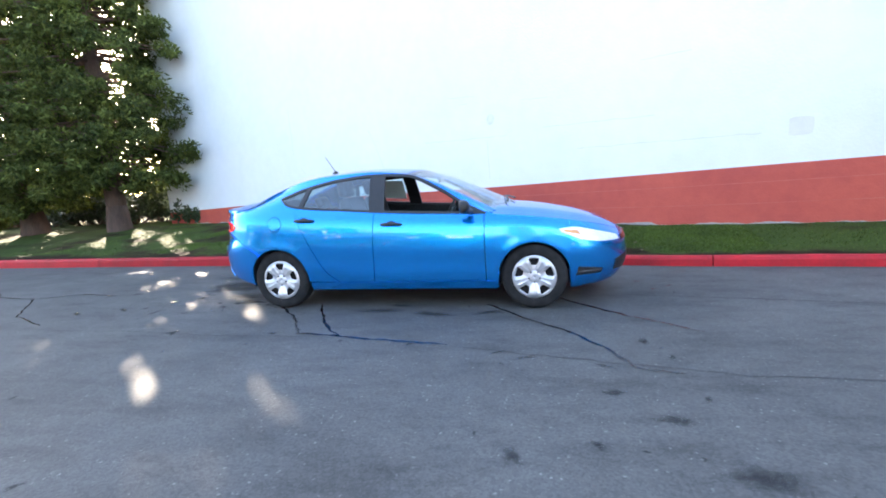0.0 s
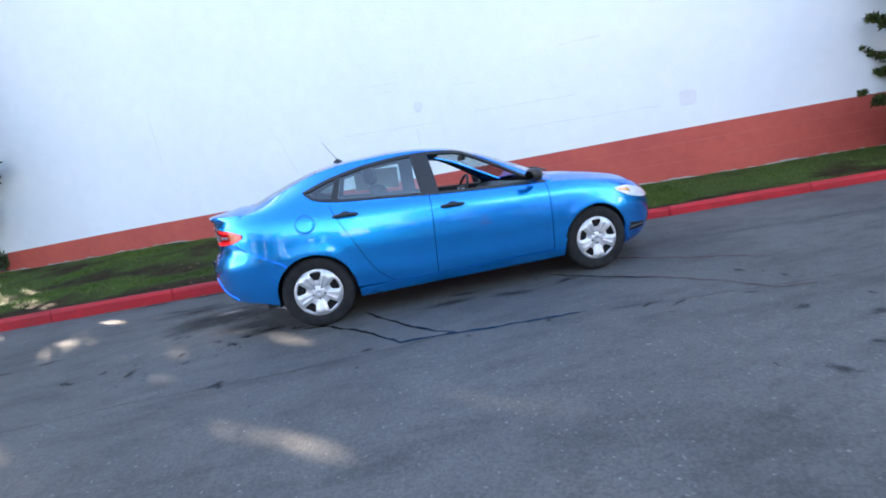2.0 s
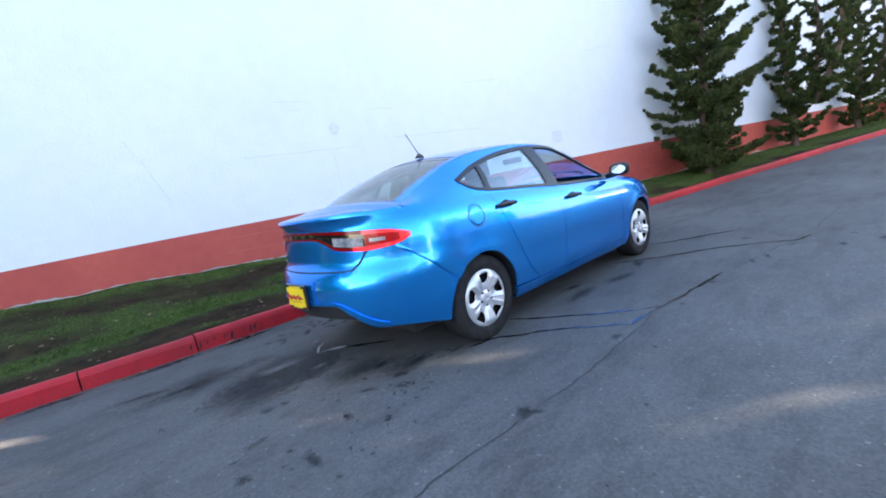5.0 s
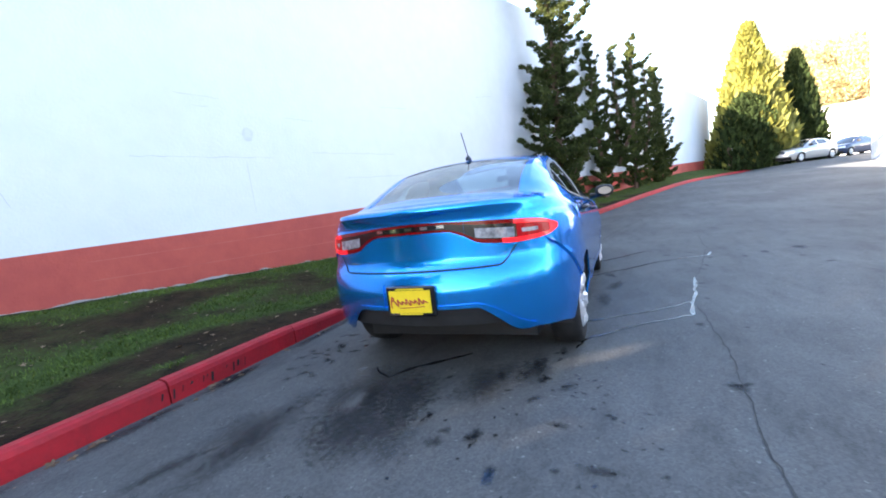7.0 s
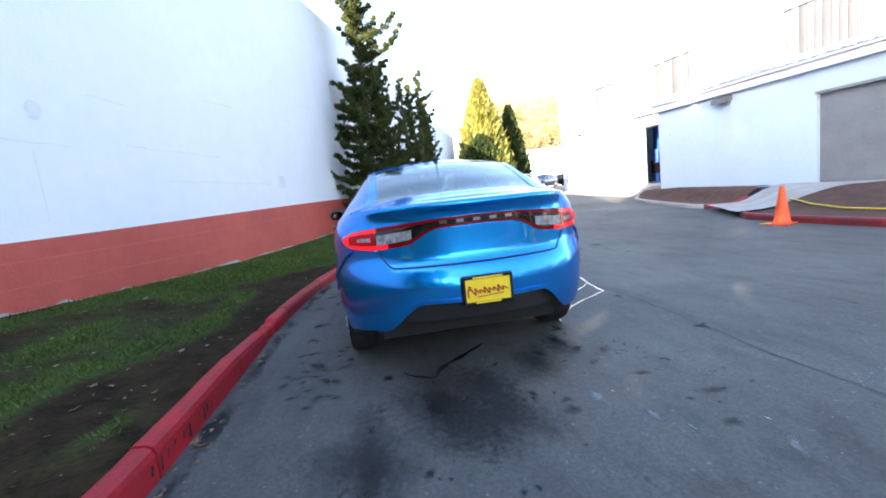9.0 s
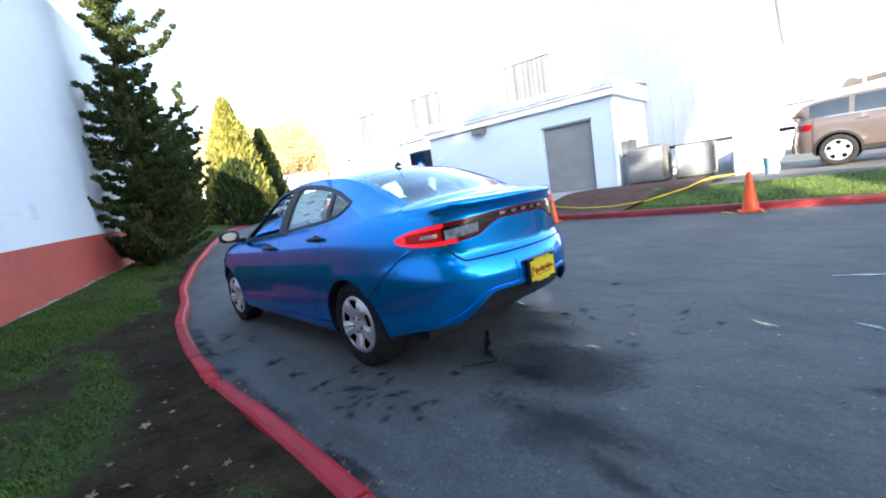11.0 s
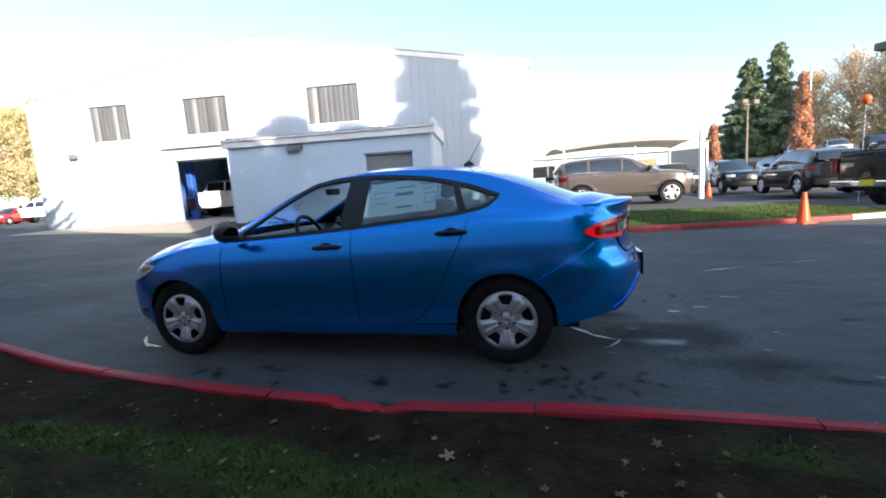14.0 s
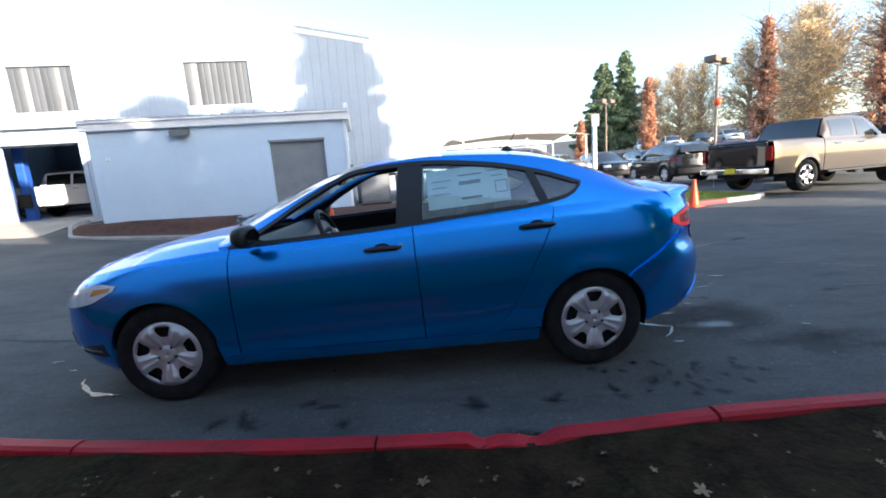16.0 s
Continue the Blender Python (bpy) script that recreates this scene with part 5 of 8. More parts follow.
        end_panel(S, "fog_trim", sg * 0.80, sg * 1.04, lambda d: 0.345, lambda d: 0.357, True, M["chrome"], car, nd=8, nz=1, off=0.010)
    rb_top = lambda d: lerp(0.765, 0.80, smooth01((abs(d) - 0.6) / 0.4)) if abs(d) < 1.05 else bump_top(S.end(d, 0.7, False)[0])
    rows = []
    for i in range(73):
        u = lerp(-1, 1, i / 72); a = abs(u)
        lo = lerp(0.52, 0.33, smooth01((a - 0.34) / 0.36)) if a < 0.8 else 0.33
        lo = min(lo, 0.53)
        if a > 0.8:
            lo = lerp(0.33, S.bottom(-1.90), (a - 0.8) / 0.2)
        hi = lerp(lerp(0.735, tl_lo(0.66) - 0.006, smooth01((a - 0.50) / 0.12)), bump_top(-1.90), smooth01((a - 0.75) / 0.25))
        rows.append([S.end(u * darc(S, z, -1.90), z, False, 0.0005) for z in [lerp(lo, hi, j / 14) for j in range(15)]])
    sheet("rear_bumper", rows, P, car, "", 0.012, Vector((1, 0, 0)))
    end_panel(S, "diffuser", -0.80, 0.80, lambda d: 0.395 - 0.03 * (d / 0.8) ** 2, lambda d: 0.545, False, M["dark"], car, "black plastic lower bumper", nd=30, nz=4, off=-0.05)
    end_panel(S, "diffuser_lip", -0.72, 0.72, lambda d: lerp(0.512, 0.335, smooth01((abs(d) - 0.37) / 0.38)), lambda d: lerp(0.535, 0.36, smooth01((abs(d) - 0.37) / 0.38)), False, P, car, nd=40, nz=2, off=0.008)
    rows = []
    for i in range(49):
        u = lerp(-1, 1, i / 48)
        rows.append([S.end(u * darc(S, z, -1.975), z, False, -0.004) for z in [lerp(lerp(0.70, 0.80, smooth01((abs(u) - 0.7) / 0.3)), 1.06, j / 10) for j in range(11)]])
    sheet("tail_panel", rows, P, car, "", 0.008, Vector((1, 0, 0)))
    end_panel(S, "trunk_face", -0.635, 0.635, lambda d: 0.735 + 0.13 * smooth01((abs(d) - 0.52) / 0.15), lambda d: tl_lo(d) - 0.004, False, P, car, nd=36, nz=10, off=0.006)
    # shut line of the trunk lid: a shallow U below the lamps
    gap = lambda y: 0.735 + 0.13 * smooth01((abs(y) - 0.52) / 0.15)
    end_panel(S, "trunk_gap", -0.66, 0.66, lambda d: gap(d) - 0.003 - 0.004 * (0.53 < abs(d) < 0.66), lambda d: gap(d) + 0.003 + 0.004 * (0.53 < abs(d) < 0.66), False, M["dark"], car, nd=60, nz=1, off=0.0095, thick=0.004)
    bar = end_panel(S, "lamp_bar", -0.438 * LD, 0.438 * LD, lambda d: tl_lo(d), lambda d: tl_hi(d), False, M["gloss_black"], car, "black tail panel with red border", nd=24, nz=4, off=0.004)
    for f0, f1 in ((0.0, 0.2), (0.78, 1.0)):
        lo = lambda d: tl_lo(d); hi = lambda d: tl_hi(d)
        o = end_panel(S, "lens_ring", -0.438 * LD, 0.438 * LD, lambda d: lerp(lo(d), hi(d), f0), lambda d: lerp(lo(d), hi(d), f1), False, M["tail_red"], car, nd=24, nz=1, off=0.009)
        o.parent = bar
    for k in range(5):
        d = 0.20 - 0.10 * k
        o = end_panel(S, "badge_block", d - 0.022, d + 0.022, 0.974, 0.992, False, M["chrome"], car, "small chrome badge shape", nd=3, nz=1, off=0.012, thick=0.008)
        o.parent = bar
    end_panel(S, "name_badge", 0.40, 0.50, 0.786, 0.794, False, M["chrome"], car, "small chrome script shape", nd=5, nz=1, off=0.012, thick=0.004)
    end_panel(S, "spoiler_face", -0.98, 0.98, lambda d: tl_hi(d) + 0.004, lambda d: S.sh(S.end(d, 1.03, False)[0]) + 0.0, False, P, car, nd=40, nz=4)
    # plate in its recess
    for nm, q in (("recess_edge", ((-0.205, 0.19, 0.668, 0.680), (-0.215, -0.198, 0.53, 0.676), (0.184, 0.20, 0.53, 0.676))),):
        for y0, y1, z0, z1 in q:
            end_panel(S, nm, y0, y1, z0, z1, False, P, car, nd=8, nz=8, off=0.007, thick=0.01)
    pl = box("plate_frame", -2.378, -2.352, -0.163, 0.149, 0.484, 0.664, M["gloss_black"], car, "black frame of the dealer plate", bevel=0.008)
    fc = box("dealer_plate", -2.3835, -2.379, -0.140, 0.126, 0.508, 0.640, M["plate_yellow"], car, "yellow dealer plate with red script shape")
    fc.parent = pl
    # red handwriting-like stroke across the plate
    pts = [(-2.3848, 0.112 + 0.004 * math.sin(q * 0.9), lerp(0.538, 0.606, q / 5)) for q in range(6)]
    pts += [(-2.3848, 0.112 - 0.016 * math.sin(q * 0.7), 0.606 - 0.006 * q) for q in range(1, 6)]
    part("script_stroke", tube_bm(pts, 0.0042, 5), M["plate_red"], pl)
    pts = [(-2.3848, lerp(0.092, -0.118, q / 60) + 0.009 * math.sin(q * 0.8 + 1.5), 0.569 + 0.008 * q / 60 + (0.014 + 0.008 * math.sin(q * 0.31)) * math.cos(q * 0.8)) for q in range(61)]
    part("script_stroke", tube_bm(pts, 0.0042, 5), M["plate_red"], pl)
    part("script_stroke", tube_bm([(-2.3848, 0.06, 0.537), (-2.3848, -0.02, 0.541), (-2.3848, -0.10, 0.546)], 0.0025, 5), M["plate_red"], pl)
    st = box("frame_text_bar", -2.3805, -2.3782, -0.08, 0.07, 0.496, 0.505, M["plate_yellow"]); st.parent = pl
    st = box("frame_text_bar", -2.3805, -2.3782, -0.10, 0.08, 0.643, 0.652, M["plate_yellow"]); st.parent = pl
    # hood, deck, roof, windscreen, rear window
    hood = deck_rows(S, 2.285, 0.93, 30, 24, curve1((0.9, 1.3, 1.8, 2.15, 2.285), (0.085, 0.095, 0.085, 0.045, 0.0)), 0.0, 0.0, lambda x, w: 0.010 * math.exp(-((abs(w) - 0.72) / 0.14) ** 2))
    sheet("hood", hood, P, car, "", 0.014, Vector((0, 0, -1)))
    cowl = [[(lerp(1.16, 1.0, abs(w) ** 2) - 0.0 * k, 0.74 * w, S.sh(0.98) + 0.055 * (1 - w * w) - 0.012 + 0.004 * k) for w in np.linspace(-1, 1, 17)] for k in range(2)]
    for r in cowl[1:]:
        for i, p in enumerate(r):
            r[i] = (p[0] - 0.14, p[1], p[2] + 0.01)
    sheet("cowl", cowl, M["plastic_black"], car, "", 0.02, Vector((0, 0, -1)))
    for w0, w1 in ((-0.55, 0.05), (0.0, 0.6)):
        p0, p1 = S.top(0.93, w0), S.top(0.86, w1)
        part("wiper", tube_bm([(p0[0] + 0.03, p0[1], p0[2] + 0.02), ((p0[0] + p1[0]) / 2 + 0.02, (p0[1] + p1[1]) / 2, (p0[2] + p1[2]) / 2 + 0.035), (p1[0], p1[1], p1[2] + 0.02)], [0.012, 0.009, 0.006], 6), M["plastic_black"], car)
    ws = top_panel(S, "windscreen", 0.97, 0.10, M["glass_car"], car, w=0.95, thick=0.005, lift=-0.002); ws.visible_shadow = False
    top_panel(S, "windscreen_header", 0.11, 0.02, M["gloss_black"], car, w=0.99, nx=3, thick=0.01)
    top_panel(S, "roof", 0.05, -1.10, P, car, w=1.0, nx=30, thick=0.015, lift=0.003)
    for sg in (1, -1):
        rows = [[(lambda p: (p[0], p[1], p[2] + 0.002))(S.top(lerp(0.99, 0.0, i / 16), sg * lerp(0.94, 1.0, j / 3))) for j in range(4)] for i in range(17)]
        sheet("a_pillar", rows, P, car, "", 0.02, Vector((0, 0, -1)))
        rows = [[(lambda p: (p[0], p[1], p[2] + lerp(0.002, -0.035, smooth01((-1.78 - p[0]) / 0.14))))(S.top(lerp(-1.05, -1.90, i / 16), sg * lerp(lerp(0.94, 0.88, i / 16), 1.0, j / 3))) for j in range(4)] for i in range(17)]
        sheet("rear_pillar", rows, P, car, "", 0.02, Vector((0, 0, -1)))
    top_panel(S, "rear_header", -1.09, -1.16, M["gloss_black"], car, w=0.93, nx=3, thick=0.01)
    rg2 = top_panel(S, "rear_window", -1.14, -1.79, M["glass_dark"], car, w=0.93, thick=0.005, lift=-0.002)
    lip = curve1((-2.28, -2.2, -2.05, -1.9, -1.75), (0.0, 0.004, 0.006, 0.002, 0.0))
    deck = deck_rows(S, -1.60, -2.245, 22, 24, curve1((-2.3, -2.24, -2.1, -2.0, -1.74, -1.6), (0.0, 0.004, 0.034, 0.050, 0.088, 0.09)), -0.31, 0.0, lambda x, w: lip(x) * (1 - abs(w) ** 6))
    sheet("trunk_lid", deck, P, car, "", 0.014, Vector((0, 0, -1)))
    # lip spoiler swept along the lid's rear edge, undercut above the lamps
    rows = []
    for i in range(49):
        d = lerp(-0.86, 0.86, i / 48)
        k = 1 - smooth01((abs(d) - 0.50) / 0.34)
        up = lambda off, z: (lambda q: (q[0], q[1], z))(S.end(d, 1.08, False, off))
        rows.append([S.end(d, tl_hi(d) + 0.003, False, 0.002), S.end(d, 1.052, False, 0.003 + 0.002 * k), S.end(d, 1.064, False, 0.005 + 0.024 * k), up(0.006 + 0.034 * k, 1.076), up(0.004 + 0.034 * k, 1.086 + 0.008 * k), up(0.002 + 0.024 * k, 1.089 + 0.013 * k),
                     up(-0.02, 1.088 + 0.022 * k), up(-0.07, 1.086 + 0.030 * k), up(-0.13, 1.080 + 0.030 * k), up(-0.18, 1.070 + 0.020 * k)])
    sheet("spoiler", rows, P, car, "", 0.008, Vector((1, 0, 0)))
    # aerial
    ab = lathe_bm([(0.030, 0), (0.026, 0.018), (0.012, 0.034), (0.006, 0.040)], 14)
    bmesh.ops.transform(ab, verts=ab.verts, matrix=pose(-1.0, 0, 1.443) @ Matrix.Diagonal((1.6, 0.8, 1, 1)))
    aer = part("aerial", ab, M["plastic_black"], car, "short black roof aerial", smooth=True)
    part("mast", tube_bm([(-1.0, 0, 1.47), (-1.12, 0, 1.66)], [0.004, 0.003], 6), M["plastic_black"], car).parent = aer
    # wheels
    for x in (1.35, -1.35):
        for sg in (1, -1):
            wheel_part(car, x, sg * 0.765, 0.318, 0.205, M["rim"], steer=0, seg=48)
    # underside and cabin
    box("underbody", -1.85, 1.8, -0.62, 0.62, 0.20, 0.34, M["dark"], car)
    box("cabin_floor", -1.6, 1.0, -0.80, 0.80, 0.34, 0.40, M["seat"], car)
    box("firewall", 0.95, 1.05, -0.80, 0.80, 0.30, 0.93, M["dark"], car)
    box("parcel_shelf", -1.85, -1.30, -0.62, 0.62, 0.98, 1.02, M["seat"], car)
    box("rear_bulkhead", -1.62, -1.52, -0.78, 0.78, 0.34, 0.98, M["dark"], car)
    dash = [[(lerp(0.98, 0.52, i / 6), w * 0.70, 0.90 + 0.075 * math.sin(math.pi * min(1, i / 6 * 1.15)) - (0.10 if i == 6 else 0)) for w in np.linspace(-1, 1, 9)] for i in range(7)]
    sheet("dashboard", dash, M["plastic_black"], car, "", 0.25, Vector((0, 0, -1)))
    box("console", -0.2, 0.6, -0.12, 0.12, 0.40, 0.68, M["plastic_black"], car, bevel=0.03, seg=2)
    for sg in (1, -1):
        side_panel(S, "door_lining", 0.85, -1.0, lambda x: 0.40, lambda x: S.sh(x) + 0.005, sg, M["seat"], car, nx=12, nz=6, off=-0.06, thick=0.01)
        # front seats
        st = box("seat", -0.55, -0.02, sg * 0.38 - 0.25, sg * 0.38 + 0.25, 0.42, 0.62, M["seat"], car, bevel=0.06, seg=3)
        bm = box_bm(-0.07, 0.07, -0.24, 0.24, 0, 0.62, 0.06, 3)
        bmesh.ops.transform(bm, verts=bm.verts, matrix=pose(-0.50, sg * 0.38, 0.56, 0, -16, 0))
        part("seat_back", bm, M["seat"], car)
        bm = box_bm(-0.05, 0.05, -0.13, 0.13, 0, 0.19, 0.045, 3)
        bmesh.ops.transform(bm, verts=bm.verts, matrix=pose(-0.70, sg * 0.38, 1.17, 0, -12, 0))
        part("headrest", bm, M["seat"], car)
        bm = box_bm(-0.05, 0.05, -0.12, 0.12, 0, 0.14, 0.04, 3)
        bmesh.ops.transform(bm, verts=bm.verts, matrix=pose(-1.38, sg * 0.36, 1.03, 0, -16, 0))
        part("headrest", bm, M["seat"], car)
    box("rear_seat", -1.45, -0.95, -0.66, 0.66, 0.42, 0.60, M["seat"], car, bevel=0.05, seg=2)
    bm = box_bm(-0.08, 0.08, -0.66, 0.66, 0, 0.52, 0.05, 2)
    bmesh.ops.transform(bm, verts=bm.verts, matrix=pose(-1.33, 0, 0.55, 0, -18, 0))
    part("rear_seat_back", bm, M["seat"], car)
    # steering wheel
    bm = bmesh.new()
    R, r = 0.185, 0.017
    nn, mm = 28, 8
    vs = [[bm.verts.new(((R + r * math.cos(b)) * math.cos(a), (R + r * math.cos(b)) * math.sin(a), r * math.sin(b))) for b in [2 * math.pi * k / mm for k in range(mm)]] for a in [2 * math.pi * k / nn for k in range(nn)]]
    for i in range(nn):
        for j in range(mm):
            bm.faces.new((vs[i][j], vs[(i + 1) % nn][j], vs[(i + 1) % nn][(j + 1) % mm], vs[i][(j + 1) % mm]))
    bmesh.ops.transform(bm, verts=bm.verts, matrix=pose(0.36, 0.38, 0.93, 0, -66, 0))
    sw = part("steering_wheel", bm, M["plastic_black"], car, smooth=True)
    bm = box_bm(-0.17, 0.17, -0.03, 0.03, -0.015, 0.02, 0.012, 2)
    bmesh.ops.transform(bm, verts=bm.verts, matrix=pose(0.36, 0.38, 0.93, 0, -66, 0) @ pose(0, 0, 0, 0, 0, 90))
    part("spoke", bm, M["steel"], car).parent = sw
    bm = lathe_bm([(0.06, -0.02), (0.065, 0.0), (0.05, 0.03)], 18)
    bmesh.ops.transform(bm, verts=bm.verts, matrix=pose(0.36, 0.38, 0.93, 0, -66, 0))
    part("hub", bm, M["plastic_black"], car).parent = sw
    box("inner_mirror", 0.30, 0.33, -0.12, 0.12, 1.27, 1.33, M["plastic_black"], car, bevel=0.012, seg=2)
    # price sheet inside the left rear window
    gs = S.glass_side
    sk = side_panel(S, "window_sticker", -0.345, -0.87, lambda x: S.sh(x) + 0.075, lambda x: S.sh(x) + 0.315 - 0.03 * smooth01((-0.6 - x) / 0.3), 1, M["paper"], car, "white printed price sheet inside the glass", nx=6, nz=4, fn=gs, off=-0.016, thick=0.001)
    for (a, b, c, d) in ((-0.55, -0.70, 0.26, 0.268), (-0.55, -0.69, 0.205, 0.228), (-0.56, -0.69, 0.115, 0.13), (-0.73, -0.735, 0.10, 0.30), (-0.78, -0.86, 0.13, 0.135), (-0.78, -0.86, 0.20, 0.205), (-0.78, -0.785, 0.13, 0.205), (-0.855, -0.86, 0.13, 0.205), (-0.38, -0.50, 0.24, 0.245), (-0.38, -0.47, 0.20, 0.205), (-0.38, -0.49, 0.16, 0.165), (-0.74, -0.84, 0.27, 0.276), (-0.76, -0.84, 0.235, 0.24)):
        o = side_panel(S, "print_bar", a, b, lambda x, c=c: S.sh(x) + c, lambda x, d=d: S.sh(x) + d, 1, M["print_grey"], car, nx=2, nz=1, fn=gs, off=-0.0145, thick=0.0005)
        o.parent = sk
    return car


blue_sedan()

# ---- plants ----
def tuft_cloud(centres, radii, n_each, size, seed, aspect=2.2, droop=0.0, flat=1.0, outward=0.5):
    """Small leaf blades in clumps: verts and faces. centres (k,3), radii (k,)."""
    rng = np.random.default_rng(seed)
    k = len(centres)
    C = np.repeat(np.asarray(centres, float), n_each, axis=0)
    R = np.repeat(np.asarray(radii, float), n_each)
    d = rng.normal(size=(k * n_each, 3)); d /= np.linalg.norm(d, axis=1, keepdims=True)
    rr = R * rng.random(k * n_each) ** 0.45
    P = C + d * rr[:, None] * np.array([1, 1, flat])
    ax = d * outward + rng.normal(size=d.shape) * 0.6
    ax[:, 2] -= droop
    ax /= np.linalg.norm(ax, axis=1, keepdims=True)
    t = np.cross(ax, rng.normal(size=d.shape)); t /= np.maximum(np.linalg.norm(t, axis=1, keepdims=True), 1e-6)
    s = size * (0.6 + 0.8 * rng.random(k * n_each))[:, None]
    a = ax * s * aspect * 0.5; b = t * s * 0.5
    V = np.stack([P - a, P + b * 0.9 - a * 0.1, P + a, P - b * 0.9 - a * 0.1], axis=1).reshape(-1, 3)
    return V


def quads_mesh(name, V, material, parent=None, label=""):
    n = len(V) // 4
    me = bpy.data.meshes.new(name)
    me.vertices.add(len(V)); me.vertices.foreach_set("co", V.astype(np.float32).ravel())
    me.loops.add(n * 4); me.loops.foreach_set("vertex_index", np.arange(n * 4, dtype=np.int32))
    me.polygons.add(n); me.polygons.foreach_set("loop_start", np.arange(0, n * 4, 4, dtype=np.int32))
    me.update(calc_edges=True)
    me.materials.append(material)
    ob = new(name, me)
    if parent is not None:
        ob.parent = parent
    if label:
        ob["label"] = label
    return ob


def branches_mesh(name, segs, material, parent, n=5):
    """segs: (p0, p1, r0, r1)."""
    verts, faces = [], []
    for p0, p1, r0, r1 in segs:
        p0, p1 = Vector(p0), Vector(p1)
        d = (p1 - p0).normalized()
        a = Vector((0, 0, 1)) if abs(d.z) < 0.9 else Vector((1, 0, 0))
        u = d.cross(a).normalized(); v = d.cross(u)
        b = len(verts)
        for p, r in ((p0, r0), (p1, r1)):
            for k in range(n):
                an = 2 * math.pi * k / n
                verts.append(p + u * math.cos(an) * r + v * math.sin(an) * r)
        for k in range(n):
            faces.append((b + k, b + (k + 1) % n, b + n + (k + 1) % n, b + n + k))
        faces.append(tuple(b + n + k for k in range(n)))
    return mesh_from(name, verts, faces, material, parent, smooth=True)


def trunk_segs(rng, h, r, lean=0.02, n=10, top=0.15):
    segs, p = [], Vector((0, 0, -0.15))
    for i in range(n):
        q = p + Vector((rng.normal() * lean * h / n, rng.normal() * lean * h / n, (h + 0.15) / n))
        f0, f1 = 1 - i / n * (1 - top), 1 - (i + 1) / n * (1 - top)
        if i == 0:
            segs.append((p, q, r * 1.25, r * f1))
        else:
            segs.append((p, q, r * f0, r * f1))
        p = q
    return segs


def juniper(name, x, y, z, h, spread, seed, label, leaf="leaf_dark", n_br=60, tuft=60, size=0.05, low=0.05, upsweep=0.9, sleeve=0.17, leaders=((0, 0, 1.0),), long_arms=False):
    """A ragged conifer: separate branches that reach out and curl up, each in its own sleeve of short sprays, with gaps between."""
    rng = np.random.default_rng(seed)
    t = empty(name, pose(x, y, z))
    tagged(t, label, "tree")
    segs, C, R = [], [], []
    for li, (lx, ly, lf) in enumerate(leaders):
        H = h * lf
        start = 0.0 if li == 0 else 0.22
        stem = lambda f: Vector((lx * smooth01(f / 0.55) + 0.05 * math.sin(f * 7 + li), ly * smooth01(f / 0.55) + 0.05 * math.cos(f * 6 + li), f * H))
        for k in range(10):
            f0, f1 = lerp(start, 0.98, k / 10), lerp(start, 0.98, (k + 1) / 10)
            r0 = 0.06 * h / 4 * (1 - f0) + 0.008
            segs.append((stem(f0) - Vector((0, 0, 0.15 if k == 0 and li == 0 else 0)), stem(f1), r0, 0.06 * h / 4 * (1 - f1) + 0.008))
        nb = int(n_br * (1 if li == 0 else 0.5))
        sp = spread * (1.0 if len(leaders) == 1 else 0.72)
        for i in range(nb):
            f = max(low, start) + (0.98 - max(low, start)) * ((i + 0.5 * rng.random()) / nb) ** 1.25
            a = i * 2.399 + rng.normal() * 0.4
            prof = (1 - f) ** 0.62 * (0.55 + 0.45 * min(1, f / 0.15))
            L = sp * prof * (0.50 + 0.62 * rng.random() ** 1.1) + 0.10
            if f > 0.42:
                L *= lerp(1.0, 0.72, smooth01((f - 0.42) / 0.15))
            if long_arms and i % 5 == 3 and 0.25 < f < 0.86:
                L = sp * (0.62 + 0.36 * rng.random())
            base = stem(f)
            sag, curl = 0.10 * rng.random(), upsweep * (0.30 + 0.55 * f) * (0.7 + 0.6 * rng.random())
            bend = rng.normal() * 0.25
            at = lambda s: base + Vector((math.cos(a + bend * s) * L * s, math.sin(a + bend * s) * L * s, L * (curl * s ** 2.3 - sag * math.sin(math.pi * s))))
            pts = [at(q) for q in (0, 0.35, 0.7, 1.0)]
            for p0, p1, r0, r1 in zip(pts, pts[1:], (0.02, 0.014, 0.009), (0.014, 0.009, 0.003)):
                segs.append((p0, p1, r0 * h / 5, r1 * h / 5))
            m = max(3, int(L / (0.55 * sleeve)))
            for k in range(m):
                q = min(1.03, 0.12 + 0.92 * (k + rng.random() * 0.6) / m)
                C.append(at(q) + Vector((rng.normal() * 0.2, rng.normal() * 0.2, rng.normal() * 0.12)) * sleeve)
                R.append(sleeve * (1.15 - 0.75 * q) * (0.75 + 0.5 * rng.random()))
    branches_mesh("trunk", segs, M["bark"], t, 6)
    V = tuft_cloud(np.array([tuple(c) for c in C]), R, tuft, size, seed, aspect=3.0, droop=-0.45 if upsweep > 0 else 0.2, flat=0.7, outward=0.8)
    quads_mesh("crown", V, M[leaf], t)
    return t


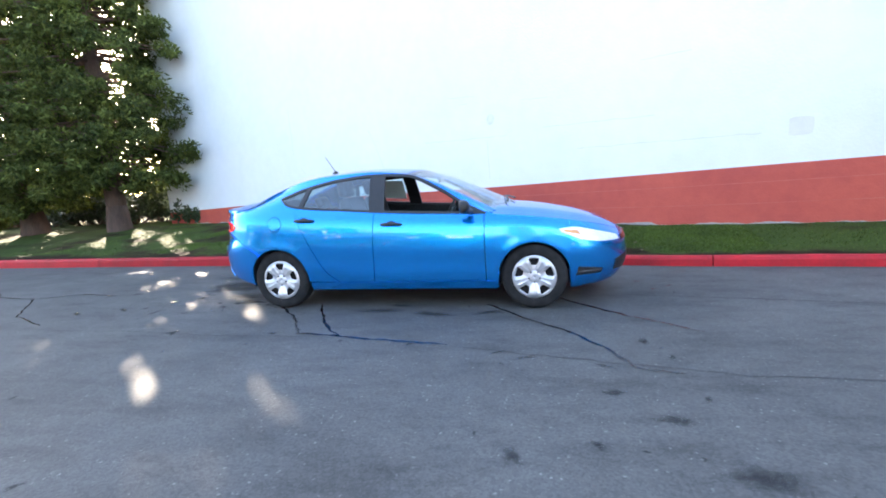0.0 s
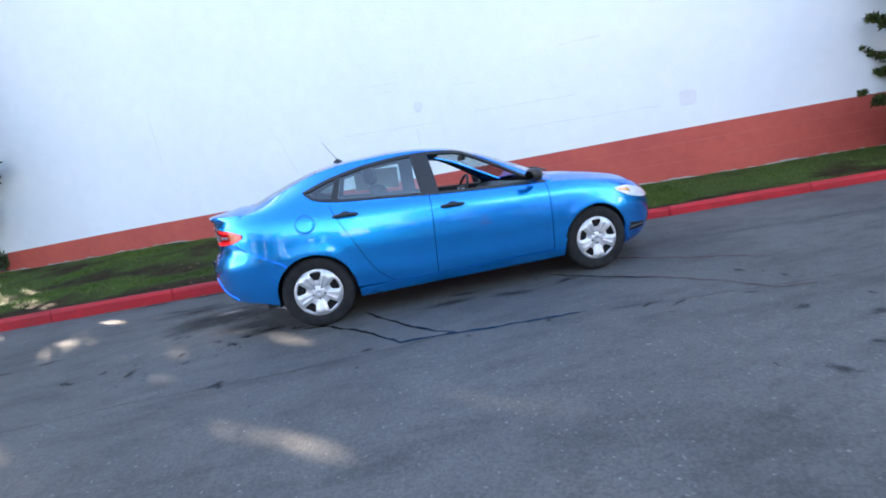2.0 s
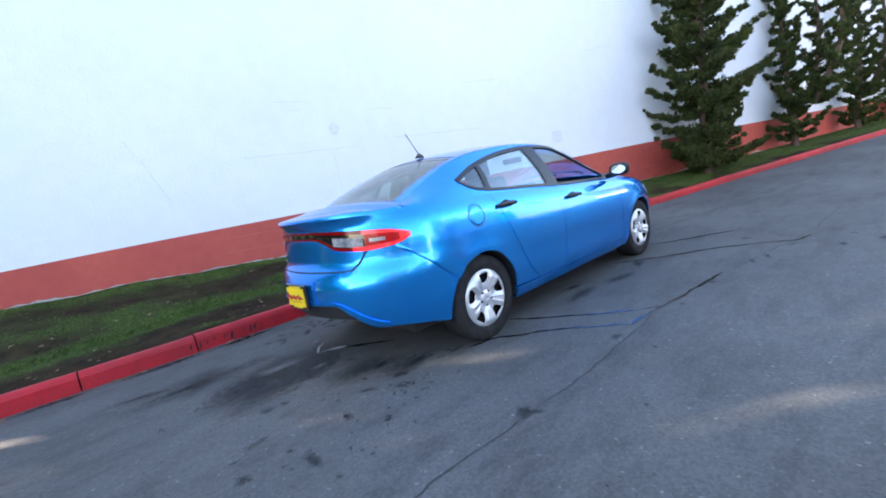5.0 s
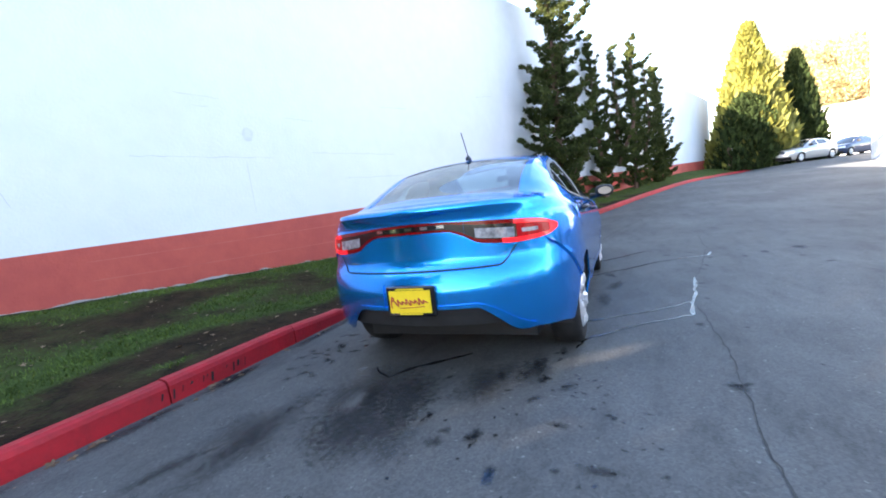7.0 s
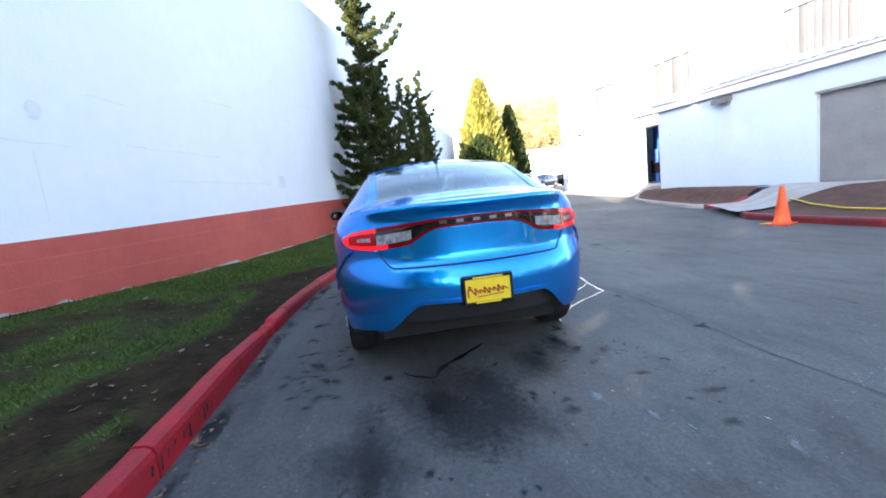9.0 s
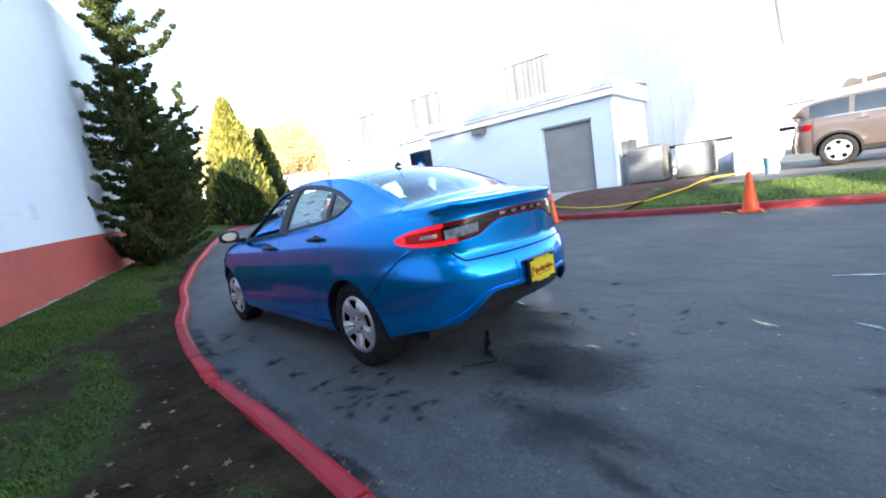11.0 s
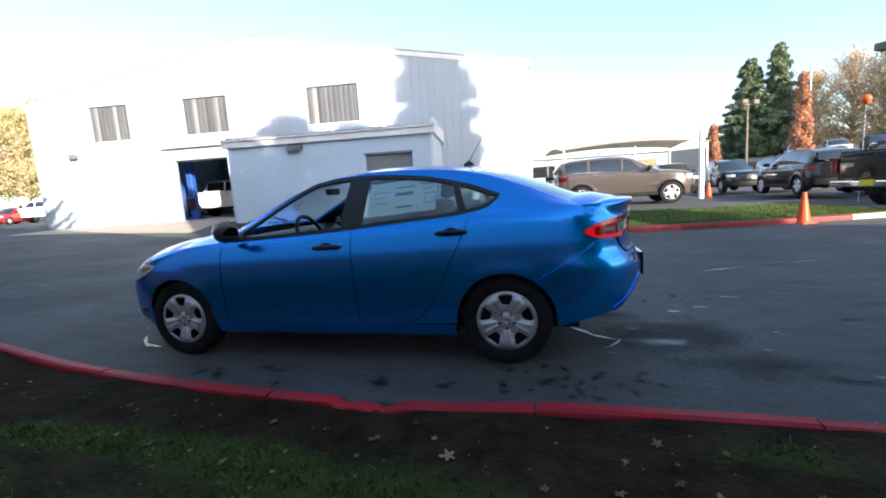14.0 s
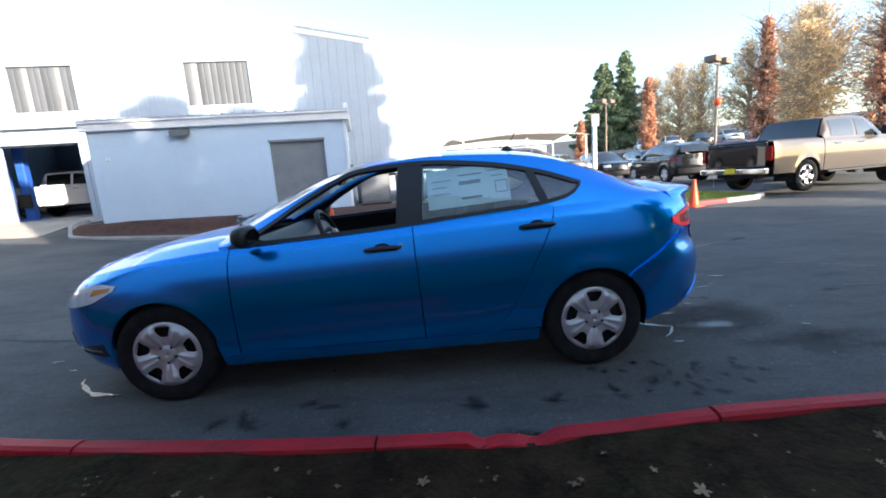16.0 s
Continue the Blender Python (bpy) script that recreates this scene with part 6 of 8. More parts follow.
# gaps in the crowns through which the low sun reaches the drive
SUN_GAPS = [(-1.68, -2.42, 0.0, 0.075), (-1.25, -2.75, 0.0, 0.075), (-1.47, -2.58, 0.0, 0.08), (-1.55, -1.15, 0.0, 0.095), (-0.35, -2.75, 0.0, 0.065), (-0.05, -2.95, 0.0, 0.065), (-0.55, -2.55, 0.0, 0.058), (0.15, -2.8, 0.0, 0.058), (-0.25, -3.05, 0.0, 0.058), (-4.1, 1.1, 0.0, 0.11), (-6.3, 3.0, 0.2, 0.2), (-5.9, 2.7, 0.2, 0.2), (-7.8, 4.3, 0.28, 0.24), (-7.1, 3.65, 0.26, 0.24), (-6.7, 3.9, 0.26, 0.18), (2.69, -4.71, 0.0, 0.13)]


def in_gap(p, r=0.04):
    for g in SUN_GAPS:
        d = p - Vector(g[:3])
        if (d - SUN_DIR * d.dot(SUN_DIR)).length < r:
            return True
    return False


def cedar(name, x, y, z, h, spread, seed, label, leaf="leaf_cedar", low=0.12, clumps=300, tuft=250, size=0.055, trunk_r=0.34, power=0.6, hole=0.0, holes=()):
    """A large broad conifer: bare trunk, drooping fans of foliage in many clumps, with gaps."""
    rng = np.random.default_rng(seed)
    t = empty(name, pose(x, y, z))
    tagged(t, label, "tree")
    segs = trunk_segs(rng, h * 0.95, trunk_r, 0.008, 14)
    C, R = [], []
    for i in range(clumps):
        f = low + (1 - low) * ((i + rng.random()) / clumps) ** 1.15
        a = rng.random() * 2 * math.pi
        rad = spread * (1 - f) ** power * (0.75 + 0.25 * math.sin(a * 3 + seed)) * min(1, 0.5 + (f - low) / 0.10)
        r = rad * (0.35 + 0.65 * rng.random() ** 0.6)
        p = Vector((math.cos(a) * r, math.sin(a) * r, f * h - 0.18 * r + rng.normal() * 0.1))
        if any((p - Vector(hc)).length < hr for hc, hr in holes) or in_gap(Vector((x, y, z)) + p):
            continue
        if i % 2 == 0:
            b = Vector((0, 0, max(0.6, f * h - 0.05 * r)))
            segs.append((b, b.lerp(p, 0.6) + Vector((0, 0, 0.05 * r)), 0.05, 0.028)); segs.append((b.lerp(p, 0.6) + Vector((0, 0, 0.05 * r)), p, 0.028, 0.01))
        C.append(tuple(p)); R.append((0.24 + 0.30 * rng.random()) * (0.6 + 0.13 * spread))
    branches_mesh("trunk", segs, M["bark"], t, 7)
    V = tuft_cloud(np.array(C), R, tuft, size, seed + 1, aspect=2.6, droop=0.25, flat=0.62)
    Q = V.reshape(-1, 4, 3)
    mid = Q.mean(axis=1) + np.array((x, y, z))
    sd = np.array(SUN_DIR)
    keep = np.ones(len(Q), bool)
    for gx_, gy_, gz_, gr in SUN_GAPS:
        d = mid - np.array((gx_, gy_, gz_))
        keep &= np.linalg.norm(d - np.outer(d @ sd, sd), axis=1) > gr * (0.55 + 0.75 * rng.random(len(Q)))
    V = Q[keep].reshape(-1, 3)
    quads_mesh("crown", V, M[leaf], t)
    return t


def dense_cone(name, x, y, z, h, r, seed, label, leaf, n=9000, size=0.16, power=0.72):
    """A clipped-looking dense cypress: a cone of short upright sprays."""
    rng = np.random.default_rng(seed)
    t = empty(name, pose(x, y, z))
    tagged(t, label, "tree")
    branches_mesh("trunk", trunk_segs(rng, h * 0.9, 0.03 * h, 0.01, 6), M["bark"], t, 6)
    f = rng.random(n) ** 1.3
    a = rng.random(n) * 2 * math.pi
    bump = 1 + 0.10 * np.sin(a * 5 + f * 9) + 0.12 * rng.normal(size=n)
    rad = r * (1 - f) ** power * np.minimum(1, 0.72 + f / 0.12) * bump * (0.75 + 0.25 * rng.random(n))
    P = np.stack([np.cos(a) * rad, np.sin(a) * rad, f * h + 0.05], axis=1)
    ax = np.stack([np.cos(a) * 0.5, np.sin(a) * 0.5, np.ones(n)], axis=1) + rng.normal(size=(n, 3)) * 0.35
    ax /= np.linalg.norm(ax, axis=1, keepdims=True)
    tt = np.cross(ax, rng.normal(size=(n, 3))); tt /= np.linalg.norm(tt, axis=1, keepdims=True)
    s = size * (0.6 + 0.9 * rng.random(n))[:, None] * h / 8
    V = np.stack([P - ax * s, P + tt * s * 0.6, P + ax * s * 1.6, P - tt * s * 0.6], axis=1).reshape(-1, 3)
    quads_mesh("crown", V, M[leaf], t)
    return t


def leafy_tree(name, x, y, z, h, spread, seed, label, leaf, clumps=90, tuft=40, size=0.3, columnar=False, bare=0.0, low=0.28):
    """A broadleaf tree with limbs and thin autumn foliage."""
    rng = np.random.default_rng(seed)
    t = empty(name, pose(x, y, z))
    tagged(t, label, "tree")
    segs = trunk_segs(rng, h * 0.9, 0.016 * h, 0.02, 8)
    C, R = [], []
    for i in range(clumps):
        f = (0.12 if columnar else low) + (0.86 if columnar else 1.02 - low) * (i + 0.5) / clumps
        a = rng.random() * 2 * math.pi
        prof = (1 - f) ** 0.7 * min(1, f / 0.25) if columnar else math.sin(math.pi * min(1, (f - low + 0.12) / (1.14 - low))) ** 0.6
        L = spread * max(0.08, prof) * (0.4 + 0.6 * rng.random())
        b = Vector((0, 0, f * h * (0.85 if columnar else 0.7)))
        p = Vector((math.cos(a) * L, math.sin(a) * L, f * h))
        segs.append((b, b.lerp(p, 0.5) + Vector((0, 0, 0.03 * h)), 0.006 * h, 0.004 * h)); segs.append((b.lerp(p, 0.5) + Vector((0, 0, 0.03 * h)), p, 0.004 * h, 0.0012 * h))
        for _ in range(5):
            q = p + Vector(rng.normal(size=3).tolist()) * 0.07 * h
            segs.append((p.lerp(b, 0.3), q, 0.002 * h, 0.0008 * h))
        if rng.random() > bare:
            C.append(tuple(p)); R.append(spread * (0.20 + 0.14 * rng.random()))
    branches_mesh("trunk", segs, M["pale_bark"] if not columnar else M["bark"], t, 4)
    V = tuft_cloud(np.array(C), R, tuft, size, seed + 1, aspect=1.3, flat=1.0)
    quads_mesh("crown", V, M[leaf], t)
    return t


def shrub(x, y, z, r, h, seed, label, leaf="leaf_shrub", n=40, tuft=70, size=0.07):
    rng = np.random.default_rng(seed)
    t = empty("shrub", pose(x, y, z))
    tagged(t, label, "shrub")
    segs, C, R = [], [], []
    for i in range(n):
        a = rng.random() * 2 * math.pi
        q = r * rng.random() ** 0.5
        p = Vector((math.cos(a) * q, math.sin(a) * q, h * (0.25 + 0.7 * rng.random() * (1 - 0.5 * (q / r) ** 2))))
        if i % 2 == 0:
            segs.append((Vector((p.x * 0.2, p.y * 0.2, -0.05)), p, 0.02, 0.006))
        C.append(tuple(p)); R.append(0.22 * r + 0.08)
    branches_mesh("stem", segs, M["bark"], t, 4)
    quads_mesh("foliage", tuft_cloud(np.array(C), R, tuft, size, seed + 3, aspect=1.5), M[leaf], t)
    return t


# conifers along the wall
JL = "dark green ragged juniper tree beside the red-based wall"
juniper("juniper_tree", 8.6, 0.40, 0.30, 8.0, 1.62, 11, JL, n_br=118, sleeve=0.185, low=0.03, tuft=105, size=0.032, upsweep=0.6, long_arms=True)
juniper("juniper_tree", 12.9, -0.72, 0.42, 6.2, 1.3, 12, JL, n_br=58, sleeve=0.135, tuft=60, size=0.04, long_arms=True, leaders=((0.1, 0.3, 1.0), (0.5, -0.5, 0.93), (-0.3, -1.1, 0.92)))
juniper("juniper_tree", 16.2, -1.85, 0.50, 6.1, 1.05, 13, JL, n_br=56, sleeve=0.13, tuft=50, size=0.042, long_arms=True, leaders=((0, 0, 1.0), (0.4, -0.6, 0.9)))
juniper("juniper_tree", 19.6, -3.0, 0.58, 5.8, 1.1, 14, JL, n_br=80, tuft=50, size=0.045)
# large cedars at the end of the wall
cedar("cedar_tree", -11.6, 6.45, 0.42, 12.8, 3.6, 21, "large cedar with reddish trunk beside the end of the wall", clumps=760, tuft=190, low=0.12, power=0.36, trunk_r=0.30, holes=(((0.35, -2.2, 5.6), 0.75), ((0.9, -2.0, 4.6), 0.5), ((0.5, -1.8, 6.4), 0.6), ((0.0, 2.0, 7.0), 0.9)))
cedar("cedar_tree", -15.2, 6.6, 0.42, 12.6, 3.2, 22, "large cedar with dense green foliage on the verge", clumps=720, tuft=190, low=0.07, power=0.36)
cedar("cedar_tree", -17.3, 4.5, 0.42, 18.0, 2.6, 25, "tall cedar with a bare lower trunk on the verge", clumps=640, low=0.50, power=0.5)
cedar("cedar_tree", -18.8, 5.2, 0.42, 6.4, 3.2, 23, "broad green cedar on the verge behind the drive", clumps=240, low=0.05)
cedar("cedar_tree", -23.5, 3.8, 0.40, 6.2, 3.2, 24, "broad green cedar on the verge behind the drive", clumps=260, low=0.05)
for i, (x, y, r, h) in enumerate(((-10.2, 8.2, 0.7, 0.9), (-9.6, 7.75, 0.5, 0.75), (-13.2, 8.6, 0.8, 1.0), (-14.6, 8.9, 0.9, 1.2), (-16.5, 9.3, 0.9, 1.0), (-18.5, 9.6, 1.0, 1.2), (-20.8, 9.2, 1.0, 1.1), (-11.6, 9.2, 0.7, 1.0))):
    shrub(x, y, verge_z(x, min(y, 8.2)), r, h, 40 + i, "dark leafy shrub under the cedars", size=0.08)
for i in range(13):
    x = -10.4 - 1.15 * i
    y = 9.6 + 0.12 * i + 0.5 * math.sin(i * 2.3)
    shrub(x, y, verge_z(x, 8.2), 0.85 + 0.15 * math.sin(i * 1.7), 1.35 + 0.25 * math.cos(i * 2.9), 140 + i, "tall dark leafy shrub in the hedge behind the cedars", n=46, size=0.09)
# golden and dark cypresses past the far end of the wall
dense_cone("cypress_tree", 34.0, -10.2, 0.6, 10.1, 2.7, 31, "tall golden cypress past the end of the wall", "leaf_yellow", 20000, 0.2)
# dark mass added for the shaded lower half of the golden cypress
dense_cone("cypress_bush", 32.6, -9.7, 0.6, 5.3, 2.0, 34, "dark lower half of the golden cypress, its shade put in as foliage", "leaf_cypress", 11000, 0.22, 0.38)
dense_cone("cypress_tree", 36.6, -13.7, 0.6, 8.2, 1.9, 33, "narrow dark green cypress beside the drive", "leaf_cypress", 9000, 0.2)

# ---- grass, leaves and litter on the verge ----
def verge_turf():
    rng = np.random.default_rng(5)
    V = []
    pts = []
    def add(n, x0, x1, clump):
        k = 0
        while k < n:
            x = x0 + (x1 - x0) * rng.random()
            k0, k1 = kerb_y(x) + 0.12, wall_y(x) - 0.05
            y = k0 + (k1 - k0) * rng.random()
            k += 1
            if turf(x, y) < 0.22 + 1.0 * rng.random() ** 0.7:
                continue
            pts.append((x, y, verge_z(x, y)))
    add(120000, -6.5, 4.5, 1)
    add(16000, 4.5, 12, 1)
    add(7000, 12, 24, 1)
    add(9000, -11, -6.5, 1)
    P = np.array(pts)
    n = len(P)
    out = []
    for b in range(2):
        a = rng.random(n) * 2 * math.pi
        hgt = 0.012 + 0.026 * rng.random(n)
        wd = 0.0025 + 0.0035 * rng.random(n)
        Q = P + np.stack([rng.normal(size=n) * 0.015, rng.normal(size=n) * 0.015, -0.004 * np.ones(n)], 1)
        t = np.stack([np.cos(a), np.sin(a), np.zeros(n)], 1)
        lean = np.stack([np.cos(a + 1.6), np.sin(a + 1.6), np.zeros(n)], 1) * (hgt * (0.2 + 0.9 * rng.random(n)))[:, None]
        up = np.stack([np.zeros(n), np.zeros(n), hgt], 1)
        out.append(np.stack([Q - t * wd[:, None], Q + t * wd[:, None], Q + up * 0.7 + lean * 0.5 + t * wd[:, None] * 0.6, Q + up + lean], 1).reshape(-1, 3))
    ob = quads_mesh("grass", np.vstack(out), M["grass"])
    tagged(ob, "short green grass growing in patches on the verge", "grass", kind="stuff")


verge_turf()


def island_turf():
    rng = np.random.default_rng(8)
    n = 22000
    xs = -9.6 + 9.9 * rng.random(n)
    P = []
    for x in xs:
        f = isl_front(x)
        y = f - 0.12 - max(0.3, f + 8.6) * rng.random()
        P.append((x, y, land(x, y) + 0.11))
    P = np.array(P)
    a = rng.random(n) * 6.283
    h = 0.02 + 0.03 * rng.random(n)
    t = np.stack([np.cos(a), np.sin(a), np.zeros(n)], 1) * 0.005
    up = np.stack([rng.normal(size=n) * 0.02, rng.normal(size=n) * 0.02, h], 1)
    V = np.stack([P - t, P + t, P + t * 0.5 + up * 0.8, P + up], 1).reshape(-1, 3)
    tagged(quads_mesh("grass", V, M["grass"]), "short green grass on the island lawn", "grass", kind="stuff")


island_turf()


def leaf_shape(x, y, z, s, a, tilt, seed):
    """A lobed fallen leaf, slightly curled."""
    rng = np.random.default_rng(seed)
    pts = []
    n = 30
    for k in range(n):
        an = 2 * math.pi * k / n
        r = s * (0.34 + 0.66 * abs(math.sin(an * 2.5 + 0.4)) ** 1.4) * (0.9 + 0.2 * rng.random()) * (1.25 if abs(an - 3.1) < 0.7 else 1.0)
        pts.append(Vector((r * math.cos(an), r * math.sin(an), 0.10 * s * math.sin(an * 2 + seed) + 0.06 * s)))
    m = pose(x, y, z, tilt * math.sin(seed * 3.3), tilt * math.cos(seed * 1.7), math.degrees(a))
    return [m @ p for p in pts] + [m @ Vector((0, 0, 0.02 * s))]


def fallen_leaves():
    rng = np.random.default_rng(17)
    V, F = [], []
    spots = []
    for i in range(420):
        x = -4.2 + 7.2 * rng.random()
        y = kerb_y(x) + 0.15 + 2.2 * rng.random() ** 1.2
        if y < wall_y(x) - 0.1:
            spots.append((x, y, verge_z(x, y) + 0.012, 0.006 + 0.026 * rng.random() ** 3))
    for i in range(90):
        x = -4.8 + 6.6 * rng.random()
        y = kerb_y(x) - 0.12 - 0.10 * rng.random() ** 2
        spots.append((x, y, rise(x) + 0.006, 0.008 + 0.03 * rng.random() ** 2))
    for i, (x, y, z, s) in enumerate(spots):
        b = len(V)
        L = leaf_shape(x, y, z, s, rng.random() * 6.28, 14, i)
        V += L
        n = len(L) - 1
        for k in range(n):
            F.append((b + k, b + (k + 1) % n, b + n))
    tagged(mesh_from("fallen_leaves", V, F, M["leaf_fallen"]), "dry brown and pale fallen leaves on soil and gutter", "leaves", kind="stuff")


fallen_leaves()

# ---- other vehicles ----
SUV = Shell(
    sh=((-2.5, -2.3, -1.0, 0.0, 0.8, 1.1, 1.6, 2.0, 2.25, 2.4), (1.22, 1.22, 1.20, 1.17, 1.15, 1.14, 1.11, 1.04, 0.98, 0.93)),
    bottom=((-2.5, -1.9, -1.2, 1.2, 1.9, 2.5), (0.42, 0.38, 0.33, 0.33, 0.34, 0.36)),
    xf=((0.2, 0.4, 0.6, 0.9, 1.1), (2.28, 2.36, 2.38, 2.34, 2.25)), xr=((0.2, 0.45, 0.7, 1.0, 1.3), (-2.35, -2.44, -2.46, -2.40, -2.38)),
    width=0.95, front_taper=(1.1, 4.0), rear_taper=(-1.6, 5.0),
    rail=((-2.42, -2.36, -2.1, -1.6, -0.5, 0.1, 0.55, 1.05, 1.2), (0.80, 0.78, 0.70, 0.68, 0.68, 0.69, 0.73, 0.80, 0.82), (1.22, 1.34, 1.60, 1.68, 1.71, 1.65, 1.43, 1.17, 1.14)),
    tuck=((0.0, 0.1, 0.3, 0.6, 0.85, 0.95, 1.0), (0.06, 0.03, 0.01, 0.0, 0.012, 0.045, 0.09)),
    crown=((-2.42, -2.1, -1.6, -0.5, 0.1, 0.55, 1.05, 1.2), (-0.06, -0.03, 0.0, 0.0, 0.08, 0.14, 0.2, 0.2), (0.0, 0.03, 0.045, 0.05, 0.05, 0.04, 0.04, 0.04)),
    axles=(1.457, -1.457), wheel_r=0.38, arch_r=0.43)


def plain_vehicle(name, label, S, pnt, m, rear_x, dark="glass_dark", rim_r=0.25, windows=(), rear_glass=(0, 0), tyre_w=0.24, lamp_z=(0.95, 1.10), head_z=(0.82, 0.95), hood_x=None, roof=(0.1, -1.1), screen=(1.0, 0.1), plate=False, deck=None, chrome=False, cab_end=None, cladding=False):
    """A parked car: body sides, ends, hood, roof, glass, lamps and wheels."""
    v = empty(name, m)
    tagged(v, label, "car")
    fx, rx = S.ft[0] + 0.75, rear_x
    for sg in (1, -1):
        arch_panel(S, "body_side", fx, rx, lambda x: S.sh(x), sg, pnt, v, nz=10)
        top_e = roof[1]
        side_panel(S, "cabin_side", screen[0] - 0.02, cab_end or rx, lambda x: S.sh(x) - 0.002, lambda x: max(S.sh(x) + 0.002, S.rz(x)), sg, pnt, v, nx=30, nz=4, fn=S.glass_side)
        for a, b in windows:
            side_panel(S, "side_window", lambda q, a=a: lerp(a, a - 0.12 * (a > 0.3) * 4, q), b, lambda x: S.sh(x) + 0.03, lambda x: max(S.sh(x) + 0.04, S.rz(x) - 0.06), sg, M["glass_far"], v, nx=8, nz=3, fn=S.glass_side, off=0.006, thick=0.004)
        for ax in S.axles:
            well(S, ax, sg, v)
            wheel_part(v, ax, sg * (S.w - 0.02 - tyre_w / 2), S.wr, tyre_w, M["rim"], rim_r=rim_r)
        zt = (lamp_z[0] + lamp_z[1]) / 2
        dr = darc(S, zt, rx + 0.0)
        end_panel(S, "tail_lamp", sg * dr * 0.68, sg * min(dr * 1.0, dr), lamp_z[0], lamp_z[1], False, M["tail_red"], v, nd=6, nz=2, off=0.012)
        df = darc(S, sum(head_z) / 2, fx, True)
        end_panel(S, "head_lamp", sg * df * 0.5, sg * df * 0.88, head_z[0], head_z[1], True, M["lamp_clear"], v, nd=6, nz=2, off=0.012)
        bm = box_bm(-0.06, 0.08, -0.11, 0.11, -0.08, 0.08, 0.04, 2)
        bmesh.ops.translate(bm, verts=bm.verts, vec=(screen[0] - 0.32, sg * (S.side(0.6, S.sh(0.6)) + 0.16), S.sh(0.6) + 0.10))
        part("mirror", bm, M["plastic_black"] if not chrome else M["chrome"], v)
        if cladding:
            side_panel(S, "lower_cladding", S.axles[0] - S.ar - 0.02, S.axles[1] + S.ar + 0.02, lambda x: S.bottom(x) - 0.01, lambda x: S.bottom(x) + 0.11, sg, M["plastic_black"], v, nx=10, nz=3, off=0.012, thick=0.03)
            for ax in S.axles:
                rows = []
                for k in range(25):
                    a = math.pi * (k / 24 * 1.08 - 0.04)
                    rows.append([(ax + rr * math.cos(a), sg * (S.side(ax + rr * math.cos(a), max(0.4, S.wr + rr * math.sin(a))) + 0.010), S.wr + rr * math.sin(a)) for rr in (S.ar - 0.005, S.ar + 0.05)])
                sheet("arch_trim", rows, M["plastic_black"], v, "", 0.015, Vector((0, -sg, 0)))
            part("roof_rail", tube_bm([(x, sg * (abs(S.top(x, 0.86)[1])), S.top(x, 0.86)[2] + h) for x, h in ((-0.05, 0.0), (-0.2, 0.045), (-1.0, 0.05), (-1.75, 0.045), (-1.9, 0.0))], 0.018, 6), M["steel"], v)
            side_panel(S, "window_surround", screen[0] - 0.3, rx + 0.25, lambda x: S.sh(x) + 0.012, lambda x: S.sh(x) + 0.03, sg, M["chrome"], v, nx=16, nz=1, fn=S.glass_side, off=0.008, thick=0.01)
        for hx in (0.0 - 0.05, -1.0):
            y = S.side(hx, S.sh(hx) - 0.12)
            part("door_handle", tube_bm([(hx - 0.1, sg * (y + 0.02), S.sh(hx) - 0.12), (hx + 0.1, sg * (y + 0.02), S.sh(hx) - 0.12)], 0.014, 6), pnt, v)
    for front, ex in ((True, fx), (False, rx)):
        rows = []
        for i in range(41):
            u = lerp(-1, 1, i / 40)
            hi_z = S.sh(S.end(u * darc(S, 0.8, ex, front), 0.9, front)[0])
            rows.append([S.end(u * darc(S, z, ex, front), z, front) for z in [lerp(S.bottom(ex), hi_z, j / 10) for j in range(11)]])
        sheet("front_end" if front else "rear_end", rows, pnt, v, "", 0.012, Vector((-1 if front else 1, 0, 0)))
        end_panel(S, "bumper", -0.80, 0.80, S.bottom(ex) + 0.02, S.bottom(ex) + 0.24, front, M["plastic_black"] if not chrome else M["chrome"], v, nd=20, nz=3, off=0.03, thick=0.04)
    end_panel(S, "grille", -0.45, 0.45, head_z[0] - 0.02, head_z[1], True, M["gloss_black"], v, nd=10, nz=2, off=0.014)
    sheet("hood", deck_rows(S, S.xf(0.9) - 0.08, screen[0] - 0.03, 14, 12, lambda x: 0.05), pnt, v, "", 0.012, Vector((0, 0, -1)))
    top_panel(S, "windscreen", screen[0], screen[1], M["glass_far"], v, w=0.96, nx=6, nw=8, thick=0.005)
    top_panel(S, "roof", roof[0], roof[1], pnt, v, nx=14, nw=8, thick=0.015, lift=0.003)
    if rear_glass[0] != rear_glass[1]:
        top_panel(S, "rear_window", rear_glass[0], rear_glass[1], M["glass_far"], v, w=0.92, nx=6, nw=8, thick=0.005)
    if deck:
        sheet("trunk_lid", deck_rows(S, deck[0], deck[1], 8, 12, lambda x: 0.04), pnt, v, "", 0.012, Vector((0, 0, -1)))
    if plate:
        x = S.xr(0.75) - 0.02
        box("dealer_plate", x - 0.02, x, -0.16, 0.16, 0.70, 0.85, M["plate_yellow"], v, "yellow dealer plate")
    box("underbody", rx + 0.2, fx - 0.2, -0.6, 0.6, S.bottom(0) - 0.05, S.bottom(0) + 0.2, M["dark"], v)
    box("cabin_floor", -1.6, 0.9, -0.7, 0.7, 0.5, 0.9, M["dark"], v)
    return v


M["glass_far"] = mat("dark_car_window", (0.02, 0.025, 0.028), 0.06, spec=0.8, coat=0.5)
M["paint_bronze"] = paint("bronze_grey_car_paint", (0.13, 0.108, 0.10), (0.11, 0.09, 0.083), 0.3, 0.4)
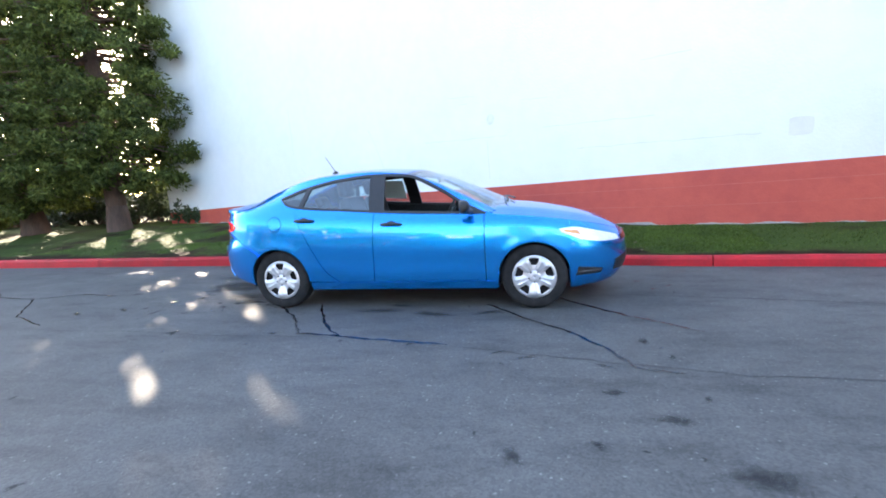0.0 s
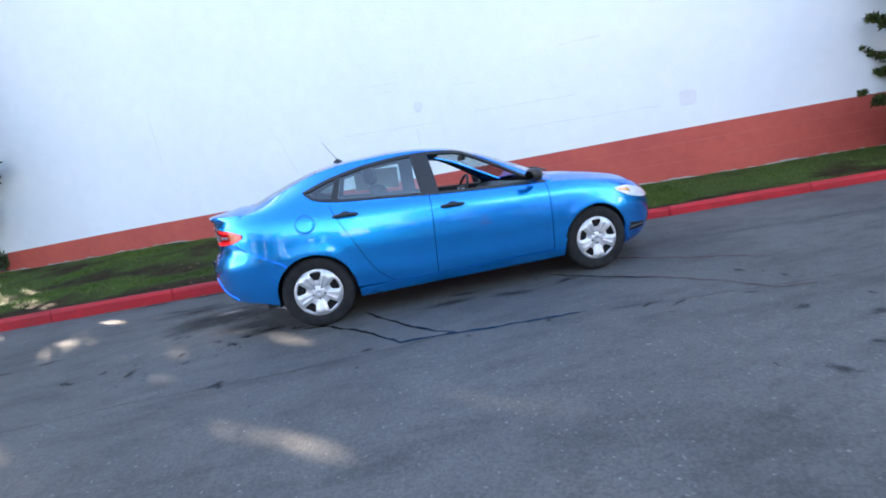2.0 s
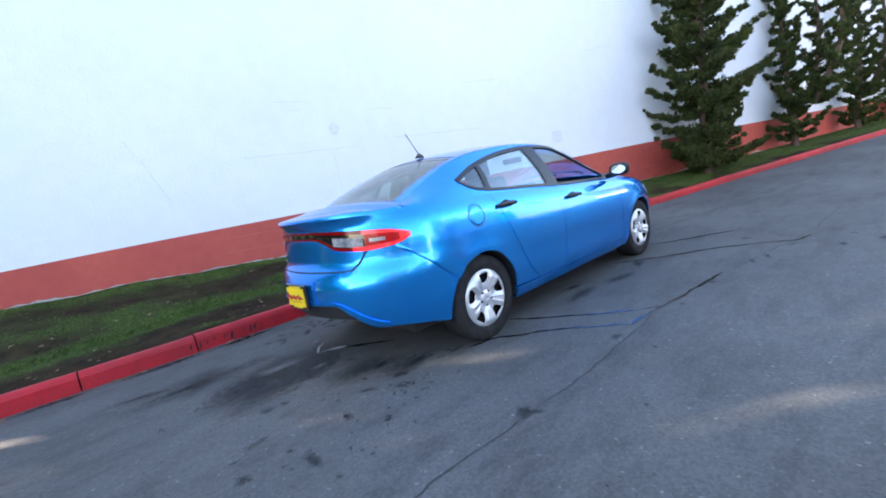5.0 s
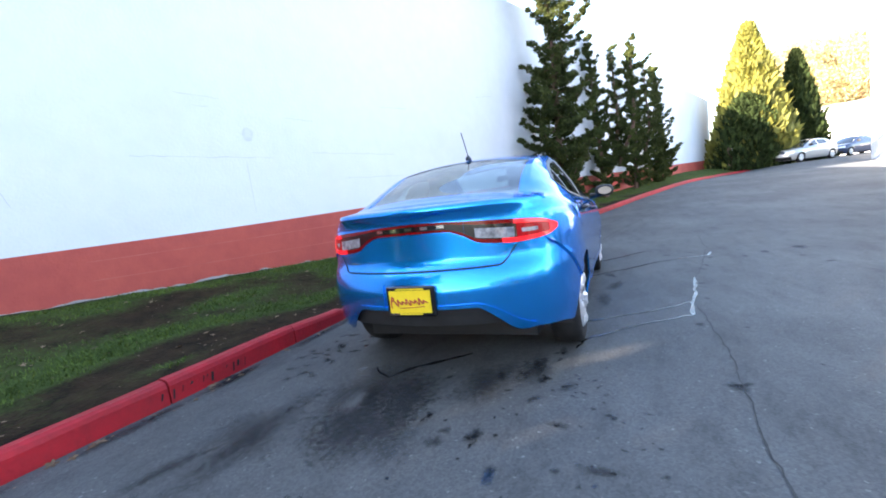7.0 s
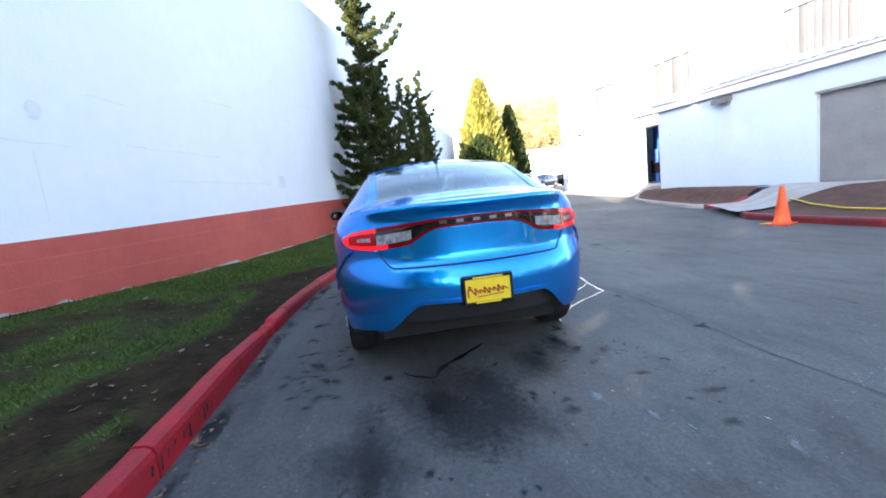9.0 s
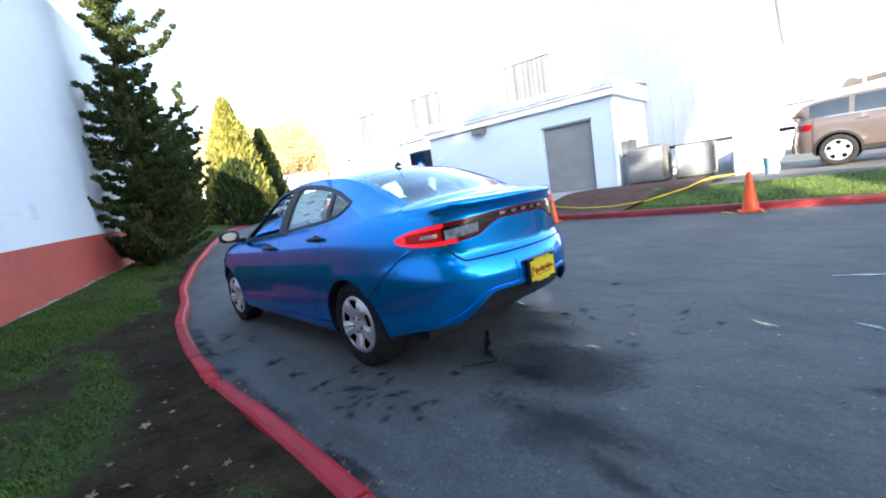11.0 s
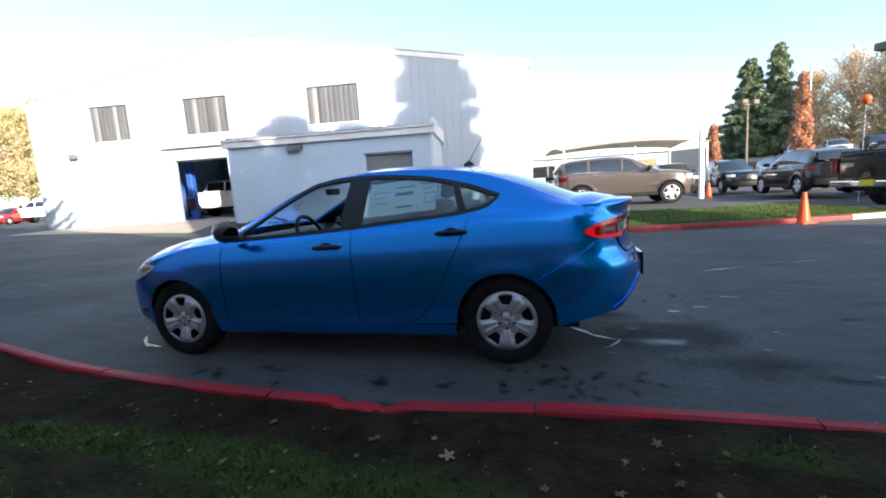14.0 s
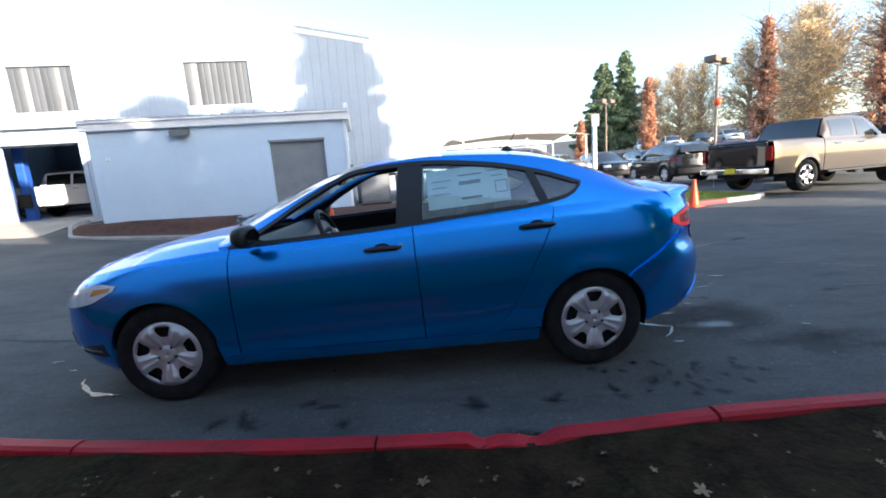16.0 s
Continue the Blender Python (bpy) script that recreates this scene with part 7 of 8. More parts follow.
M["paint_black"] = paint("black_car_paint", (0.012, 0.012, 0.013), (0.016, 0.016, 0.017), 0.25, 0.2)
M["paint_tan"] = paint("pale_tan_car_paint", (0.085, 0.07, 0.062), (0.07, 0.058, 0.05), 0.3, 0.35)
M["paint_white"] = paint("white_car_paint", (0.75, 0.75, 0.75), (0.70, 0.70, 0.70), 0.35, 0.0)
M["paint_maroon"] = paint("maroon_car_paint", (0.16, 0.03, 0.03), (0.12, 0.025, 0.025), 0.3, 0.3)
M["paint_silver"] = paint("silver_car_paint", (0.45, 0.46, 0.47), (0.40, 0.41, 0.42), 0.3, 0.5)
M["paint_navy"] = paint("navy_car_paint", (0.03, 0.05, 0.11), (0.025, 0.04, 0.09), 0.3, 0.3)
M["paint_red"] = paint("red_car_paint", (0.40, 0.03, 0.03), (0.34, 0.03, 0.03), 0.3, 0.1)
SW = dict(rear_x=-1.95, windows=((0.70, -0.05), (-0.12, -1.15), (-1.25, -2.0)), rear_glass=(-2.13, -2.38), roof=(0.12, -2.12), screen=(1.08, 0.12), cab_end=-2.36, cladding=True)


def ground_pose(x, y, heading, z=None):
    return pose(x, y, land(x, y) if z is None else z, 0, 0, heading)


plain_vehicle("suv", "bronze grey sport utility car parked behind the island", SUV, M["paint_bronze"], ground_pose(-4.22, -12.5, 180.0, 0.36) @ Matrix.Scale(0.95, 4), **SW)
black = plain_vehicle("suv", "black sport utility car parked in the lot", SUV, M["paint_black"], ground_pose(-12.05, -17.3, -90, 0.16), **SW)
black["group"] = "parked black cars"
for x, y, z in ((-11.6, -23.6, 0.15), (-8.7, -23.8, 0.2), (-5.8, -24.0, 0.2), (-14.5, -23.4, 0.12), (-2.9, -24.2, 0.2)):
    copy_thing(black, ground_pose(x, y, 90, z))
plain_vehicle("suv", "maroon sport utility car parked in the lot", SUV, M["paint_maroon"], ground_pose(-14.8, -16.8, -90, 0.1), **SW)
sedan_kw = dict(rear_x=-1.75, windows=((0.62, -0.15), (-0.25, -1.0)), rear_glass=(-1.14, -1.8), roof=(0.05, -1.12), screen=(0.97, 0.1), deck=(-1.74, -2.24), rim_r=0.205, tyre_w=0.2, lamp_z=(0.85, 0.97), head_z=(0.64, 0.75))
plain_vehicle("sedan", "silver sedan parked by the far kerb", SEDAN, M["paint_silver"], ground_pose(32.1, -12.6, 127), **sedan_kw)
plain_vehicle("sedan", "blue sedan parked beyond the silver one", SEDAN, M["paint_navy"], ground_pose(38.9, -17.6, 130), **sedan_kw)
plain_vehicle("sedan", "dark sedan parked far along the drive", SEDAN, M["paint_black"], ground_pose(46, -22.8, 110), **sedan_kw)
plain_vehicle("sedan", "red sedan parked far along the drive", SEDAN, M["paint_red"], ground_pose(44.5, -24.8, 110), **sedan_kw)
w_suv = plain_vehicle("suv", "white sport utility car on the upper lot", SUV, M["paint_white"], ground_pose(-26.3, -47.4, 70), **SW)
w_suv["group"] = "cars on the upper lot"
for i, x in enumerate((-29.2, -32.1, -35.0, -37.9, -40.8, -43.7, -46.6)):
    copy_thing(black if i in (1, 5) else w_suv, ground_pose(x, -46.0 - 0.25 * (x + 32), 70))
for x, y in ((-22.0, -36.5), (-25.2, -35.0)):
    copy_thing(black, ground_pose(x, y, 62))


# pickup truck: cab shell, separate load bed
PICK = Shell(
    sh=((-3.3, -0.9, 0.0, 0.9, 1.3, 1.8, 2.2, 2.45), (1.34, 1.33, 1.31, 1.29, 1.28, 1.25, 1.19, 1.10)),
    bottom=((-3.3, 2.6), (0.52, 0.50)), xf=((0.3, 0.6, 0.9, 1.3), (2.40, 2.50, 2.50, 2.40)), xr=((0.3, 0.8, 1.4), (-3.30, -3.32, -3.32)),
    width=1.0, front_taper=(1.4, 5.0), rear_taper=(-3.05, 6.0),
    rail=((-1.45, -1.38, -1.2, -0.5, 0.2, 0.6, 1.1, 1.25), (0.82, 0.80, 0.76, 0.75, 0.76, 0.80, 0.87, 0.88), (1.34, 1.55, 1.86, 1.90, 1.87, 1.68, 1.32, 1.29)),
    tuck=((0.0, 0.1, 0.3, 0.6, 0.9, 1.0), (0.05, 0.03, 0.01, 0.0, 0.02, 0.06)),
    crown=((-1.45, -1.2, -0.5, 0.2, 0.6, 1.1), (-0.02, 0.0, 0.0, 0.05, 0.1, 0.16), (0.02, 0.03, 0.04, 0.04, 0.03, 0.03)),
    axles=(1.55, -2.02), wheel_r=0.41, arch_r=0.47)


def pickup(label, pnt, m, tail_dark=False, cover=True):
    S = PICK
    v = empty("pickup_truck", m)
    tagged(v, label, "pickup truck")
    for sg in (1, -1):
        arch_panel(S, "cab_side", 2.15, -1.42, lambda x: S.sh(x), sg, pnt, v, nz=10)
        arch_panel(S, "bed_side", -1.45, -3.2, lambda x: S.sh(x), sg, pnt, v, nz=10)
        side_panel(S, "cabin_side", 1.08, -1.42, lambda x: S.sh(x) - 0.002, lambda x: max(S.sh(x) + 0.002, S.rz(x)), sg, pnt, v, nx=24, nz=4, fn=S.glass_side)
        for a, b in ((0.72, -0.15), (-0.25, -1.15)):
            side_panel(S, "side_window", lambda q, a=a: lerp(a, a - 0.45 * (a > 0.3), q), b, lambda x: S.sh(x) + 0.04, lambda x: max(S.sh(x) + 0.05, S.rz(x) - 0.08), sg, M["glass_far"], v, nx=8, nz=3, fn=S.glass_side, off=0.008, thick=0.004)
        for ax in S.axles:
            well(S, ax, sg, v)
            wheel_part(v, ax, sg * 0.85, S.wr, 0.28, M["chrome"], rim_r=0.27)
        box("tail_lamp", -3.345, -3.28, sg * 0.93 - 0.075, sg * 0.93 + 0.075, 0.86, 1.22, M["tail_red"], v, bevel=0.02)
        box("head_lamp", 2.40, 2.48, sg * 0.72 - 0.14, sg * 0.72 + 0.14, 0.88, 1.08, M["lamp_clear"], v, bevel=0.02)
        box("mirror", 0.72, 0.82, sg * 1.10 - 0.12, sg * 1.10 + 0.12, 1.34, 1.58, M["plastic_black"], v, bevel=0.03, seg=2)
        box("side_step", -1.3, 1.0, sg * 0.97 - 0.06, sg * 0.97 + 0.06, 0.44, 0.50, M["plastic_black"], v, bevel=0.015)
        for hx in (-0.05, -0.95):
            y = S.side(hx, 1.2)
            part("door_handle", tube_bm([(hx - 0.1, sg * (y + 0.02), 1.18), (hx + 0.1, sg * (y + 0.02), 1.18)], 0.016, 6), M["chrome"], v)
    box("tailgate", -3.31, -3.24, -0.84, 0.84, 0.72, 1.33, M["paint_black"] if tail_dark else pnt, v, "dark tailgate" if tail_dark else "", bevel=0.02, seg=2)
    box("rear_bumper", -3.46, -3.30, -0.94, 0.94, 0.53, 0.68, M["chrome"], v, "chrome step bumper", bevel=0.03, seg=2)
    box("dealer_plate", -3.475, -3.458, -0.16, 0.16, 0.56, 0.70, M["plate_yellow"], v, "yellow dealer plate")
    if cover:
        box("bed_cover", -3.28, -1.46, -0.86, 0.86, 1.33, 1.37, M["plastic_black"], v, bevel=0.015)
    else:
        box("bed_floor", -3.24, -1.46, -0.88, 0.88, 0.78, 0.84, pnt, v)
    box("bed_front", -1.47, -1.42, -0.9, 0.9, 0.6, 1.34, pnt, v)
    rows = []
    for i in range(33):
        u = lerp(-1, 1, i / 32)
        rows.append([S.end(u * darc(S, z, 2.15, True), z, True) for z in [lerp(0.5, 1.13 + 0.05 * abs(u), j / 8) for j in range(9)]])
    sheet("front_end", rows, pnt, v, "", 0.012, Vector((-1, 0, 0)))
    end_panel(S, "bumper", -0.9, 0.9, 0.48, 0.72, True, M["chrome"], v, nd=18, nz=3, off=0.04, thick=0.04)
    end_panel(S, "grille", -0.52, 0.52, 0.80, 1.12, True, M["gloss_black"], v, nd=10, nz=3, off=0.02)
    sheet("hood", deck_rows(S, 2.38, 1.05, 12, 12, lambda x: 0.06), pnt, v, "", 0.012, Vector((0, 0, -1)))
    top_panel(S, "windscreen", 1.1, 0.25, M["glass_far"], v, w=0.96, nx=6, nw=8, thick=0.005)
    top_panel(S, "roof", 0.28, -1.22, pnt, v, nx=12, nw=8, thick=0.015, lift=0.003)
    top_panel(S, "rear_window", -1.22, -1.44, M["glass_far"], v, w=0.95, nx=4, nw=8, thick=0.005)
    box("underbody", -3.2, 2.2, -0.6, 0.6, 0.42, 0.7, M["dark"], v)
    return v


pickup("pale tan crew-cab pickup truck with dark tailgate and chrome wheels", M["paint_tan"], pose(-13.1, -10.2, 0.06, 0, 0, 195) @ Matrix.Scale(1.1, 4), tail_dark=True)
pickup("dark navy pickup truck parked behind the tan one", M["paint_navy"], pose(-17.6, -14.2, 0.25, 0, 0, 214))
pickup("white pickup truck inside the workshop bay", M["paint_white"], MB @ pose(8.3, -4.3, 0.66, 0, 0, 180), cover=False)
pickup("white pickup truck parked at the corner of the workshop", M["paint_white"], pose(43.0, -26.2, land(43.0, -26.2) + 0.02, 0, 0, 20), cover=False)

# ---- street furniture and small things ----
def cone(x, y, z, tilt=0.0):
    t = empty("traffic_cone", pose(x, y, z, 0, tilt, 20))
    tagged(t, "orange plastic traffic cone with flat square base on asphalt", "traffic cone", "traffic cones")
    box("base", -0.18, 0.18, -0.18, 0.18, 0.0, 0.03, M["cone"], t, bevel=0.012, seg=2)
    part("body", lathe_bm([(0.135, 0.03), (0.13, 0.045), (0.04, 0.67), (0.036, 0.69), (0.026, 0.692), (0.024, 0.66)], 24), M["cone"], t, smooth=True)
    part("rim", lathe_bm([(0.145, 0.028), (0.145, 0.05), (0.132, 0.055)], 24), M["cone"], t)
    return t


for x, y in ((1.87, -6.64), (-2.10, -6.76), (-7.2, -7.40)):
    cone(x, y, land(x, -7.0))
cone(-7.75, -14.9, 0.2)


def hvac(name, m, w, d, h, fan=True):
    t = empty(name, m)
    tagged(t, "weathered grey condenser unit with grille beside the annexe", "condenser unit", "condenser units")
    box("casing", -w / 2, w / 2, -d / 2, d / 2, 0.06, h, M["hvac"], t, bevel=0.012)
    box("base_rail", -w / 2, w / 2, -d / 2, d / 2, 0.0, 0.06, M["dark"], t)
    g = box("coil_panel", -w / 2 + 0.05, w / 2 - 0.05, d / 2 + 0.001, d / 2 + 0.012, 0.14, h - 0.12, M["shutter_grey"], t)
    n = 12
    for k in range(n):
        z = lerp(0.16, h - 0.16, k / (n - 1))
        box("louvre", -w / 2 + 0.05, w / 2 - 0.05, d / 2 + 0.012, d / 2 + 0.022, z, z + 0.016, M["hvac"]).parent = g
    g2 = box("coil_panel", -w / 2 - 0.012, -w / 2 - 0.001, -d / 2 + 0.05, d / 2 - 0.05, 0.14, h - 0.12, M["dark"], t)
    for k in range(10):
        y = lerp(-d / 2 + 0.06, d / 2 - 0.08, k / 9)
        box("louvre", -w / 2 - 0.02, -w / 2 - 0.012, y, y + 0.014, 0.14, h - 0.12, M["hvac"]).parent = g2
    if fan:
        part("fan_guard", lathe_bm([(w * 0.36, h), (w * 0.36, h + 0.03), (w * 0.30, h + 0.035), (w * 0.10, h + 0.045)], 20), M["dark"], t)
    return t


for u, v, w, d, h in ((-0.75, -0.5, 0.95, 0.95, 1.05), (-1.95, -0.8, 0.9, 0.9, 0.95), (-0.55, -2.2, 0.8, 0.8, 0.9)):
    p = MA @ Vector((u, v, 0))
    hvac("condenser_unit", Matrix.Translation((p.x, p.y, land(p.x, p.y) + 0.1)) @ Matrix.Rotation(HB, 4, 'Z'), w, d, h)
for k, (u, z) in enumerate(((-0.02, 1.45), (-0.02, 1.50))):
    bx = box("meter_box", -0.12, -0.001, -0.9 - k * 0.8, -0.45 - k * 0.8, z - 0.1, z + 0.35, M["hvac"], annex, "grey wall box", bevel=0.01)
pr = empty("pipe_rack", MA @ pose(-2.6, -1.9, 0))
tagged(pr, "dark steel pipe rail behind the condenser units", "pipe rail")
part("rail", tube_bm([(-2.2, 0, 1.42), (1.9, 0, 1.42)], 0.05, 8), M["dark"], pr)
for u in (-2.1, -0.7, 0.7, 1.8):
    part("post", tube_bm([(u, 0, 0.2), (u, 0, 1.42)], 0.03, 6), M["steel"], pr)
# electrical cabinet on the lawn's edge, white
cb = empty("utility_cabinet", pose(-1.1, -12.4, land(-1.1, -12.4), 0, 0, 8))
tagged(cb, "white metal utility cabinet beside the workshop", "cabinet")
box("body", -0.5, 0.5, -0.4, 0.4, 0, 1.1, M["trim_white"], cb, bevel=0.02)
box("door", -0.46, 0.46, 0.4, 0.415, 0.08, 1.02, M["trim_white"], cb, bevel=0.006)
bk = empty("bucket", pose(-1.95, -9.45, land(-1.95, -9.45) + 0.1))
tagged(bk, "pale blue plastic bucket on the lawn edge", "bucket")
part("pail", lathe_bm([(0.12, 0), (0.125, 0.01), (0.155, 0.34), (0.165, 0.345), (0.165, 0.365), (0.15, 0.365), (0.118, 0.02), (0.0, 0.02)], 20), mat("pale_blue_plastic", (0.30, 0.55, 0.68), 0.45), bk, smooth=True)
part("bail", tube_bm([(-0.16, 0, 0.35), (-0.13, 0.09, 0.42), (0, 0.13, 0.45), (0.13, 0.09, 0.42), (0.16, 0, 0.35)], 0.005, 5), M["steel"], bk)

hose = empty("hose", pose(0, 0, 0))
tagged(hose, "yellow hose lying across the lawn and mulch", "hose")
hp = [(3.2, -8.3), (2.5, -8.0), (1.7, -7.75), (0.9, -7.7), (0.2, -7.95), (-0.5, -8.6), (-0.9, -9.6), (-1.4, -10.4)]
part("tube", tube_bm([(x, y, land(x, y) + 0.15) for x, y in poly_path(hp, 0.25)], 0.018, 6), M["yellow"], hose, smooth=True)
for x, y in ((2.05, -6.62), (-1.8, -6.6), (-2.3, -6.66)):
    tp = empty("tape_scrap", pose(x, y, land(x, -7) + 0.004, 0, 0, 30 * x))
    tagged(tp, "scrap of yellow tape on the asphalt", "tape")
    part("strip", tube_bm([(-0.22, 0, 0.004), (-0.08, 0.02, 0.012), (0.08, -0.02, 0.004), (0.2, 0.03, 0.01)], [0.012, 0.016, 0.015, 0.01], 4), M["yellow"], tp)


M["lamp_brown"] = mat("brown_lamp_housing", (0.16, 0.12, 0.09), 0.6, col2=(0.12, 0.09, 0.07), scale=3)


def lamp_post(x, y, z, h, label, heads=2, arm=0.0, mat_pole="wood", r=0.12):
    t = empty("street_lamp", pose(x, y, z, 0, 0, 215 if arm else 35))
    tagged(t, label, "lamp post")
    part("pole", tube_bm([(0, 0, -0.3), (0, 0, h)], [r, r * 0.7], 8), M[mat_pole], t)
    if arm:
        part("arm", tube_bm([(0, 0, h - 0.2), (arm * 0.4, 0, h + 0.45), (arm, 0, h + 0.6)], [r * 0.5, r * 0.4, r * 0.35], 6), M[mat_pole], t)
        box("head", arm, arm + 0.6, -0.12, 0.12, h + 0.54, h + 0.66, M["steel"], t, bevel=0.03)
    else:
        part("arm", tube_bm([(-0.9, 0, h - 0.15), (0.9, 0, h - 0.15)], 0.05, 6), M["steel"], t)
        for k in range(heads):
            s = -1 if k == 0 else 1
            box("head", s * 0.85 - 0.42, s * 0.85 + 0.42, -0.38, 0.38, h - 0.12, h + 0.28, M["lamp_brown"], t, bevel=0.03)
    return t


def lp(x, y, top, *a, **k):
    z = land(x, y)
    return lamp_post(x, y, z, top - z, *a, **k)


lp(-22.0, -47.9, 8.1, "wooden lot lamp post with square heads")
lp(-21.0, -27.0, 7.5, "wooden lot lamp post with floodlights and balloon")
lp(-31.6, -56.3, 13.0, "grey street lamp with a curved arm", arm=4.5, mat_pole="steel", r=0.14)
for x, y, z, r in ((-11.47, -12.88, 3.2, 0.14),):
    bl = empty("balloon", pose(x, y, z))
    tagged(bl, "orange balloon tied up in the car lot", "balloon", "orange balloons")
    part("skin", lathe_bm([(0.0, -1.15 * r), (0.25 * r, -1.0 * r), (0.75 * r, -0.55 * r), (r, 0.1 * r), (0.8 * r, 0.7 * r), (0.4 * r, 0.95 * r), (0.0, 1.02 * r)], 16), M["cone"], bl, smooth=True)
    part("string", tube_bm([(0, 0, -1.15 * r), (0.05, 0, land(x, y) - z if land(x, y) < z - 1 else -1.5)], 0.01, 4), M["trim_white"], bl)

sp = empty("sign_post", pose(-7.15, -13.8, land(-7.15, -13.8), 0, 0, 10))
tagged(sp, "white square post with a small sign on top", "sign post")
box("post", -0.07, 0.07, -0.07, 0.07, -0.1, 2.45, M["trim_white"], sp, bevel=0.008)
box("sign", -0.16, 0.16, 0.071, 0.09, 2.35, 2.8, mat("brown_sign_face", (0.35, 0.25, 0.22), 0.6), sp)

# curved fabric canopy behind the car lot
cn = empty("canopy", pose(-6.2, -25.0, land(-6.2, -25), 0, 0, 12))
tagged(cn, "tan curved fabric canopy on white posts", "canopy")
M["canvas"] = mat("tan_canvas", (0.74, 0.68, 0.60), 0.8, col2=(0.66, 0.60, 0.52), scale=1, trans=0.45)
rows = [[(lerp(-4.2, 4.2, i / 20), lerp(-2.2, 2.2, j / 8), 2.55 + 0.4 * math.sin(math.pi * (0.12 + 0.76 * i / 20)) + 0.25 * math.sin(math.pi * j / 8)) for j in range(9)] for i in range(21)]
sheet("canvas", rows, M["canvas"], cn, "", 0.02, Vector((0, 0, -1)))
for x in (-4.0, 0, 4.0):
    for y in (-2.1, 2.1):
        part("post", tube_bm([(x, y, -0.1), (x, y, 2.68)], 0.05, 8), M["trim_white"], cn)
# distant low building under the canopy's side
sb = empty("showroom", pose(-2.0, -42.0, land(-2, -42), 0, 0, 8))
tagged(sb, "low white showroom building far behind the lot", "building")
box("wall", -10, 9, -4, 4, -0.5, 3.1, M["metal_shade_blue"], sb)
box("roof", -10.4, 9.4, -4.4, 4.4, 3.1, 3.4, M["trim_white"], sb, bevel=0.03)
for k in range(4):
    box("window", -9 + 3 * k, -7 + 3 * k, 4.001, 4.03, 0.9, 2.5, M["glass_far"], sb)

# vehicle lifts in the bay
for u, v in ((8.98, -1.5), (10.4, -2.6)):
    lf = empty("vehicle_lift", MB @ pose(u, v, 0.66))
    tagged(lf, "blue two-post vehicle lift in the workshop bay", "vehicle lift", "vehicle lifts")
    box("column", -0.14, 0.14, -0.16, 0.16, 0, 3.0, M["blue_lift"], lf, bevel=0.015)
    box("foot", -0.3, 0.3, -0.4, 0.4, 0, 0.05, M["blue_lift"], lf)
    box("carriage", -0.2, 0.2, 0.16, 0.3, 0.5, 1.0, M["dark"], lf, bevel=0.02)
# fire marker post at the far corner
bo = empty("marker_post", pose(34.0 - 2.6, -8.3, land(31.4, -8.3) + 0.1))
tagged(bo, "short brown marker post with a small sign", "post")
box("post", -0.12, 0.12, -0.12, 0.12, 0, 1.7, M["bark"], bo, bevel=0.02)
box("plate", -0.15, 0.15, -0.14, -0.12, 1.1, 1.6, M["trim_white"], bo)
shrub(23.1, -14.9, land(23.1, -14.9), 0.9, 0.9, 60, "low leafy shrub by the workshop wall", n=24)
shrub(25.5, -15.5, land(25.5, -15.5), 0.7, 0.7, 61, "low leafy shrub by the workshop wall", n=20)

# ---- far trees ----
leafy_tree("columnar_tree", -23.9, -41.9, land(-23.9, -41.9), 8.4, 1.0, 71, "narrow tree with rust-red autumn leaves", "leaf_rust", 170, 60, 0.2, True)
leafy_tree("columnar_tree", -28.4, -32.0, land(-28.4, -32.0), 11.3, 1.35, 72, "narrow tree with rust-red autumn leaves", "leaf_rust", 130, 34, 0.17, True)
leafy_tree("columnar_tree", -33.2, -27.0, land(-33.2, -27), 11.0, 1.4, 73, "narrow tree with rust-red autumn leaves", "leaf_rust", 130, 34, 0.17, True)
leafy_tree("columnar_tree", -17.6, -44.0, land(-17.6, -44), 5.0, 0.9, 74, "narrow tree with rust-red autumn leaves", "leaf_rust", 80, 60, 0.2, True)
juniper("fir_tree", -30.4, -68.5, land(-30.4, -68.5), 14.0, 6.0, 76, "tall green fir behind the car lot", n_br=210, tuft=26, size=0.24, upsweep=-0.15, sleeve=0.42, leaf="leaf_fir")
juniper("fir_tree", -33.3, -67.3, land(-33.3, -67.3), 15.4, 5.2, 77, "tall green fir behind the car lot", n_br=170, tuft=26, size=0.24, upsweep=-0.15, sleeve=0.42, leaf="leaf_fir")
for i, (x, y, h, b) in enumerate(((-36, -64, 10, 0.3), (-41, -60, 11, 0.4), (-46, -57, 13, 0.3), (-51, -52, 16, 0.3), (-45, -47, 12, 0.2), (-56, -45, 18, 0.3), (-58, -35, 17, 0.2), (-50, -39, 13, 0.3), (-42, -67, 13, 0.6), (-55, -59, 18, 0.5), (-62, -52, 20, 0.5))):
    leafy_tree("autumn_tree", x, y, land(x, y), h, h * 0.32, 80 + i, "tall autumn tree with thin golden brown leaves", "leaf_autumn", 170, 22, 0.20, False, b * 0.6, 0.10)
for i, (x, y, h) in enumerate(((-74, -46, 21),)):
    dense_cone("fir_tree", x, y, land(x, y), h, 4.5, 95 + i, "dark fir tree on the far hillside", "leaf_dark", 6000, 0.3)
for i, (x, y, h) in enumerate(((72, -24, 15), (76, -31, 16), (72, -33, 16), (78, -38, 17), (62, -38, 13), (84, -30, 18), (70, -20, 14), (92, -46, 20), (76, -50, 18))):
    leafy_tree("autumn_tree", x, y, land(x, y), h, h * 0.38, 110 + i, "golden autumn tree far along the drive", "leaf_gold", 110, 150, 0.22, False, 0.05)
wh = empty("house", pose(63, -28, land(63, -28), 0, 0, 65))
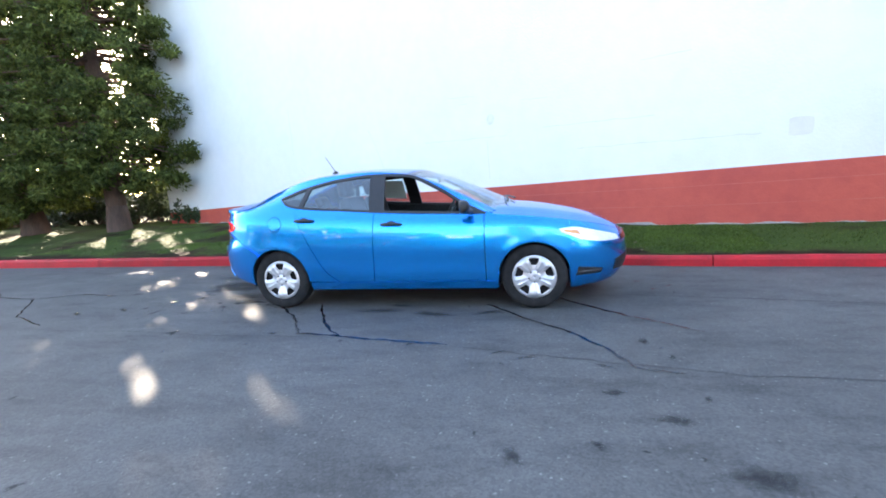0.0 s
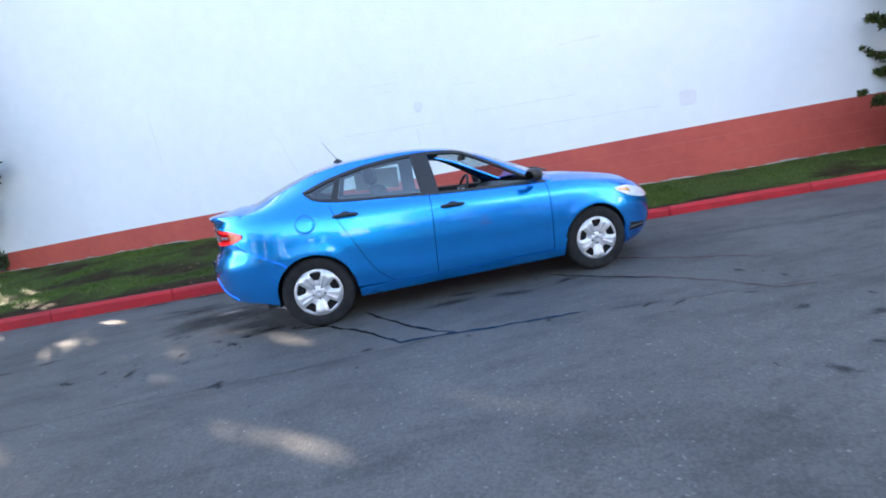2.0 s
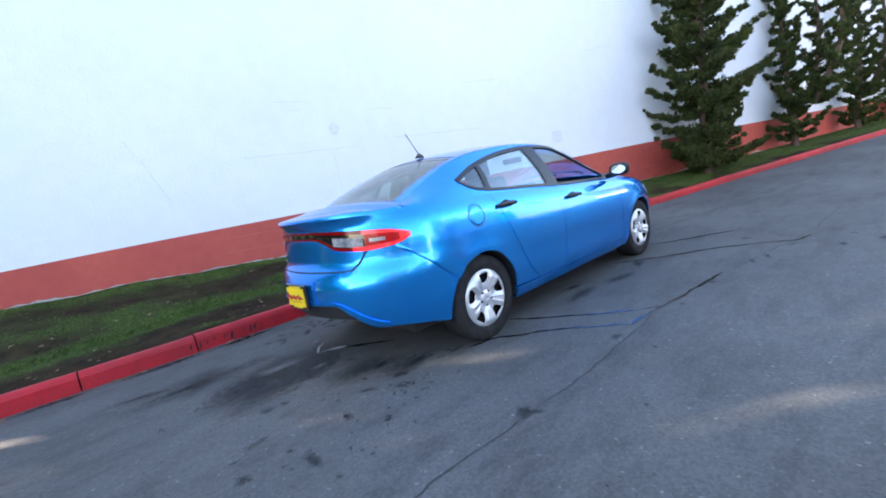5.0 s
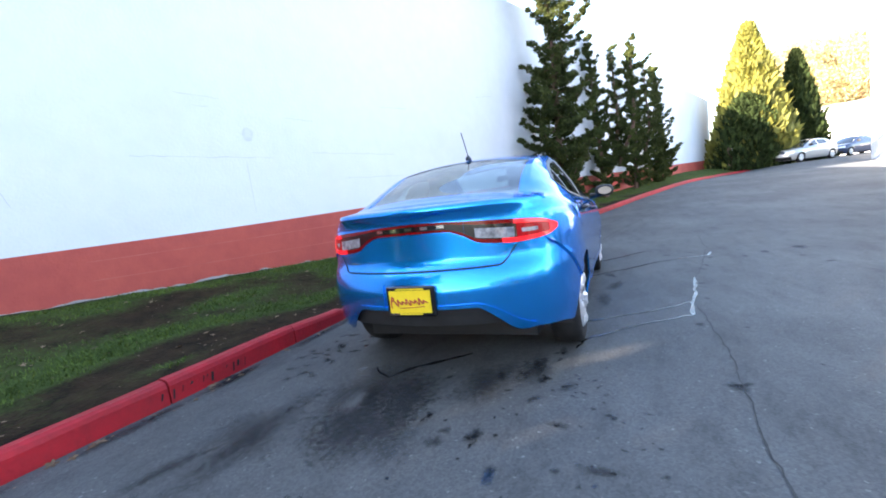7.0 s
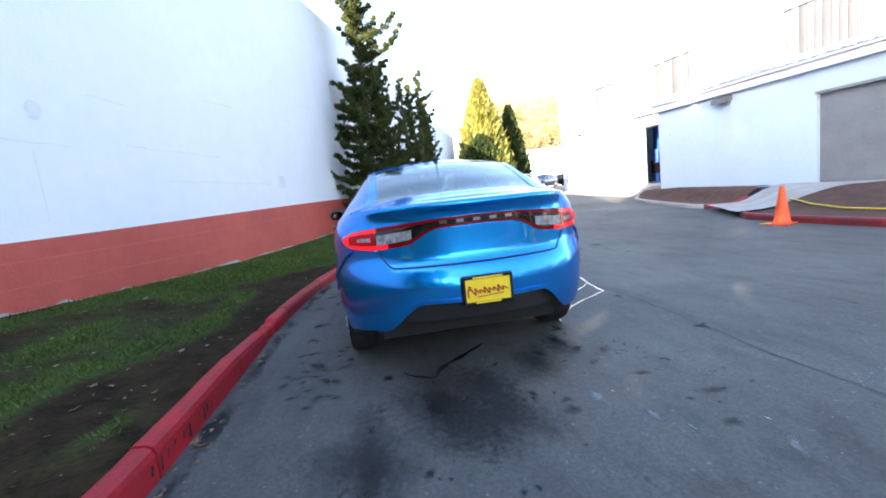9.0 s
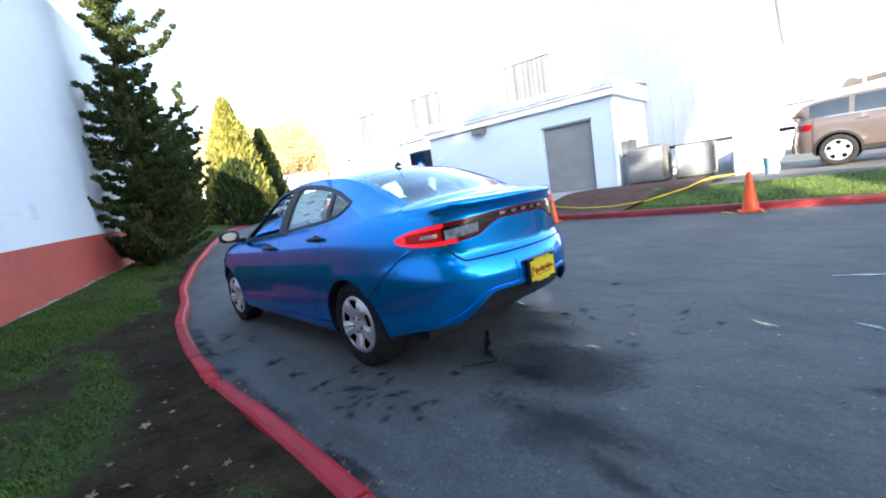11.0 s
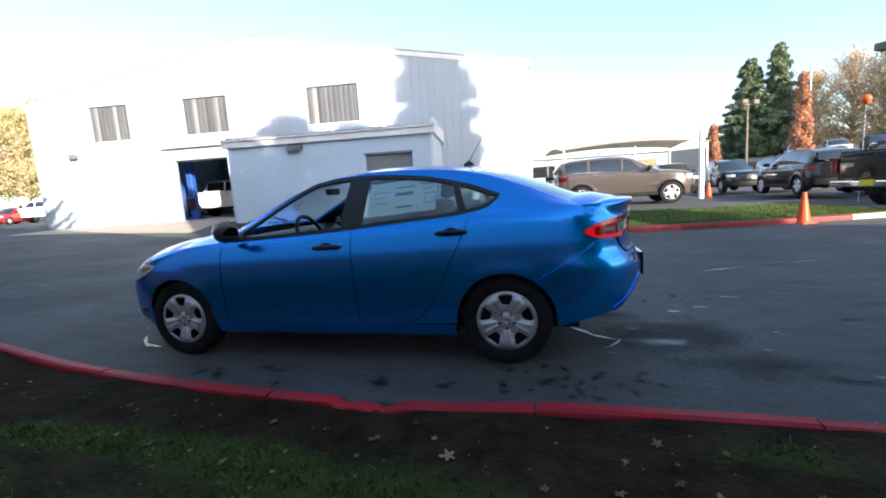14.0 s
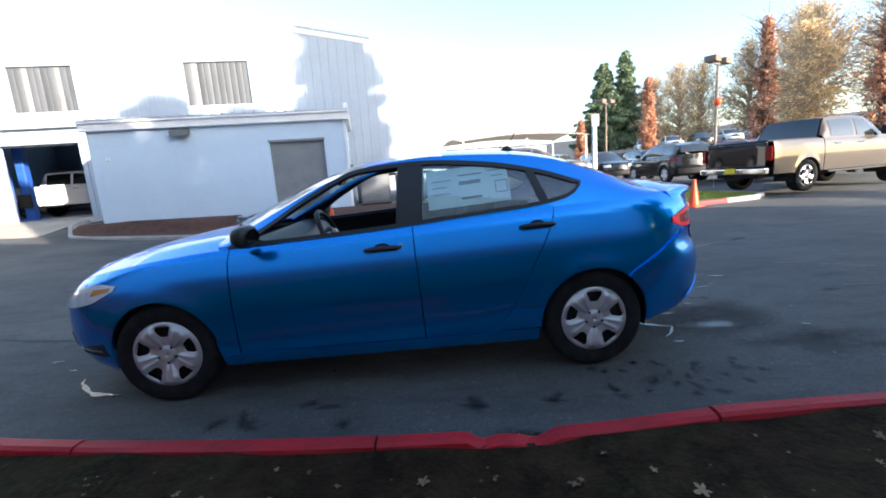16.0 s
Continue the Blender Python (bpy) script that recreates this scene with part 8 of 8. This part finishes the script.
tagged(wh, "small white house beyond the parked cars", "house")
box("wall", -5, 5, -4, 4, 0, 4.2, M["trim_white"], wh)
mesh_from("roof", [(-5.4, -4.5, 4.2), (5.4, -4.5, 4.2), (5.4, 4.5, 4.2), (-5.4, 4.5, 4.2), (-5.4, 0, 6.2), (5.4, 0, 6.2)], [(0, 1, 5, 4), (2, 3, 4, 5), (0, 4, 3), (1, 2, 5), (0, 3, 2, 1)], M["concrete"], wh)

# ---- cracks, stains and chalk on the asphalt ----
def ribbon(name, pts, width, material, label, category, lift=0.0035, wob=0.02, seed=1, parent=None):
    rng = np.random.default_rng(seed)
    path = poly_path(pts, 0.05)
    verts, faces = [], []
    for i, (x, y) in enumerate(path):
        a = path[max(i - 1, 0)]; b = path[min(i + 1, len(path) - 1)]
        d = Vector((b[0] - a[0], b[1] - a[1], 0)).normalized(); s = Vector((-d.y, d.x, 0))
        o = wob * (noise.noise(Vector((x * 6, y * 6, seed))) + 0.6 * noise.noise(Vector((x * 17, y * 17, seed))))
        w = width * (0.35 + 0.8 * rng.random()) * min(1, (i + 1) / 4, (len(path) - i) / 4)
        for e in (-1, 1):
            p = Vector((x, y, 0)) + s * (o + e * w / 2)
            verts.append((p.x, p.y, land(p.x, p.y) + lift))
        if i:
            k = 2 * i
            faces.append((k - 2, k - 1, k + 1, k))
    ob = mesh_from(name, verts, faces, material)
    return tagged(ob, label, category, kind="structure")


CR = "dark tar-filled crack in the asphalt"
for i, pts in enumerate((
        [(-1.55, -0.82), (-1.39, -0.84), (-1.01, -1.23), (-0.75, -1.63), (-0.33, -1.69), (0.16, -1.77), (0.66, -1.84)],
        [(-0.98, -0.7), (-0.92, -0.84), (-0.72, -1.2), (-0.57, -1.44), (-0.33, -1.69)],
        [(0.85, -0.7), (0.98, -0.84), (1.36, -1.27), (1.58, -1.48), (1.84, -1.83), (1.96, -2.17), (2.25, -2.26)],
        [(1.55, -0.4), (1.65, -0.55), (2.13, -1.06), (2.63, -1.48)],
        [(-6.6, -0.1), (-6.21, -0.35), (-5.45, -0.45), (-4.65, -1.2), (-3.86, -1.52)],
        [(-5.45, -0.45), (-4.9, -0.2), (-4.2, -0.3)],
        [(0.76, -1.89), (1.3, -2.0), (2.6, -2.25), (4.2, -2.35)],
        [(-3.6, -1.66), (-2.94, -1.655), (-2.63, -1.64), (-2.17, -1.68), (-1.48, -1.72), (-0.4, -1.70)],
        [(2.2, -0.35), (3.5, -0.6), (5.5, -1.1), (8.0, -1.9)])):
    ribbon("crack", pts, 0.035 if i < 4 else (0.011 if pts[0][0] in (-3.6, 0.76) else 0.02), M["dull_crack"] if pts[0][0] in (-3.6, 0.76, 2.2) else M["crack"], CR, "crack", seed=i + 1)
WH = "thin wet run of water in the asphalt"
for i, pts in enumerate(([(2.28, 0.40), (2.24, 0.47), (2.08, 0.60), (1.96, 0.69), (1.80, 0.70)], [(-1.70, -0.10), (-1.79, 0.0), (-1.97, 0.22), (-2.17, 0.33)], [(-2.02, 0.53), (-2.10, 0.46), (-2.17, 0.33)], [(-3.6, -2.3), (-5.2, -2.9)])):
    ribbon("wet_line", pts, 0.05, M["run"], WH, "wet line", lift=0.0045, seed=20 + i)


def blot(x, y, rx, ry, a, material, name, label, seed, lift=0.003):
    """A flat spill with three rings, whose 'fade' falls from the middle to the rim."""
    n = 22
    verts, fade, faces = [(x, y, land(x, y) + lift)], [1.0], []
    c, s = math.cos(a), math.sin(a)
    for ring in (0.34, 0.67, 1.0):
        for k in range(n):
            an = 2 * math.pi * k / n
            r = ring * (1.0 + 0.5 * noise.noise(Vector((math.cos(an) * 1.4, math.sin(an) * 1.4, seed * 3.7))))
            px, py = rx * r * math.cos(an), ry * r * math.sin(an)
            X, Y = x + px * c - py * s, y + px * s + py * c
            verts.append((X, Y, land(X, Y) + lift)); fade.append(1 - ring)
    faces = [(0, 1 + k, 1 + (k + 1) % n) for k in range(n)]
    for q in range(2):
        o = 1 + q * n
        faces += [(o + k, o + n + k, o + n + (k + 1) % n, o + (k + 1) % n) for k in range(n)]
    ob = mesh_from(name, verts, faces, material)
    at = ob.data.attributes.new("fade", 'FLOAT', 'POINT')
    at.data.foreach_set("value", fade)
    return ob


rng = np.random.default_rng(3)
# small oil stains; the large soft ovals darken asphalt behind and beside the sedan
spots = [(-2.16, -0.82, .085, .05), (-2.33, -0.66, .075, .045), (-2.58, -0.83, .07, .05), (-2.08, -0.67, .06, .03), (-1.86, -0.62, .20, .045), (-1.62, -0.74, .14, .03), (-2.05, -0.41, .07, .03), (-2.11, -0.08, .06, .03), (-0.04, -0.77, .16, .06), (-2.02, -1.70, .08, .03), (-1.0, -1.64, .06, .04), (0.35, -1.83, .09, .05), (2.14, -1.7, .09, .05), (1.78, -2.54, .08, .05), (2.25, -2.0, .05, .04), (1.79, -2.17, .09, .03), (1.28, -2.05, .12, .03), (1.06, -1.98, .10, .025), (2.03, -2.81, .14, .05), (-2.89, -1.02, .09, .05), (-3.17, -0.87, .07, .045), (-2.35, 0.3, .55, .42), (-2.75, 0.1, .5, .35), (-2.15, -0.35, .4, .2), (-2.9, 0.75, .5, .3), (-2.72, -0.29, .05, .045), (-3.98, -0.21, .14, .06), (-2.82, -0.28, .06, .05), (2.24, -3.23, .2, .12), (1.22, -3.19, .08, .05), (-2.06, -1.66, .09, .06),
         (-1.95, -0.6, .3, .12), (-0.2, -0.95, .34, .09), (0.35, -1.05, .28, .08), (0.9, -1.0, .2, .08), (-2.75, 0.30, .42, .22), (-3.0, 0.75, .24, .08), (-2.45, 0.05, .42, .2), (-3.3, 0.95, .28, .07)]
for i in range(14):
    spots.append((-1.9 + 3.2 * rng.random(), 1.02 + 0.3 * rng.random(), 0.05 + 0.09 * rng.random(), 0.03 + 0.04 * rng.random()))
for i in range(26):
    spots.append((-2.3 + 1.0 * rng.random(), 0.85 + 0.5 * rng.random(), 0.03 + 0.05 * rng.random(), 0.02 + 0.025 * rng.random()))
for i in range(44):
    f = rng.random()
    spots.append((-2.9 + 1.3 * f + 0.1 * rng.normal(), -1.15 + 0.5 * f + 0.17 * rng.normal(), 0.012 + 0.03 * rng.random() ** 2, 0.008 + 0.018 * rng.random() ** 2))
for i in range(60):
    spots.append((-6 + 10 * rng.random(), -4.8 + 5.6 * rng.random() ** 1.2, 0.016 + 0.045 * rng.random() ** 2, 0.010 + 0.026 * rng.random() ** 2))
# a darker row of soft ovals along the kerb
for i in range(20):
    x = -4.0 + 5.5 * rng.random()
    spots.append((x, kerb_y(x) - 0.17, 0.16 + 0.2 * rng.random(), 0.05 + 0.05 * rng.random()))
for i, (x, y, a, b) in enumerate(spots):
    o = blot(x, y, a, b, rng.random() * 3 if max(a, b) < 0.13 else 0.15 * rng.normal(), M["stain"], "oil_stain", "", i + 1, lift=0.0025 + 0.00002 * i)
    tagged(o, "dark spot on the asphalt", "stain", "oil stains", kind="structure")
wets = [(-2.5, 0.37, .26, .11), (-2.3, 0.05, .07, .03), (-2.6, -0.15, .06, .03), (-2.75, -0.45, .11, .05), (-3.0, -0.6, .10, .04), (-2.05, 0.62, .06, .04), (-3.4, -0.95, .12, .045), (-3.1, 0.5, .05, .03), (2.5, 0.2, .05, .02), (2.8, 0.0, .06, .02), (2.6, -0.15, .05, .02), (-3.5, 0.9, .06, .04), (-3.9, -1.1, .15, .04)]
for i in range(46):
    wets.append((-2.4 - 2.4 * rng.random(), -1.2 + 2.2 * rng.random(), 0.012 + 0.03 * rng.random() ** 2, 0.010 + 0.012 * rng.random()))
for i, (x, y, a, b) in enumerate(wets):
    o = blot(x, y, a, b, 0.3 * rng.normal(), M["wet"], "wet_spot", "", 200 + i, lift=0.005 + 0.00003 * i)
    tagged(o, "small shiny wet spot on the asphalt", "wet spot", "wet spots", kind="structure")

# dark tyre scuffs across the kerb's face
for k in range(15):
    if k % 4 == 1:
        continue
    x = lerp(-2.80, -2.12, k / 14) + 0.02 * math.sin(k * 5.3)
    y = kerb_y(x)
    z0, z1 = 0.050 + 0.026 * math.sin(k * 2.1), 0.118
    w = 0.007 + 0.004 * math.sin(k * 1.7)
    z = rise(x)
    mm = [(x - w, y - 0.0895, z + z0), (x + w, y - 0.0895, z + z0), (x + w + 0.01, y - 0.0895, z + 0.085), (x - w + 0.01, y - 0.0895, z + 0.085), (x + w + 0.014, y - 0.074, z + z1), (x - w + 0.014, y - 0.074, z + z1)]
    tagged(mesh_from("tyre_scuff", mm, [(0, 1, 2, 3), (3, 2, 4, 5)], M["rubber"]), "dark tyre scuff on the red kerb", "scuff", "tyre scuffs", kind="structure")

# scuffs and patches on the tall wall
def wall_plate(u0, u1, z0, z1, material, name, label, off=0.003, rot=0.0):
    n = 18
    verts = []
    for k in range(n):
        an = 2 * math.pi * k / n
        c, s = math.cos(an), math.sin(an)
        q = 1.0 / max(abs(c), abs(s)) if rot == 0 else 1.0
        q = min(q, 1.25) * (0.9 + 0.12 * noise.noise(Vector((c * 2, s * 2, u0))))
        p = on_wall(lerp(u0, u1, 0.5 + 0.45 * c * q), lerp(z0, z1, 0.5 + 0.45 * s * q), off)
        verts.append(p)
    ob = mesh_from(name, verts, [tuple(range(n))], material)
    return tagged(ob, label, "patch", kind="structure")


M["patch"] = mat("grey_wall_patch", (0.66, 0.68, 0.70), 0.8, col2=(0.52, 0.53, 0.55), scale=6)
M["patch_pale"] = mat("pale_wall_patch", (0.68, 0.68, 0.69), 0.8, col2=(0.62, 0.615, 0.62), scale=5)
wall_plate(0.48, 0.68, 2.34, 2.60, M["patch"], "wall_patch", "small grey patch plastered on the wall", rot=1)
wall_plate(5.08, 5.42, 1.62, 1.95, M["patch_pale"], "wall_patch", "pale square patch on the wall")
for i, (a, z0, b, z1) in enumerate(((-0.3, 3.0, 0.25, 2.97), (-0.1, 2.85, 0.1, 2.84), (1.2, 2.75, 1.7, 2.73), (-0.9, 2.15, 0.9, 2.12), (1.6, 2.2, 3.4, 2.18), (-2.4, 2.6, -2.2, 2.2), (-2.2, 2.15, -2.0, 1.6), (3.2, 3.1, 3.9, 3.12), (-4.9, 3.4, -4.85, 2.2), (-4.7, 1.95, -4.5, 1.7), (0.5, 2.05, 0.52, 1.3), (2.2, 1.75, 4.8, 1.73), (6.3, 3.6, 7.0, 3.7))):
    n = max(4, int(math.hypot(b - a, z1 - z0) / 0.06))
    verts, faces = [], []
    for k in range(n + 1):
        t = k / n
        u = lerp(a, b, t); z = lerp(z0, z1, t) + 0.02 * noise.noise(Vector((u * 5, t * 7, i)))
        w = 0.004 + 0.005 * abs(noise.noise(Vector((t * 9, i, 0))))
        du, dz = (0, w) if abs(b - a) > abs(z1 - z0) else (w, 0)
        verts += [on_wall(u - du, z - dz, 0.003), on_wall(u + du, z + dz, 0.003)]
        if k:
            faces.append((2 * k - 2, 2 * k - 1, 2 * k + 1, 2 * k))
    tagged(mesh_from("wall_crack", verts, faces, M["patch"]), "fine crack in the white wall paint", "crack", kind="structure")
# block joints pressed into the red band
for r_, frac in enumerate((0.36, 0.72)):
    verts, faces = [], []
    n = 120
    for k in range(n + 1):
        u = lerp(-1.5, 13.0, k / n)
        z = lerp(max(verge_back(u), 0.3), band_z(u), frac)
        verts += [on_wall(u, z - 0.006, 0.0025), on_wall(u, z + 0.006, 0.0025)]
        if k:
            faces.append((2 * k - 2, 2 * k - 1, 2 * k + 1, 2 * k))
    tagged(mesh_from("block_joint", verts, faces, mat("pale_joint", (0.50, 0.125, 0.09), 0.8, col2=(0.46, 0.085, 0.06), scale=5)), "pale mortar joint in the red wall base", "joint", kind="structure")
# worn foot of the band: pale chipped edge above the grass
verts, faces = [], []
n = 400
for k in range(n + 1):
    u = lerp(-9.5, 13.0, k / n)
    z = verge_z(u, wall_y(u) - 0.02)
    h = 0.05 * max(0, 0.25 + noise.noise(Vector((u * 1.7, 0, 1))) + 0.7 * noise.noise(Vector((u * 7, 0, 2)))) + 0.004
    verts += [on_wall(u, z - 0.06, 0.004), on_wall(u, z + h, 0.004)]
    if k:
        faces.append((2 * k - 2, 2 * k - 1, 2 * k + 1, 2 * k))
tagged(mesh_from("wall_foot", verts, faces, M["concrete"]), "chipped pale concrete foot of the red wall base", "wall foot", kind="structure")
